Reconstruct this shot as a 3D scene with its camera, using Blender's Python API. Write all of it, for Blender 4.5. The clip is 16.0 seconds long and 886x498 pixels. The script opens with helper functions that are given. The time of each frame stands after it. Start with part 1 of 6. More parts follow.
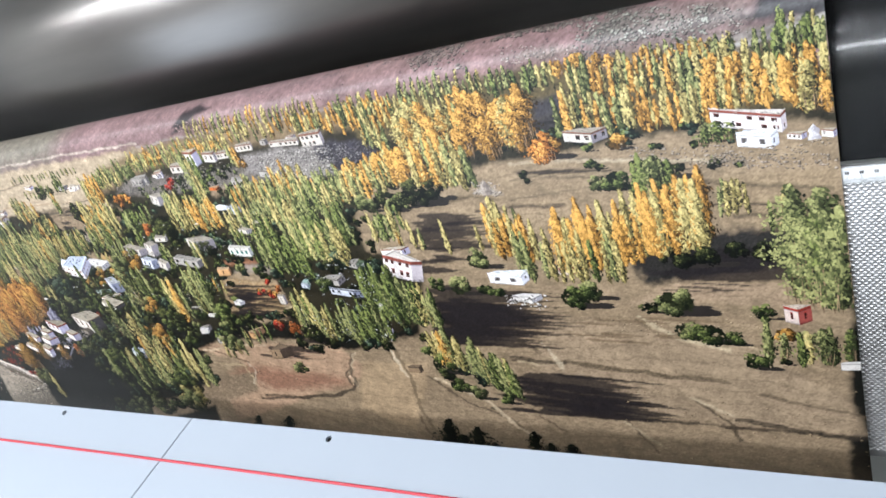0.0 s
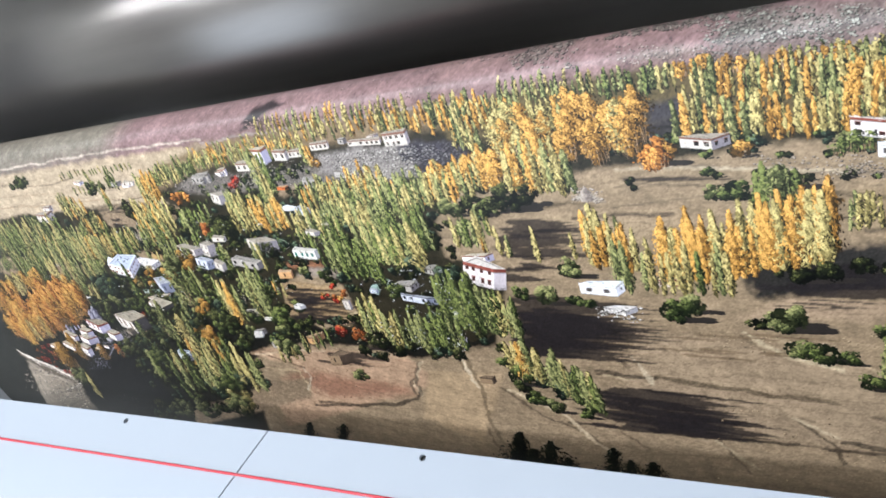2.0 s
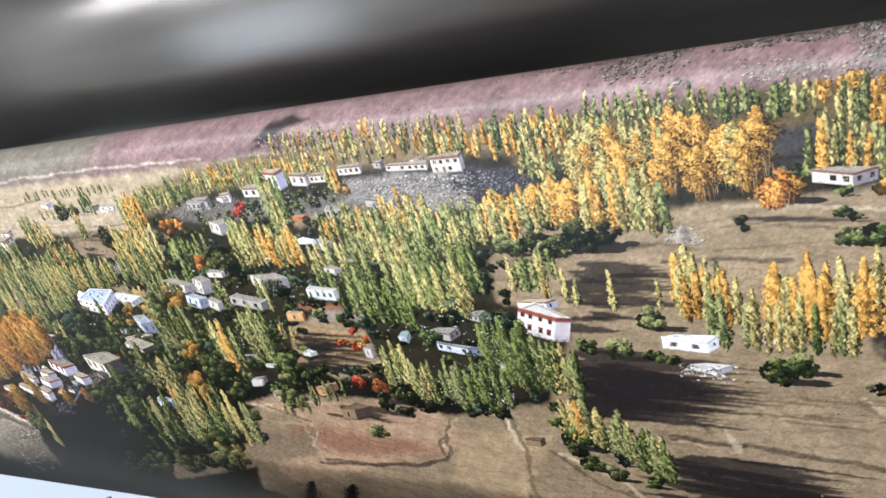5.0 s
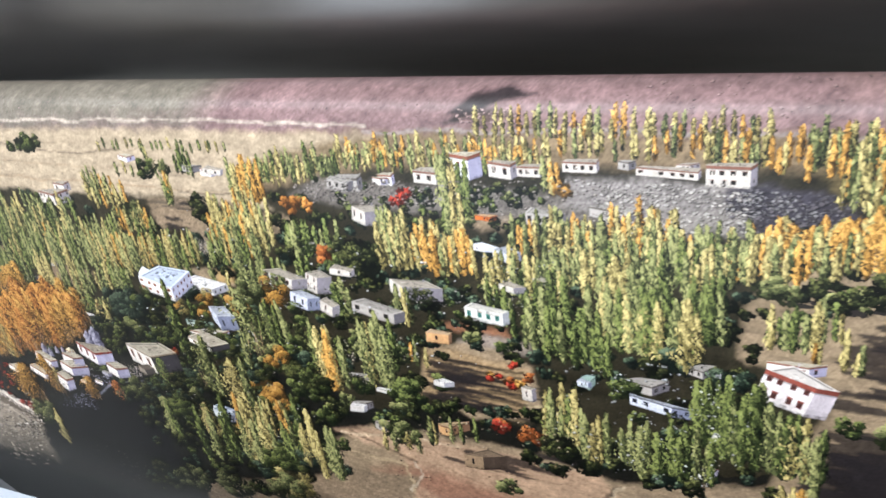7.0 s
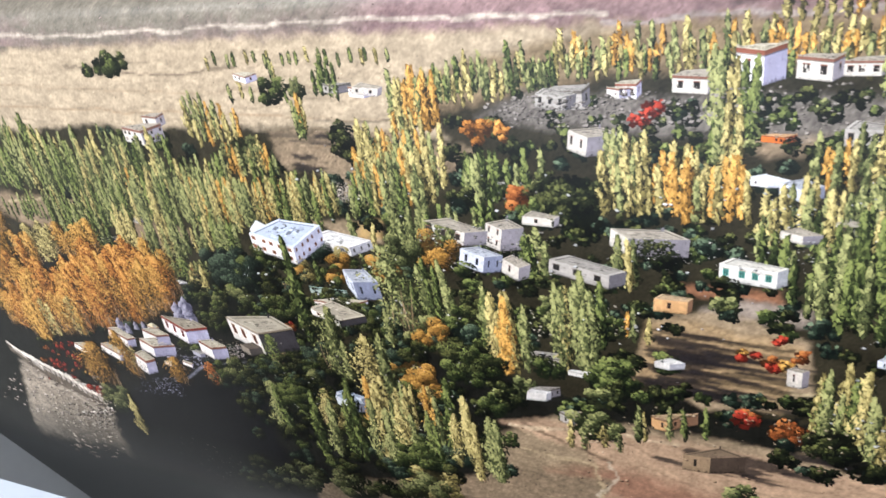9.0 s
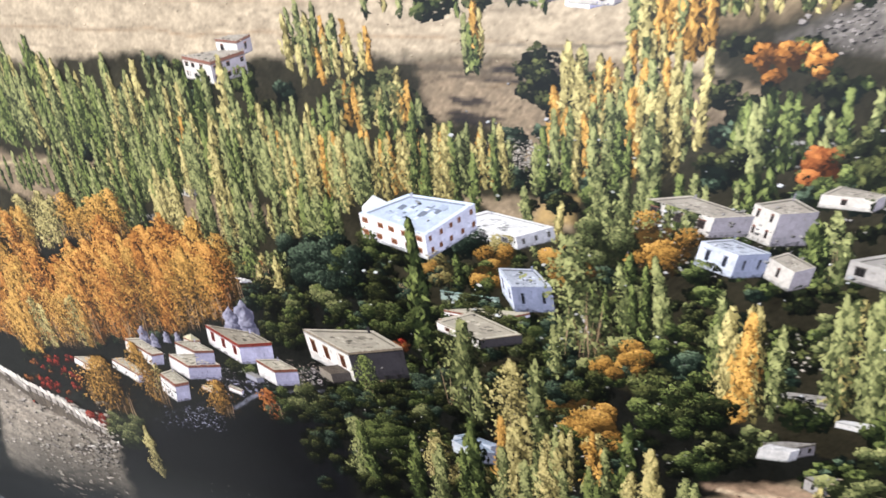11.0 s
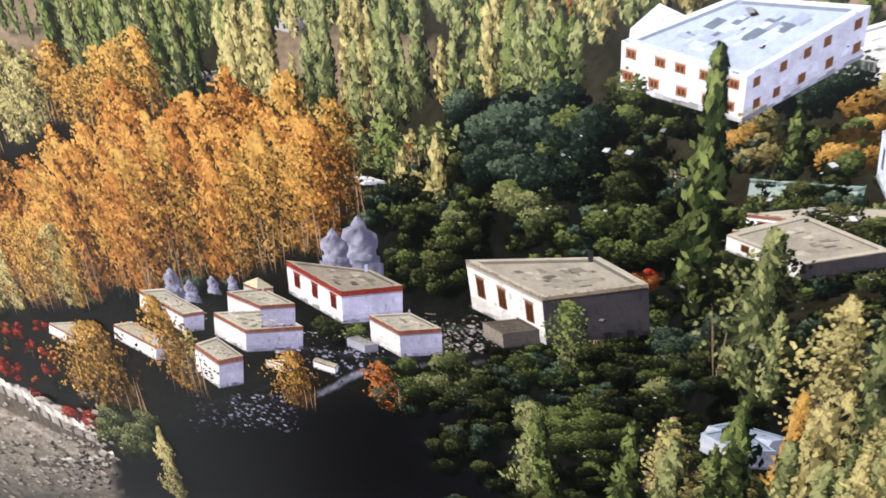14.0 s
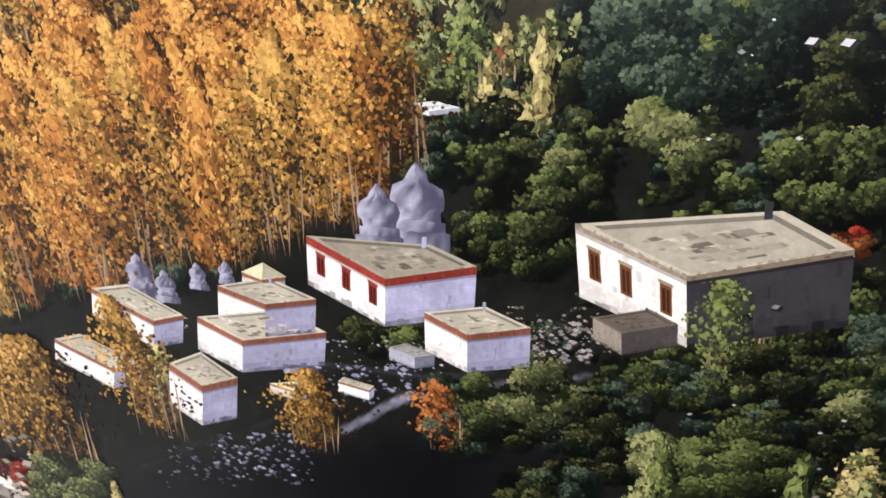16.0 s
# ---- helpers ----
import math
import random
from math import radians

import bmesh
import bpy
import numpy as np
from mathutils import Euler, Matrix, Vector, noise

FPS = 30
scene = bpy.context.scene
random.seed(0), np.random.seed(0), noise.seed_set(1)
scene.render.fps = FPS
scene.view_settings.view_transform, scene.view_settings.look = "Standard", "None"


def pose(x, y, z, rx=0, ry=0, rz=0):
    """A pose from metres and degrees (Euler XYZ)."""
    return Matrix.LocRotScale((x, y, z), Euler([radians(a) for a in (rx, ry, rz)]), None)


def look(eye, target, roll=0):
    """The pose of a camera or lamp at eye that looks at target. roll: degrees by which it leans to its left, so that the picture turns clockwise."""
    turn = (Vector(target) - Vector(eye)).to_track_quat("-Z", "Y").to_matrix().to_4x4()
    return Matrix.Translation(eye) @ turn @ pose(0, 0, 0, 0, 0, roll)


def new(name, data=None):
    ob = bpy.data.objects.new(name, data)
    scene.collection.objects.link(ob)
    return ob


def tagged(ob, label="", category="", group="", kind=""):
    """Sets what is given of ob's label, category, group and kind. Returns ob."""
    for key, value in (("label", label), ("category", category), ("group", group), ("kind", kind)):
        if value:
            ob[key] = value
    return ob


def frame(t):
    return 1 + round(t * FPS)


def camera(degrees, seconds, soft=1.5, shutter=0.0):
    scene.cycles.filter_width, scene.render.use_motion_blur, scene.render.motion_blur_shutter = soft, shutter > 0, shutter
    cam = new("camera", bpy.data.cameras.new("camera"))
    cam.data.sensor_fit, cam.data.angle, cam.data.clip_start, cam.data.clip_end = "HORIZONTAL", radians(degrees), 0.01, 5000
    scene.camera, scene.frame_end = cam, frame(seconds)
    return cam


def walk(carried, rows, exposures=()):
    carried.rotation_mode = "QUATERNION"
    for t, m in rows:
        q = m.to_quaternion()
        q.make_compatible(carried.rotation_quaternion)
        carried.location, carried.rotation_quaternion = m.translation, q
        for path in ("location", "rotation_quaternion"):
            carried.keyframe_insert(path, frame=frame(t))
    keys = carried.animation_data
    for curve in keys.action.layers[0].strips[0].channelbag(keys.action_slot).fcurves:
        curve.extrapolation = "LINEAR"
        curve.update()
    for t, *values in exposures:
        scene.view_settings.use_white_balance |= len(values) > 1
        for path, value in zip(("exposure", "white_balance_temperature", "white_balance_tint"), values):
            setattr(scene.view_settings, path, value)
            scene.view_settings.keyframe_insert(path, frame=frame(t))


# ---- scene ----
# ---- camera and walk ----
cam = camera(59.5, 16.0, 1.7, 0.3)
ROWS = [
    (0.0, 0.7991, -0.5476, 1.4365, 54.81, 21.82, 23.79),
    (0.5, 0.7811, -0.5478, 1.4404, 55.01, 21.79, 23.82),
    (1.0, 0.7557, -0.5471, 1.4416, 54.95, 21.71, 23.85),
    (1.5, 0.7283, -0.5488, 1.4442, 55.02, 21.55, 24.00),
    (2.0, 0.7011, -0.5493, 1.4565, 54.74, 20.90, 24.26),
    (2.5, 0.6796, -0.5425, 1.4841, 53.34, 19.51, 24.48),
    (3.0, 0.6437, -0.5154, 1.5186, 50.59, 18.47, 23.43),
    (5.5, 0.5071, -0.4780, 1.4312, 55.44, 18.35, 21.24),
    (6.0, 0.4302, -0.4684, 1.4323, 54.98, 16.22, 21.07),
    (6.5, 0.3608, -0.4534, 1.4326, 55.59, 13.28, 22.66),
    (7.0, 0.3014, -0.4400, 1.4133, 55.37, 10.44, 22.81),
    (7.5, 0.2441, -0.4293, 1.3779, 55.33, 10.33, 23.35),
    (8.0, 0.1944, -0.4147, 1.3518, 54.18, 11.65, 23.00),
    (8.5, 0.1502, -0.4001, 1.3409, 53.13, 12.95, 22.06),
    (9.0, 0.1019, -0.3933, 1.3350, 53.32, 11.13, 22.79),
    (11.5, -0.1481, -0.3120, 1.2267, 53.70, 6.71, 20.62),
    (12.0, -0.2005, -0.3015, 1.2185, 52.64, 4.86, 20.40),
    (12.5, -0.2388, -0.2882, 1.2069, 51.49, 1.36, 20.95),
    (13.0, -0.2583, -0.2804, 1.1709, 50.43, 1.02, 18.67),
    (13.5, -0.2730, -0.2691, 1.1323, 51.36, 2.44, 17.01),
    (14.0, -0.2877, -0.2585, 1.1083, 53.19, 4.14, 16.05),
    (14.5, -0.3122, -0.2437, 1.0855, 54.36, 3.51, 15.56),
    (15.0, -0.3246, -0.2302, 1.0655, 54.35, 2.65, 14.48),
    (15.5, -0.3403, -0.2179, 1.0412, 55.28, 3.04, 13.50),
    (16.0, -0.3493, -0.2079, 1.0315, 56.60, 2.86, 13.26),
]
walk(cam, [(t, pose(*row)) for t, *row in ROWS],
     exposures=[(0.0, -0.05, 5950, 8), (5.5, -0.05, 5950, 8), (9.0, -0.05, 6100, 10), (12.0, -0.04, 6050, 11), (16.0, -0.04, 6250, 13)])

# ---- world and lamps ----
world = bpy.data.worlds.new("workshop_air")
scene.world = world
world.use_nodes = True
world.node_tree.nodes["Background"].inputs[0].default_value = (0.75, 0.85, 1.0, 1)
world.node_tree.nodes["Background"].inputs[1].default_value = 0.05


def area_lamp(name, x, y, z, sx, sy, power, target, colour=(1.0, 0.985, 0.97)):
    data = bpy.data.lights.new(name, "AREA")
    data.shape, data.size, data.size_y, data.energy, data.color = "RECTANGLE", sx, sy, power, colour
    ob = new(name, data)
    ob.matrix_world = look((x, y, z), target)
    return ob


# tubes of the ceiling fixtures, and the daylight in the open doorway
TUBES = [(-1.1, -1.3, 2.93), (0.2, -1.9, 2.93)]
for k, (tx, ty, tz) in enumerate(TUBES):
    area_lamp("tube_light", tx, ty, tz, 3.4, 0.09, 96, (tx, ty, 0))
area_lamp("window_daylight", -0.8, -2.95, 1.0, 2.0, 1.9, 40, (-0.8, 0, 1.0), (0.84, 0.92, 1.0))

# ---- materials ----


def srgb(c):
    return tuple(((v / 255) / 12.92 if v <= 10.31 else ((v / 255 + 0.055) / 1.055) ** 2.4) for v in c)


def material(name, base, rough=0.5, metal=0.0, grain=0.1, scale=60.0, bump=0.05, bump_scale=400.0, spec=0.5, stretch=(1, 1, 1), coat=0.0):
    """A painted, metal or stone surface: base colour varied at two scales, with fine relief and uneven gloss."""
    m = bpy.data.materials.new(name)
    m.use_nodes = True
    nt = m.node_tree
    b = nt.nodes["Principled BSDF"]
    geo = nt.nodes.new("ShaderNodeTexCoord")
    mp = nt.nodes.new("ShaderNodeMapping")
    mp.inputs["Scale"].default_value = stretch
    nt.links.new(geo.outputs["Object"], mp.inputs["Vector"])
    n1, n2 = nt.nodes.new("ShaderNodeTexNoise"), nt.nodes.new("ShaderNodeTexNoise")
    n1.inputs["Scale"].default_value, n1.inputs["Detail"].default_value = scale * 0.12, 5
    n2.inputs["Scale"].default_value, n2.inputs["Detail"].default_value = scale, 4
    mix = nt.nodes.new("ShaderNodeMath")
    mix.operation = "MULTIPLY_ADD"
    mix.inputs[1].default_value = 0.5
    for n in (n1, n2):
        nt.links.new(mp.outputs[0], n.inputs["Vector"])
    nt.links.new(n1.outputs["Fac"], mix.inputs[0])
    half = nt.nodes.new("ShaderNodeMath")
    half.operation = "MULTIPLY"
    half.inputs[1].default_value = 0.5
    nt.links.new(n2.outputs["Fac"], half.inputs[0])
    nt.links.new(half.outputs[0], mix.inputs[2])
    ramp = nt.nodes.new("ShaderNodeValToRGB")
    ramp.color_ramp.elements[0].position, ramp.color_ramp.elements[1].position = 0.32, 0.68
    ramp.color_ramp.elements[0].color = (*[c * (1 - grain) for c in base], 1)
    ramp.color_ramp.elements[1].color = (*[min(1, c * (1 + grain)) for c in base], 1)
    nt.links.new(mix.outputs[0], ramp.inputs[0])
    nt.links.new(ramp.outputs[0], b.inputs["Base Color"])
    rr = nt.nodes.new("ShaderNodeMapRange")
    rr.inputs["To Min"].default_value, rr.inputs["To Max"].default_value = rough * 0.85, min(1, rough * 1.15)
    nt.links.new(n2.outputs["Fac"], rr.inputs["Value"])
    nt.links.new(rr.outputs[0], b.inputs["Roughness"])
    b.inputs["Metallic"].default_value = metal
    b.inputs["Specular IOR Level"].default_value = spec
    b.inputs["Coat Weight"].default_value = coat
    if bump:
        n3 = nt.nodes.new("ShaderNodeTexNoise")
        n3.inputs["Scale"].default_value = bump_scale
        bp = nt.nodes.new("ShaderNodeBump")
        bp.inputs["Strength"].default_value, bp.inputs["Distance"].default_value = bump, 0.001
        nt.links.new(mp.outputs[0], n3.inputs["Vector"])
        nt.links.new(n3.outputs["Fac"], bp.inputs["Height"])
        nt.links.new(bp.outputs[0], b.inputs["Normal"])
    return m


def ink(name, fine, amount, rough=0.42):
    """Printed ink on satin paper: the colour laid down piece by piece, mottled by fine noise, with the paper's satin gloss."""
    m = bpy.data.materials.new(name)
    m.use_nodes = True
    nt = m.node_tree
    b = nt.nodes["Principled BSDF"]
    at = nt.nodes.new("ShaderNodeAttribute")
    at.attribute_name = "ink"
    tc = nt.nodes.new("ShaderNodeTexCoord")
    n1, n2 = nt.nodes.new("ShaderNodeTexNoise"), nt.nodes.new("ShaderNodeTexNoise")
    n1.inputs["Scale"].default_value, n1.inputs["Detail"].default_value, n1.inputs["Roughness"].default_value = fine, 6, 0.72
    n2.inputs["Scale"].default_value, n2.inputs["Detail"].default_value = fine * 0.18, 4
    add = nt.nodes.new("ShaderNodeMath")
    add.operation = "ADD"
    for n in (n1, n2):
        nt.links.new(tc.outputs["Object"], n.inputs["Vector"])
    nt.links.new(n1.outputs["Fac"], add.inputs[0])
    nt.links.new(n2.outputs["Fac"], add.inputs[1])
    mr = nt.nodes.new("ShaderNodeMapRange")
    mr.inputs["From Min"].default_value, mr.inputs["From Max"].default_value = 0.6, 1.4
    mr.inputs["To Min"].default_value, mr.inputs["To Max"].default_value = 1 - amount, 1 + amount
    nt.links.new(add.outputs[0], mr.inputs["Value"])
    vm = nt.nodes.new("ShaderNodeVectorMath")
    vm.operation = "SCALE"
    nt.links.new(at.outputs["Color"], vm.inputs[0])
    nt.links.new(mr.outputs[0], vm.inputs["Scale"])
    nt.links.new(vm.outputs[0], b.inputs["Base Color"])
    b.inputs["Roughness"].default_value = rough
    b.inputs["Specular IOR Level"].default_value = 0.27
    n3 = nt.nodes.new("ShaderNodeTexNoise")
    n3.inputs["Scale"].default_value = 900
    bp = nt.nodes.new("ShaderNodeBump")
    bp.inputs["Strength"].default_value, bp.inputs["Distance"].default_value = 0.08, 0.0005
    nt.links.new(tc.outputs["Object"], n3.inputs["Vector"])
    nt.links.new(n3.outputs["Fac"], bp.inputs["Height"])
    nt.links.new(bp.outputs[0], b.inputs["Normal"])
    return m


INK_GROUND = ink("ink_ground", 420, 0.34, 0.36)
INK_LEAF = ink("ink_leaf", 700, 0.3, 0.36)
INK_WALL = ink("ink_wall", 500, 0.26, 0.36)
WHITE_SHEET = material("white_powder_coat", (0.335, 0.365, 0.415), 0.3, grain=0.008, scale=20, bump=0.03, bump_scale=900)
STEEL = material("brushed_steel", (0.52, 0.51, 0.51), 0.42, 0.9, 0.08, 90, 0.05, 1200)
BLACK_GLOSS = material("black_gloss_panel", (0.012, 0.013, 0.015), 0.22, grain=0.2, scale=40, bump=0.02, bump_scale=500, coat=0.2)
DARK_METAL = material("dark_anodised_metal", (0.19, 0.175, 0.165), 0.31, 0.9, 0.12, 50, 0.03, 700, stretch=(0.15, 1, 1))
RULE_WHITE = material("ruler_enamel", (0.74, 0.75, 0.76), 0.4, grain=0.04)
RULE_BLACK = material("ruler_marks", (0.05, 0.05, 0.055), 0.5, grain=0.1)
RED_CORD = material("red_cord", (0.44, 0.025, 0.04), 0.35, grain=0.15, scale=300, bump=0.2, bump_scale=1500)
DARK_HOLE = material("dark_steel", (0.03, 0.03, 0.03), 0.4, 0.6)
PLASTER = material("workshop_plaster", (0.55, 0.55, 0.53), 0.85, grain=0.06, scale=8)
CONCRETE = material("workshop_floor", (0.28, 0.28, 0.27), 0.6, grain=0.12, scale=10)
CEILING = material("ceiling_paint", (0.6, 0.6, 0.58), 0.9, grain=0.04, scale=8)
FIXTURE = material("fixture_enamel", (0.7, 0.7, 0.7), 0.4, grain=0.03)
GREY_CABINET = material("grey_cabinet_paint", (0.34, 0.35, 0.37), 0.45, grain=0.06, scale=30)

# ---- builders ----
SLOPE = 82.0
# frame of the hanging sheet: x along it, y up it, z out of it
SHEET = pose(0.75, 0.0, 1.05, SLOPE, 0, 0)


def mesh_of(name, verts, faces, mat, colours=None, smooth=False):
    me = bpy.data.meshes.new(name)
    me.from_pydata(verts, [], faces)
    me.materials.append(mat)
    if colours is not None:
        a = me.color_attributes.new("ink", "FLOAT_COLOR", "POINT")
        flat = np.ones((len(verts), 4), np.float32)
        flat[:, :3] = colours
        a.data.foreach_set("color", flat.ravel())
    if smooth:
        me.polygons.foreach_set("use_smooth", [True] * len(me.polygons))
    me.update()
    return me


def part(name, bm, mat, parent=None, label="", smooth=False):
    me = bpy.data.meshes.new(name)
    bm.to_mesh(me)
    bm.free()
    me.materials.append(mat)
    if smooth:
        me.polygons.foreach_set("use_smooth", [True] * len(me.polygons))
    ob = new(name, me)
    ob.parent = parent
    return tagged(ob, label)


def box(bm, x0, y0, z0, x1, y1, z1, bevel=0.0):
    r = bmesh.ops.create_cube(bm, size=1.0)["verts"]
    bmesh.ops.scale(bm, vec=(x1 - x0, y1 - y0, z1 - z0), verts=r)
    bmesh.ops.translate(bm, vec=((x0 + x1) / 2, (y0 + y1) / 2, (z0 + z1) / 2), verts=r)
    if bevel:
        es = list({e for v in r for e in v.link_edges})
        bmesh.ops.bevel(bm, geom=es, offset=bevel, segments=2, affect="EDGES")
    return bm


def rod(bm, x0, x1, y, z, r, n=24, wobble=0.0, steps=1):
    """A rod or cord along x."""
    rings = []
    for i in range(steps + 1):
        x = x0 + (x1 - x0) * i / steps
        dy = wobble * noise.noise((x * 3, 1.7, 0))
        rings.append([bm.verts.new((x, y + dy + r * math.cos(2 * math.pi * k / n), z + r * math.sin(2 * math.pi * k / n))) for k in range(n)])
    for a, b in zip(rings, rings[1:]):
        for k in range(n):
            bm.faces.new((a[k], a[(k + 1) % n], b[(k + 1) % n], b[k]))
    bm.faces.new(rings[0])
    bm.faces.new(rings[-1][::-1])
    bmesh.ops.recalc_face_normals(bm, faces=bm.faces)
    return bm


def thing(name, label, category, group="", kind="", place=None):
    ob = tagged(new(name), label, category, group, kind)
    ob.matrix_world = place if place is not None else Matrix()
    return ob


# ---- room ----
def slab(name, x0, y0, z0, x1, y1, z1, mat):
    ob = part(name, box(bmesh.new(), x0, y0, z0, x1, y1, z1), mat)
    return tagged(ob, kind="structure")


slab("floor", -3, -3.1, -0.1, 3, 1.2, 0, CONCRETE)
slab("ceiling", -3, -3.1, 3.0, 3, 1.2, 3.1, CEILING)
slab("wall_north", -3, 1.2, 0, 3, 1.3, 3, PLASTER)
bm = box(bmesh.new(), -3, -3.1, 0, -1.8, -3.0, 3)
box(bm, 0.2, -3.1, 0, 3, -3.0, 3)
box(bm, -1.8, -3.1, 2.0, 0.2, -3.0, 3)
tagged(part("wall_south", bm, PLASTER), kind="structure")
slab("ground", -8, -12, -0.12, 8, -3.1, -0.02, CONCRETE)
slab("wall_west", -3.1, -3.1, 0, -3, 1.2, 3, PLASTER)
slab("wall_east", 3, -3.1, 0, 3.1, 1.2, 3, PLASTER)
for tx, ty, tz in TUBES:
    fx = thing("ceiling_light", "white enamel ceiling light with long tubes", "ceiling light", "workshop ceiling lights", place=pose(tx, ty, 0))
    part("housing", box(bmesh.new(), -1.75, -0.08, 2.94, 1.75, 0.08, 3.0, 0.006), FIXTURE, fx)

# ---- the printer ----
X0, X1 = -1.72, 0.32
printer = thing("printer", "large roll printer with white shelf, steel platen and dark roller", "printer", place=SHEET)
# steel platen behind the sheet, embossed with rows of lens-shaped dents
PW, PH = 0.0052, 0.0026
pu, pv = np.arange(-0.05, 0.121, 0.00065), np.arange(-0.30, -0.0119, 0.00065)
gu, gv = np.meshgrid(pu, pv)
row = np.floor(gv / PH)
du = (gu / PW + 0.5 * (row % 2)) % 1.0 - 0.5
dv = (gv / PH) % 1.0 - 0.5
dent = np.clip(1 - (du / 0.46) ** 2 - (dv / 0.40) ** 2, 0, 1)
pz = -0.0045 - 0.0012 * dent
nv, nu = gu.shape
ids = np.arange(nu * nv).reshape(nv, nu)
quads = np.stack([ids[:-1, :-1], ids[:-1, 1:], ids[1:, 1:], ids[1:, :-1]], -1).reshape(-1, 4)
ob = new("platen", mesh_of("platen", np.stack([gu, gv, pz], -1).reshape(-1, 3).tolist(), quads.tolist(), STEEL, smooth=True))
ob.parent = printer
tagged(ob, "brushed steel platen embossed with rows of lens-shaped dents")
part("platen_plate", box(bmesh.new(), X0, -0.31, -0.012, X1, -0.0005, -0.0065, 0.001), STEEL, printer)
ruler = part("ruler", box(bmesh.new(), X0, -0.0135, -0.0058, X1, 0.0, -0.0028, 0.0004), RULE_WHITE, printer, "white enamel ruler with black centimetre marks")
bm = bmesh.new()
for k in range(-5, 120):
    u = 0.002 + k * 0.001
    long = 0.0065 if k % 10 == 0 else (0.005 if k % 5 == 0 else 0.0036)
    box(bm, u - 0.00012, -0.0132, -0.0029, u + 0.00012, -0.0132 + long, -0.00265)
part("tick_marks", bm, RULE_BLACK, ruler)
for k in range(0, 12):
    for j in range(2):
        bm = box(bmesh.new(), 0.0008 + k * 0.01 + j * 0.0016, -0.0056, -0.0029, 0.0020 + k * 0.01 + j * 0.0016, -0.0030, -0.00265)
        part("numeral_bar", bm, RULE_BLACK, ruler)


def bowed(name, u0, u1, v0, v1, n0, bow, thick, mat, label):
    """A panel along the sheet that bows out towards the front."""
    bm = bmesh.new()
    front, back = [], []
    for i in range(33):
        f = i / 32
        v = v0 + (v1 - v0) * f
        n = n0 + bow * math.sin(math.pi * f)
        front.append([bm.verts.new((u, v, n)) for u in (u0, u1)])
        back.append([bm.verts.new((u, v, n - thick)) for u in (u0, u1)])
    for i in range(32):
        bm.faces.new((front[i][0], front[i][1], front[i + 1][1], front[i + 1][0]))
        bm.faces.new((back[i][1], back[i][0], back[i + 1][0], back[i + 1][1]))
    for a, b in ((front, back),):
        bm.faces.new((a[0][1], a[0][0], b[0][0], b[0][1]))
        bm.faces.new((a[-1][0], a[-1][1], b[-1][1], b[-1][0]))
    return part(name, bm, mat, printer, label, True)


bowed("rear_panel", X0, -0.022, 0.0015, 0.105, -0.030, 0.012, 0.01, BLACK_GLOSS, "glossy black bowed panel above the platen")
bm = bmesh.new()
arc = [(0.0015 + 0.185 * math.sin(a), -0.012 - 0.185 * (1 - math.cos(a))) for a in np.linspace(0, 1.7, 96)]
rows_ = [[bm.verts.new((u, v, n)) for u in (-0.02, X1)] for v, n in arc]
for r0, r1 in zip(rows_, rows_[1:]):
    bm.faces.new((r0[0], r0[1], r1[1], r1[0]))
bmesh.ops.solidify(bm, geom=bm.faces[:], thickness=0.004)
part("side_cover", bm, BLACK_GLOSS, printer, "glossy black cover curving back above the ruler")
ROLL_R, ROLL_N, ROLL_V = 0.13, -0.20, 0.221
part("roller", rod(bmesh.new(), X0, -0.022, ROLL_V, ROLL_N, ROLL_R, 160), DARK_METAL, printer, "large dark glossy metal roller behind the sheet's upper end", True)
for u in (X0 - 0.06, X1):
    part("end_housing", box(bmesh.new(), u, -1.02, -0.34, u + 0.06, ROLL_V + 0.15, 0.04, 0.008), GREY_CABINET, printer)

# white shelf in front of the sheet's lower end; in its frame x runs along the back edge and y is minus towards the front
SHELF_X0, SHELF_X1, SHELF_D, SKEW = -0.80, 0.75, 0.20, -0.36
ALONG = Vector((1, -0.0477, -0.0509)).normalized()
BACK = Vector((-0.0015, 0.0173, -0.0437)).normalized()
UP = ALONG.cross(BACK)
SHELF = SHEET @ Matrix.Translation((-0.5892, -0.1024, 0.2218)) @ Matrix((ALONG, BACK, UP)).transposed().to_4x4()


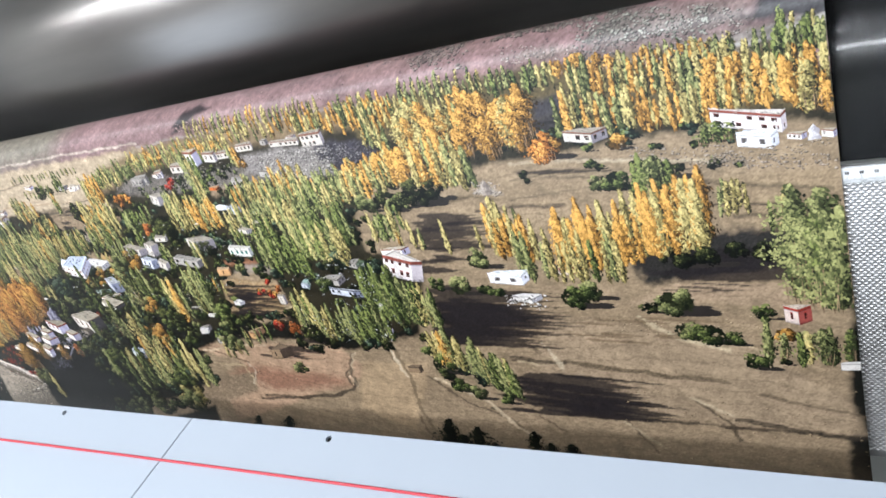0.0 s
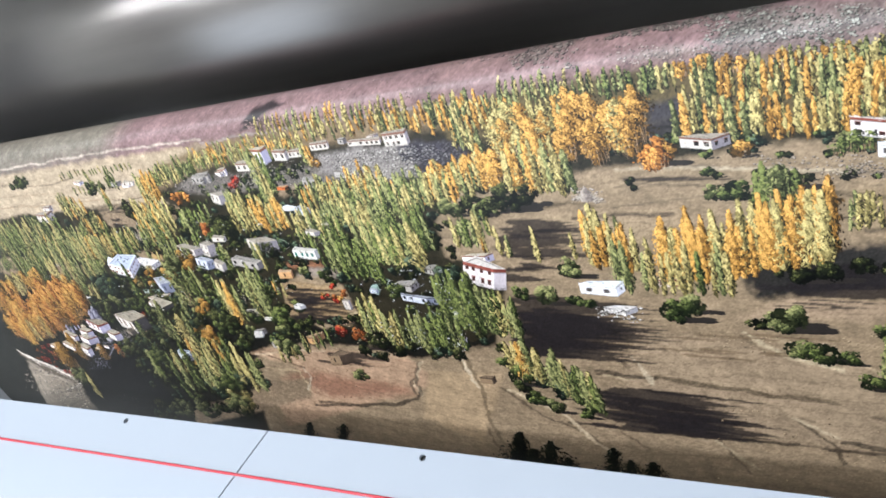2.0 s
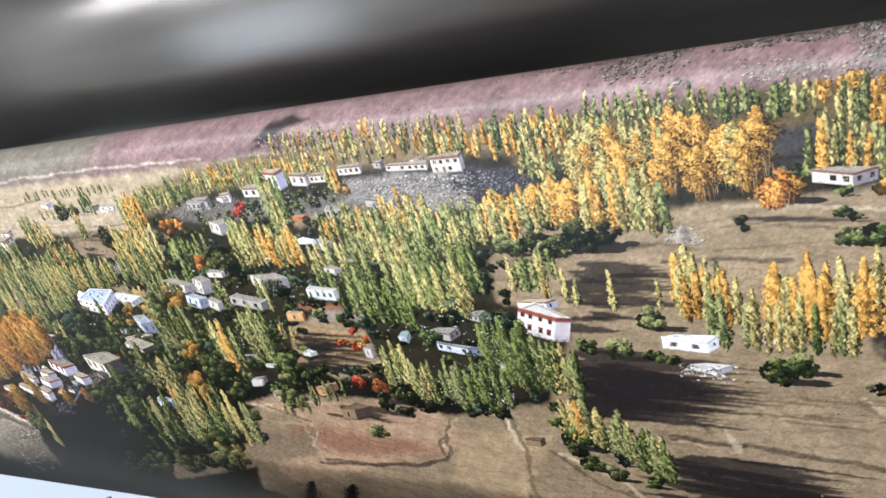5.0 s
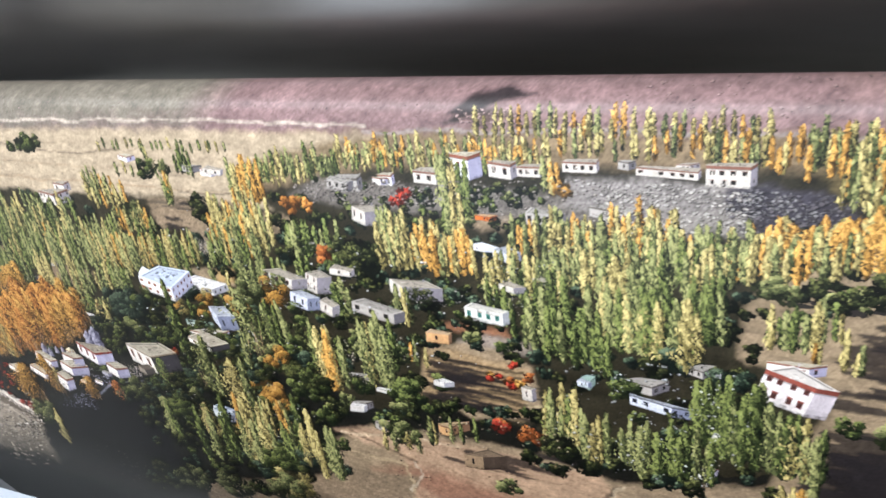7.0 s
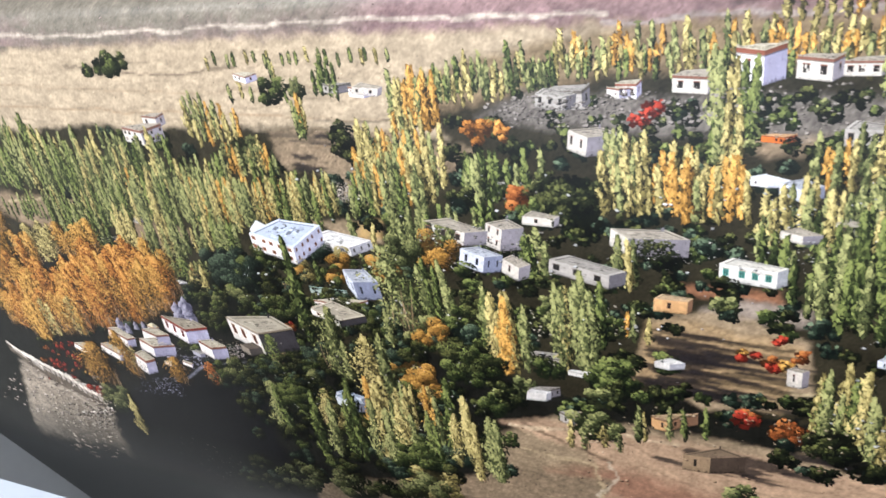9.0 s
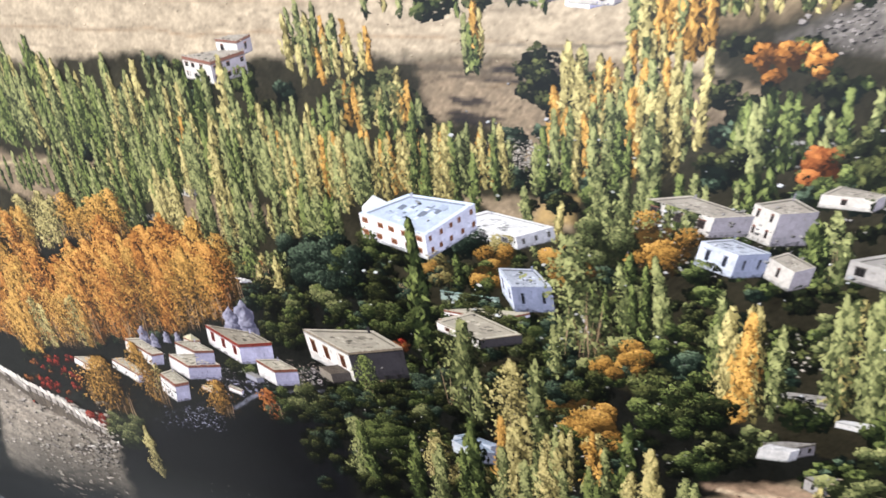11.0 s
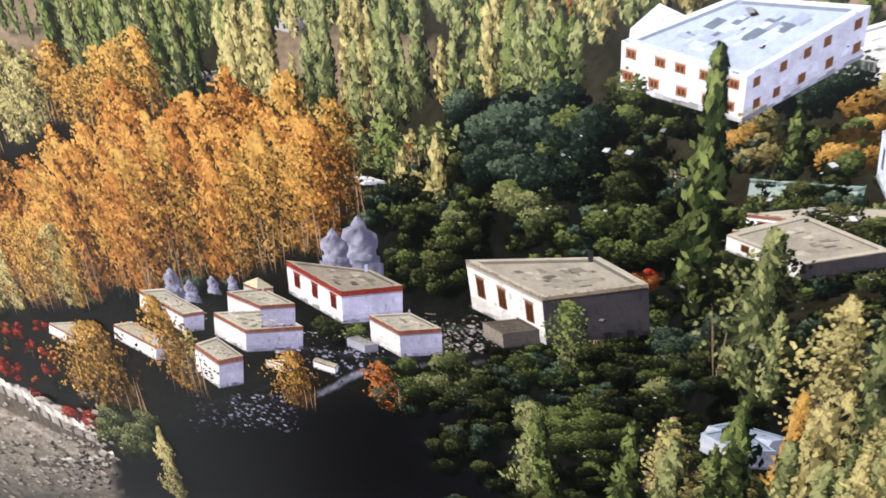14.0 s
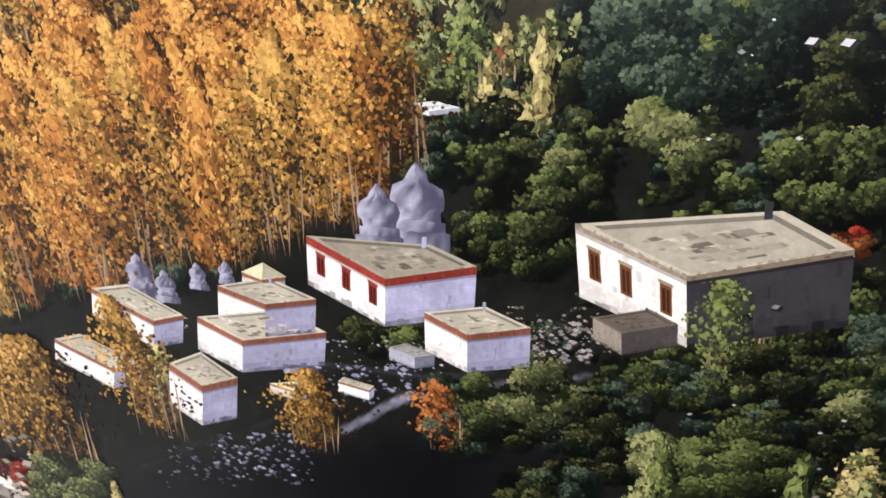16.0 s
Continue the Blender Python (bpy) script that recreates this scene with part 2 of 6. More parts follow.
def shelf_plate(u0, u1, holes):
    """A folded white sheet-metal plate with round holes near its back edge; y runs to the front as minus."""
    bm = bmesh.new()
    depth, hy, cell, r = SHELF_D, 0.0075, 0.0053, 0.0031
    xs = [u0] + [x for h in holes for x in (h - cell, h + cell)] + [u1]

    def quad(xa, ya, xb, yb):
        bm.faces.new([bm.verts.new(p) for p in ((xa, ya, 0), (xb, ya, 0), (xb, yb, 0), (xa, yb, 0))])
    for i in range(len(xs) - 1):
        if i % 2 == 0:
            quad(xs[i], -2 * hy + 0.0016, xs[i + 1], 0)
        else:
            c = (xs[i] + xs[i + 1]) / 2
            ring, outer, inner = [], [], []
            for k in range(32):
                a = 2 * math.pi * k / 32
                ca, sa = math.cos(a), math.sin(a)
                s = 1 / max(abs(ca), abs(sa))
                outer.append(bm.verts.new((c + cell * s * ca, -hy + 0.0008 + (hy - 0.0008) * s * sa, 0)))
                ring.append(bm.verts.new((c + r * ca, -hy + r * sa, 0)))
                inner.append(bm.verts.new((c + r * ca, -hy + r * sa, -0.003)))
            for k in range(32):
                j = (k + 1) % 32
                bm.faces.new((outer[k], outer[j], ring[j], ring[k]))
                bm.faces.new((ring[k], ring[j], inner[j], inner[k]))
    quad(u0, -depth, u1, -2 * hy + 0.0016)
    bm.faces.new([bm.verts.new(p) for p in ((u0, 0, 0), (u1, 0, 0), (u1, 0, -0.018), (u0, 0, -0.018))])
    bm.faces.new([bm.verts.new(p) for p in ((u0, -depth, -0.018), (u1, -depth, -0.018), (u1, -depth, 0), (u0, -depth, 0))])
    for u in (u0, u1):
        bm.faces.new([bm.verts.new(p) for p in ((u, 0, 0), (u, 0, -0.018), (u, -depth, -0.018), (u, -depth, 0))])
    # the two plates meet along a slanting seam
    for v in bm.verts:
        if abs(v.co.x) < 0.002:
            v.co.x += SKEW * -v.co.y
    bmesh.ops.remove_doubles(bm, verts=bm.verts, dist=0.00005)
    return bm


shelf = thing("shelf", "white powder-coated metal shelf of two plates below the print", "shelf", place=SHELF)
part("shelf_plate", shelf_plate(SHELF_X0, -0.0008, [-0.1918]), WHITE_SHEET, shelf)
part("shelf_plate", shelf_plate(0.0008, SHELF_X1, [0.1730]), WHITE_SHEET, shelf)
part("shelf_core", box(bmesh.new(), SHELF_X0 + 0.004, -SHELF_D + 0.004, -0.10, SHELF_X1 - 0.004, -0.003, -0.004), DARK_HOLE, shelf)
cord = tagged(part("red_cord", rod(bmesh.new(), SHELF_X0, SHELF_X1, -0.0468, 0.0015, 0.0014, 12, 0.0007, 60), RED_CORD, None, "", True), "taut red cord lying along the white metal shelf", "cord")
cord.matrix_world = SHELF
base = thing("printer_stand", "grey steel cabinet that carries the shelf", "cabinet")
part("body", box(bmesh.new(), -0.60, -0.42, 0.08, 0.88, -0.27, 0.88, 0.004), GREY_CABINET, base)
for x in (-0.52, 0.80):
    for y in (-0.40, -0.29):
        part("foot", box(bmesh.new(), x - 0.03, y - 0.015, 0, x + 0.03, y + 0.015, 0.081, 0.004), DARK_HOLE, base)

# ---- the printed sheet ----
U0, U1, V0, V1 = -1.62, -0.0015, -0.80, 0.235
sheet = thing("photo_print", "wide satin photo print of an autumn valley village with poplars", "photo print", place=SHEET)


CURL_V, CURL_R = 0.121, 0.030
# the upper end bends back over a bar of radius CURL_R; the lower end curls back into the slot behind the shelf
ANGLE = np.linspace(0, math.pi, 400)
RISE = np.where(ANGLE < 1.78, CURL_R * np.sin(ANGLE) + 0.21 * CURL_R * (1 - np.cos(ANGLE)), 0)
RISE = np.where(ANGLE < 1.78, RISE, RISE.max() + (ANGLE - 1.78) * CURL_R)


LIFT = 0.008
# the lower end bends back towards the feed slot
BEND_V, BEND_L, BEND_A = 0.30, 0.12, 0.35


def place(u, v, lay_over=0.0):
    """Where the print's point (u, v) lies: flat in the middle, curled back at both ends, lay_over above the paper."""
    v = np.asarray(v, float)
    lay_over = lay_over + LIFT * (-0.1 - v)
    a = np.interp(v - CURL_V, RISE, ANGLE, left=0.0)
    d = np.clip(-BEND_V - v, 0, BEND_L)
    turn = BEND_A * d / BEND_L
    extra = np.clip(-BEND_V - BEND_L - v, 0, None)
    y = np.where(a > 0, CURL_V + CURL_R * np.sin(a), np.where(d > 0, -BEND_V - BEND_L / BEND_A * np.sin(turn) - math.cos(BEND_A) * extra, v))
    n = np.where(a > 0, -CURL_R * (1 - np.cos(a)), -BEND_L / BEND_A * (1 - np.cos(turn)) - math.sin(BEND_A) * extra)
    return np.stack([np.asarray(u, float) + 0 * v, y + lay_over * np.sin(a), n + lay_over * np.cos(a)], -1)


def wave(u, v, s, seed=0.0, octaves=4):
    """Smooth wandering noise in about -1..1 with features of size s."""
    rng = np.random.default_rng(int(seed * 97) + 5)
    out, amp, tot = 0.0, 1.0, 0.0
    for o in range(octaves):
        k = 2 ** o / s
        part_sum = 0.0
        for _ in range(5):
            a, p, q = rng.uniform(0, 2 * math.pi), rng.uniform(0, 6.28), rng.uniform(0.7, 1.4)
            part_sum = part_sum + np.sin((u * math.cos(a) + v * math.sin(a)) * k * q * 3 + p + 1.3 * np.sin((u * math.sin(a) - v * math.cos(a)) * k * 2 + q * 9))
        out, tot, amp = out + amp * part_sum / 5, tot + amp, amp * 0.6
    return out / tot * 1.8


STEP = 0.0016
au, av = np.linspace(U0, U1, int((U1 - U0) / STEP)), np.concatenate([np.arange(V0, -0.40, 3 * STEP), np.linspace(-0.40, V1, int((V1 + 0.40) / STEP))])
TU, TV = np.meshgrid(au, av)
WARP1, WARP2 = wave(TU, TV, 0.05, 1), wave(TU, TV, 0.012, 2)
GRAIN1, GRAIN2 = wave(TU, TV, 0.02, 3), wave(TU, TV * 2.2, 0.006, 4)
SPECK = np.random.default_rng(3).normal(0, 1, TU.shape)
GROUND = np.zeros((*TU.shape, 3))
GROUND[:] = srgb((25, 25, 22))
GROUND[((TU > -1.0 + 0.02 * WARP1) & (TV > -0.15 + 0.02 * WARP1)) | (TV > -0.09)] = srgb((48, 44, 33))
GROUND[(TV > 0.112) & (TU < -0.2)] = srgb((143, 116, 116))
GROUND[(TV > 0.112) & (TU >= -0.2)] = srgb((138, 114, 112))
GROUND *= (1 + 0.35 * GRAIN1 + 0.25 * SPECK * 0.6)[..., None]


RIDGE = wave(TU * 0.9 - TV * 0.9, (TU + TV) * 0.22, 0.03, 7, 5)
FINE = wave(TU * 0.8 - TV * 1.2, TV * 0.5 + TU * 0.2, 0.008, 9, 4)


def lay(mask, colour, grain):
    tone = np.clip(1 + grain * (0.9 * GRAIN2 + 0.5 * GRAIN1 + 0.55 * SPECK), 0.2, 2)
    GROUND[:] = GROUND * (1 - mask[..., None]) + np.array(srgb(colour)) * tone[..., None] * mask[..., None]


def patch(points, colour, rough=0.004, soft=0.003, grain=0.2):
    """A field, slope, rock or painted shade: a patch of ground with a wandering edge."""
    pu_, pv_ = TU + rough * WARP1 + rough * 0.6 * WARP2, TV + rough * 0.8 * WARP2 + rough * 0.5 * WARP1
    inside, dist = np.zeros(TU.shape, bool), np.full(TU.shape, 9.0)
    for (x0, y0), (x1, y1) in zip(points, points[1:] + points[:1]):
        cross = ((y0 > pv_) != (y1 > pv_)) & (pu_ < (x1 - x0) * (pv_ - y0) / ((y1 - y0) or 1e-9) + x0)
        inside ^= cross
        ex, ey = x1 - x0, y1 - y0
        t = np.clip(((pu_ - x0) * ex + (pv_ - y0) * ey) / (ex * ex + ey * ey + 1e-12), 0, 1)
        dist = np.minimum(dist, np.hypot(pu_ - x0 - t * ex, pv_ - y0 - t * ey))
    lay(np.clip(0.5 + np.where(inside, dist, -dist) / (2 * soft), 0, 1), colour, grain)


def line(points, half, colour, wander=0.0034):
    """A road, wall or terrace edge."""
    u0, u1 = min(p[0] for p in points) - 0.02, max(p[0] for p in points) + 0.02
    v0, v1 = min(p[1] for p in points) - 0.02, max(p[1] for p in points) + 0.02
    ju, jv = np.searchsorted(au, (u0, u1)), np.searchsorted(av, (v0, v1))
    s = np.s_[jv[0]:jv[1], ju[0]:ju[1]]
    pu_, pv_ = TU[s] + wander * WARP2[s], TV[s] + wander * WARP1[s]
    dist = np.full(pu_.shape, 9.0)
    for (x0, y0), (x1, y1) in zip(points, points[1:]):
        ex, ey = x1 - x0, y1 - y0
        t = np.clip(((pu_ - x0) * ex + (pv_ - y0) * ey) / (ex * ex + ey * ey + 1e-12), 0, 1)
        dist = np.minimum(dist, np.hypot(pu_ - x0 - t * ex, pv_ - y0 - t * ey))
    mask = np.zeros(TU.shape)
    mask[s] = np.clip((half * 0.75 * (1 + 0.5 * GRAIN1[s]) - dist) / 0.0010 + 0.5, 0, 1) * np.clip(0.72 + 0.3 * GRAIN2[s], 0.2, 0.95)
    lay(mask, colour, 0.15)


def streaks(quad, count, length, width, colour):
    """Long tree shadows that lie over the printed fields."""
    rng = np.random.default_rng(int(abs(quad[0][0]) * 1e4) + count)
    mask = np.zeros(TU.shape)
    a, b, c, d = (np.array(p) for p in quad)
    for _ in range(count):
        s_, t_ = rng.uniform(), rng.uniform()
        p = (a * (1 - s_) + b * s_) * (1 - t_) + (d * (1 - s_) + c * s_) * t_
        ln, wd = length * rng.uniform(0.5, 1.2), width * rng.uniform(0.25, 0.55)
        ju, jv = np.searchsorted(au, (p[0] - 0.01, p[0] + ln + 0.01)), np.searchsorted(av, (p[1] - 0.03, p[1] + 0.03))
        s = np.s_[jv[0]:jv[1], ju[0]:ju[1]]
        x = (TU[s] - p[0]) / ln
        y = TV[s] - p[1] + 0.06 * (TU[s] - p[0]) + 0.001 * WARP2[s]
        prof = wd * np.clip(np.minimum(x * 12, (1 - x) * 2.2), 0, 1)
        mask[s] = np.maximum(mask[s], np.clip((prof - np.abs(y)) / 0.0011 + 0.5, 0, 1) * ((x > 0) & (x < 1)))
    lay(mask * 0.88, colour, 0.2)


# grounds of the printed view
patch([(-1.444, .151), (-1.366, .245), (-.379, .195), (-.368, .119), (-.522, .118), (-.754, .115), (-1.185, .103)], (143, 116, 116), 0.003, 0.004, 0.22)
patch([(-1.444, .151), (-1.366, .245), (-.843, .218), (-.936, .114), (-1.185, .103)], (130, 122, 110), 0.012, 0.02, 0.2)
patch([(-.251, .113), (-.221, .209), (.022, .152), (.002, .084), (-.150, .111)], (143, 116, 116), 0.004, 0.006, 0.25)
patch([(-.100, .138), (-.048, .136), (-.045, .160), (.047, .139), (.032, .115), (-.034, .125)], (70, 68, 72), 0.004, 0.004, 0.25)
patch([(-.893, .111), (-.597, .119), (-.390, .121), (-.382, .100), (-.507, .094), (-.640, .092), (-.765, .084), (-.891, .057)], (138, 118, 92), 0.004, 0.004, 0.25)
patch([(-.444, .107), (-.355, .124), (-.206, .124), (-.021, .118), (-.022, .056), (-.194, .063), (-.314, .072), (-.429, .079)], (96, 84, 58), 0.005, 0.005, 0.3)
patch([(-1.370, .109), (-.936, .113), (-.749, .113), (-.850, .095), (-.885, .079), (-.865, .043), (-.980, .047), (-1.220, .043), (-1.432, .024)], (190, 170, 144), 0.004, 0.003, 0.15)
patch([(-1.011, .038), (-.904, .045), (-.897, .031), (-.856, .020), (-.937, .016), (-1.006, .018)], (146, 126, 103), 0.004, 0.003, 0.25)
patch([(-1.345, -.034), (-1.311, -.028), (-1.232, -.027), (-1.235, -.046), (-1.287, -.071), (-1.330, -.060), (-1.351, -.053)], (146, 126, 103), 0.003, 0.003, 0.2)
patch([(-1.189, -.045), (-1.122, -.048), (-1.122, -.061), (-1.168, -.079), (-1.192, -.073)], (150, 128, 105), 0.003, 0.003, 0.2)
patch([(-1.002, -.029), (-.936, -.027), (-.931, -.044), (-.969, -.040)], (160, 139, 113), 0.003, 0.002, 0.2)
patch([(-.972, .017), (-.928, .021), (-.916, -.014), (-.963, -.017)], (146, 126, 103), 0.006, 0.004, 0.3)
patch([(-.450, .037), (-.384, .025), (-.290, .041), (-.230, .041), (-.174, .046), (-.056, .052), (.011, .035), (-.022, -.344), (-.620, -.470), (-.901, -.352), (-.858, -.215), (-.807, -.182), (-.649, -.175), (-.571, -.193), (-.455, -.166), (-.411, -.067), (-.481, -.051), (-.479, -.008)], (160, 139, 113), 0.004, 0.003, 0.18)
# tree shade beside the orange row, inked as a dark patch
patch([(-.188, -.065), (-.158, -.048), (-.022, -.047), (-.022, -.084), (-.174, -.102)], (48, 46, 44), 0.005, 0.004, 0.3)
patch([(-.274, .067), (-.223, .080), (-.192, .076), (-.217, .061)], (60, 56, 56), 0.003, 0.003, 0.3)
patch([(-.735, -.081), (-.685, -.065), (-.637, -.085), (-.631, -.139), (-.695, -.150), (-.748, -.129)], (160, 139, 113), 0.003, 0.002, 0.2)
patch([(-.855, -.199), (-.817, -.187), (-.676, -.185), (-.583, -.190), (-.555, -.232), (-.860, -.341), (-.837, -.265), (-.761, -.236), (-.782, -.213)], (190, 158, 130), 0.004, 0.003, 0.15)
patch([(-.768, -.225), (-.605, -.237), (-.593, -.250), (-.729, -.267), (-.820, -.244)], (160, 120, 98), 0.006, 0.008, 0.15)
patch([(-1.061, -.324), (-.907, -.279), (-.851, -.250), (-.765, -.238), (-.776, -.272), (-1.072, -.366)], (146, 126, 103), 0.004, 0.003, 0.25)
patch([(-.689, .059), (-.617, .057), (-.654, .038), (-.692, .042)], (146, 126, 103), 0.003, 0.003, 0.3)
patch([(-1.450, -.246), (-1.416, -.260), (-1.371, -.270), (-1.339, -.292), (-1.326, -.308), (-1.332, -.384), (-1.389, -.446), (-1.548, -.517)], (158, 144, 128), 0.005, 0.004, 0.28)
patch([(-1.324, -.297), (-1.280, -.260), (-1.175, -.222), (-1.119, -.217), (-1.095, -.241), (-1.088, -.313), (-1.348, -.428)], (17, 17, 20), 0.006, 0.006, 0.12)
patch([(-1.508, -.405), (-1.420, -.378), (-1.360, -.367), (-1.331, -.421), (-1.548, -.517)], (46, 44, 36), 0.008, 0.008, 0.35)
patch([(-.575, .055), (-.583, .074), (-.559, .085), (-.507, .083), (-.473, .084), (-.440, .078), (-.407, .058), (-.451, .050), (-.521, .046)], (150, 142, 136), 0.004, 0.003, 0.4)
patch([(-.483, .082), (-.440, .078), (-.403, .057), (-.450, .048), (-.488, .051), (-.468, .069)], (62, 58, 64), 0.004, 0.004, 0.35)
patch([(-.843, .057), (-.810, .075), (-.746, .073), (-.687, .073), (-.579, .070), (-.580, .050), (-.740, .051)], (120, 112, 106), 0.004, 0.004, 0.45)
patch([(-.692, .123), (-.675, .133), (-.649, .135), (-.636, .131), (-.658, .127), (-.671, .129), (-.679, .123)], (60, 54, 52), 0.002, 0.002, 0.2)
patch([(-.676, .127), (-.649, .133), (-.635, .129), (-.663, .123)], (112, 92, 88), 0.003, 0.003, 0.35)
patch([(-.349, .152), (-.327, .163), (-.291, .164), (-.293, .155), (-.332, .144)], (92, 86, 82), 0.004, 0.002, 0.5)
patch([(-.282, .163), (-.246, .175), (-.199, .168), (-.226, .160)], (100, 90, 84), 0.005, 0.002, 0.5)
patch([(-.179, .138), (-.160, .152), (-.104, .146), (-.087, .134), (-.124, .130)], (104, 104, 98), 0.006, 0.003, 0.5)
patch([(-.254, .136), (-.213, .139), (-.184, .132), (-.215, .128)], (128, 112, 106), 0.005, 0.003, 0.5)
patch([(-.422, .166), (-.363, .170), (-.359, .164), (-.406, .161)], (105, 88, 84), 0.004, 0.002, 0.45)
patch([(-.324, .009), (-.307, .022), (-.299, .013), (-.292, .005)], (176, 164, 152), 0.002, 0.002, 0.4)
patch([(-1.417, -.027), (-1.335, -.026), (-1.313, -.038), (-1.359, -.052), (-1.430, -.055)], (146, 126, 103), 0.003, 0.003, 0.2)
patch([(-1.010, .044), (-.901, .046), (-.887, .041), (-.885, .032), (-.986, .029)], (146, 126, 103), 0.004, 0.003, 0.25)
patch([(-1.009, .037), (-.906, .038), (-.845, .037), (-.842, .020), (-.939, .014), (-1.004, .015)], (146, 126, 103), 0.004, 0.003, 0.3)
patch([(-.982, -.032), (-.934, -.030), (-.935, -.041), (-.973, -.038)], (160, 139, 113), 0.002, 0.002, 0.2)
# paths, roads and terrace walls
line([(-1.311, .121), (-1.127, .119), (-.902, .122), (-.758, .120)], .002, (212, 196, 180))
line([(-.759, .115), (-.597, .120), (-.405, .120)], .002, (168, 156, 150))
line([(-.113, .115), (-.070, .117), (-.016, .123)], .002, (160, 156, 152))
line([(-.729, -.078), (-.656, -.083)], .001, (92, 74, 50))
line([(-.741, -.103), (-.641, -.109)], .002, (60, 52, 42))
line([(-.746, -.118), (-.644, -.118)], .002, (70, 58, 46))
line([(-.745, -.129), (-.632, -.125)], .002, (212, 190, 150))
line([(-.743, -.136), (-.636, -.141)], .002, (52, 46, 42))
line([(-.569, -.198), (-.596, -.236), (-.591, -.255), (-.638, -.274), (-.777, -.285)], .003, (58, 50, 44))
line([(-.565, -.194), (-.590, -.234), (-.584, -.252)], .002, (206, 186, 156))
line([(-.512, -.194), (-.502, -.220), (-.492, -.237), (-.509, -.265), (-.503, -.322), (-.477, -.367)], .002, (92, 76, 60))
line([(-.508, -.189), (-.496, -.218), (-.486, -.234)], .002, (214, 196, 170))
line([(-.470, -.226), (-.427, -.266), (-.376, -.287), (-.359, -.302)], .002, (80, 66, 54))
line([(-.394, -.275), (-.340, -.272)], .003, (48, 42, 40))
line([(-.343, -.200), (-.233, -.207), (-.156, -.211)], .002, (66, 54, 46))
line([(-.314, -.179), (-.286, -.219)], .002, (80, 66, 54))
line([(-.158, -.240), (-.127, -.278), (-.080, -.278)], .003, (56, 46, 40))
line([(-.232, -.276), (-.204, -.322)], .002, (86, 70, 56))
line([(-.335, -.281), (-.308, -.304)], .002, (96, 78, 62))
line([(-.188, -.141), (-.152, -.173), (-.108, -.203)], .002, (200, 178, 146))
line([(-.193, -.144), (-.153, -.178)], .002, (86, 74, 58))
line([(-.218, -.177), (-.206, -.205)], .001, (120, 98, 74))
line([(-.390, .005), (-.331, .006), (-.299, -.000)], .002, (90, 78, 60))
line([(-.422, -.038), (-.342, -.041), (-.277, -.051)], .001, (96, 80, 62))
line([(-.289, -.003), (-.179, .009), (-.069, .006)], .001, (110, 96, 80))
line([(-.230, .036), (-.134, .024), (-.069, .016)], .002, (128, 114, 100))
line([(-.183, -.024), (-.070, -.030)], .001, (96, 84, 66))
line([(-.841, -.224), (-.778, -.225), (-.771, -.261)], .002, (200, 176, 140))
line([(-.835, -.193), (-.765, -.219)], .002, (90, 72, 58))
line([(-1.412, -.249), (-1.381, -.254), (-1.351, -.267), (-1.334, -.278)], .004, (215, 204, 192))
line([(-1.416, -.261), (-1.384, -.267), (-1.355, -.280), (-1.337, -.285)], .003, (110, 98, 86))
line([(-1.421, -.276), (-1.384, -.284), (-1.355, -.300), (-1.326, -.295)], .002, (190, 176, 158))
line([(-1.364, -.298), (-1.339, -.315)], .002, (60, 54, 48))
line([(-1.415, -.358), (-1.326, -.321)], .002, (120, 108, 96))
line([(-1.189, -.223), (-1.175, -.212), (-1.163, -.203)], .002, (150, 150, 166), 0.0004)
line([(-1.159, -.200), (-1.142, -.197), (-1.127, -.191), (-1.106, -.185)], .001, (130, 128, 138))
line([(-1.195, -.194), (-1.179, -.194), (-1.155, -.191), (-1.129, -.189)], .001, (60, 57, 64))
line([(-1.276, -.254), (-1.234, -.233), (-1.188, -.206)], .001, (40, 38, 44))
line([(-.846, -.200), (-.777, -.189), (-.714, -.190)], .002, (216, 192, 160))
line([(-.775, -.259), (-.759, -.236), (-.767, -.220)], .002, (206, 190, 166))
line([(-1.291, .080), (-1.098, .073), (-.941, .079)], .001, (170, 148, 122))
line([(-1.304, .059), (-1.047, .057), (-.902, .053)], .001, (168, 142, 114))
line([(-1.199, .094), (-1.092, .086), (-1.025, .092)], .001, (96, 82, 70))
line([(-1.005, .040), (-.970, .039), (-.931, .042)], .002, (90, 80, 68))
line([(-.972, .032), (-.896, .037)], .001, (130, 108, 84))
line([(-.981, .052), (-.906, .053)], .001, (90, 84, 76))
line([(-1.345, -.035), (-1.323, -.033), (-1.278, -.029)], .001, (210, 190, 150))
line([(-1.306, -.050), (-1.282, -.049)], .002, (40, 38, 36))
line([(-1.188, -.066), (-1.167, -.068)], .001, (60, 54, 48))
line([(-1.192, -.076), (-1.170, -.076)], .001, (44, 42, 40))
line([(-.384, -.155), (-.282, -.162), (-.189, -.189)], .001, (110, 92, 72))
line([(-.338, -.231), (-.239, -.249), (-.150, -.258)], .002, (116, 96, 76))
line([(-.429, -.126), (-.360, -.135), (-.309, -.152)], .002, (90, 76, 60))
line([(-.336, -.202), (-.234, -.209), (-.112, -.229)], .002, (210, 188, 154))
line([(-.302, -.275), (-.175, -.276), (.000, -.280)], .002, (60, 50, 42))
line([(-.163, -.146), (-.103, -.165), (-.058, -.191)], .002, (206, 184, 150))
line([(-.199, .007), (-.103, -.006), (-.006, -.020)], .001, (92, 78, 64))
line([(-.280, .021), (-.171, .015)], .001, (96, 84, 70))
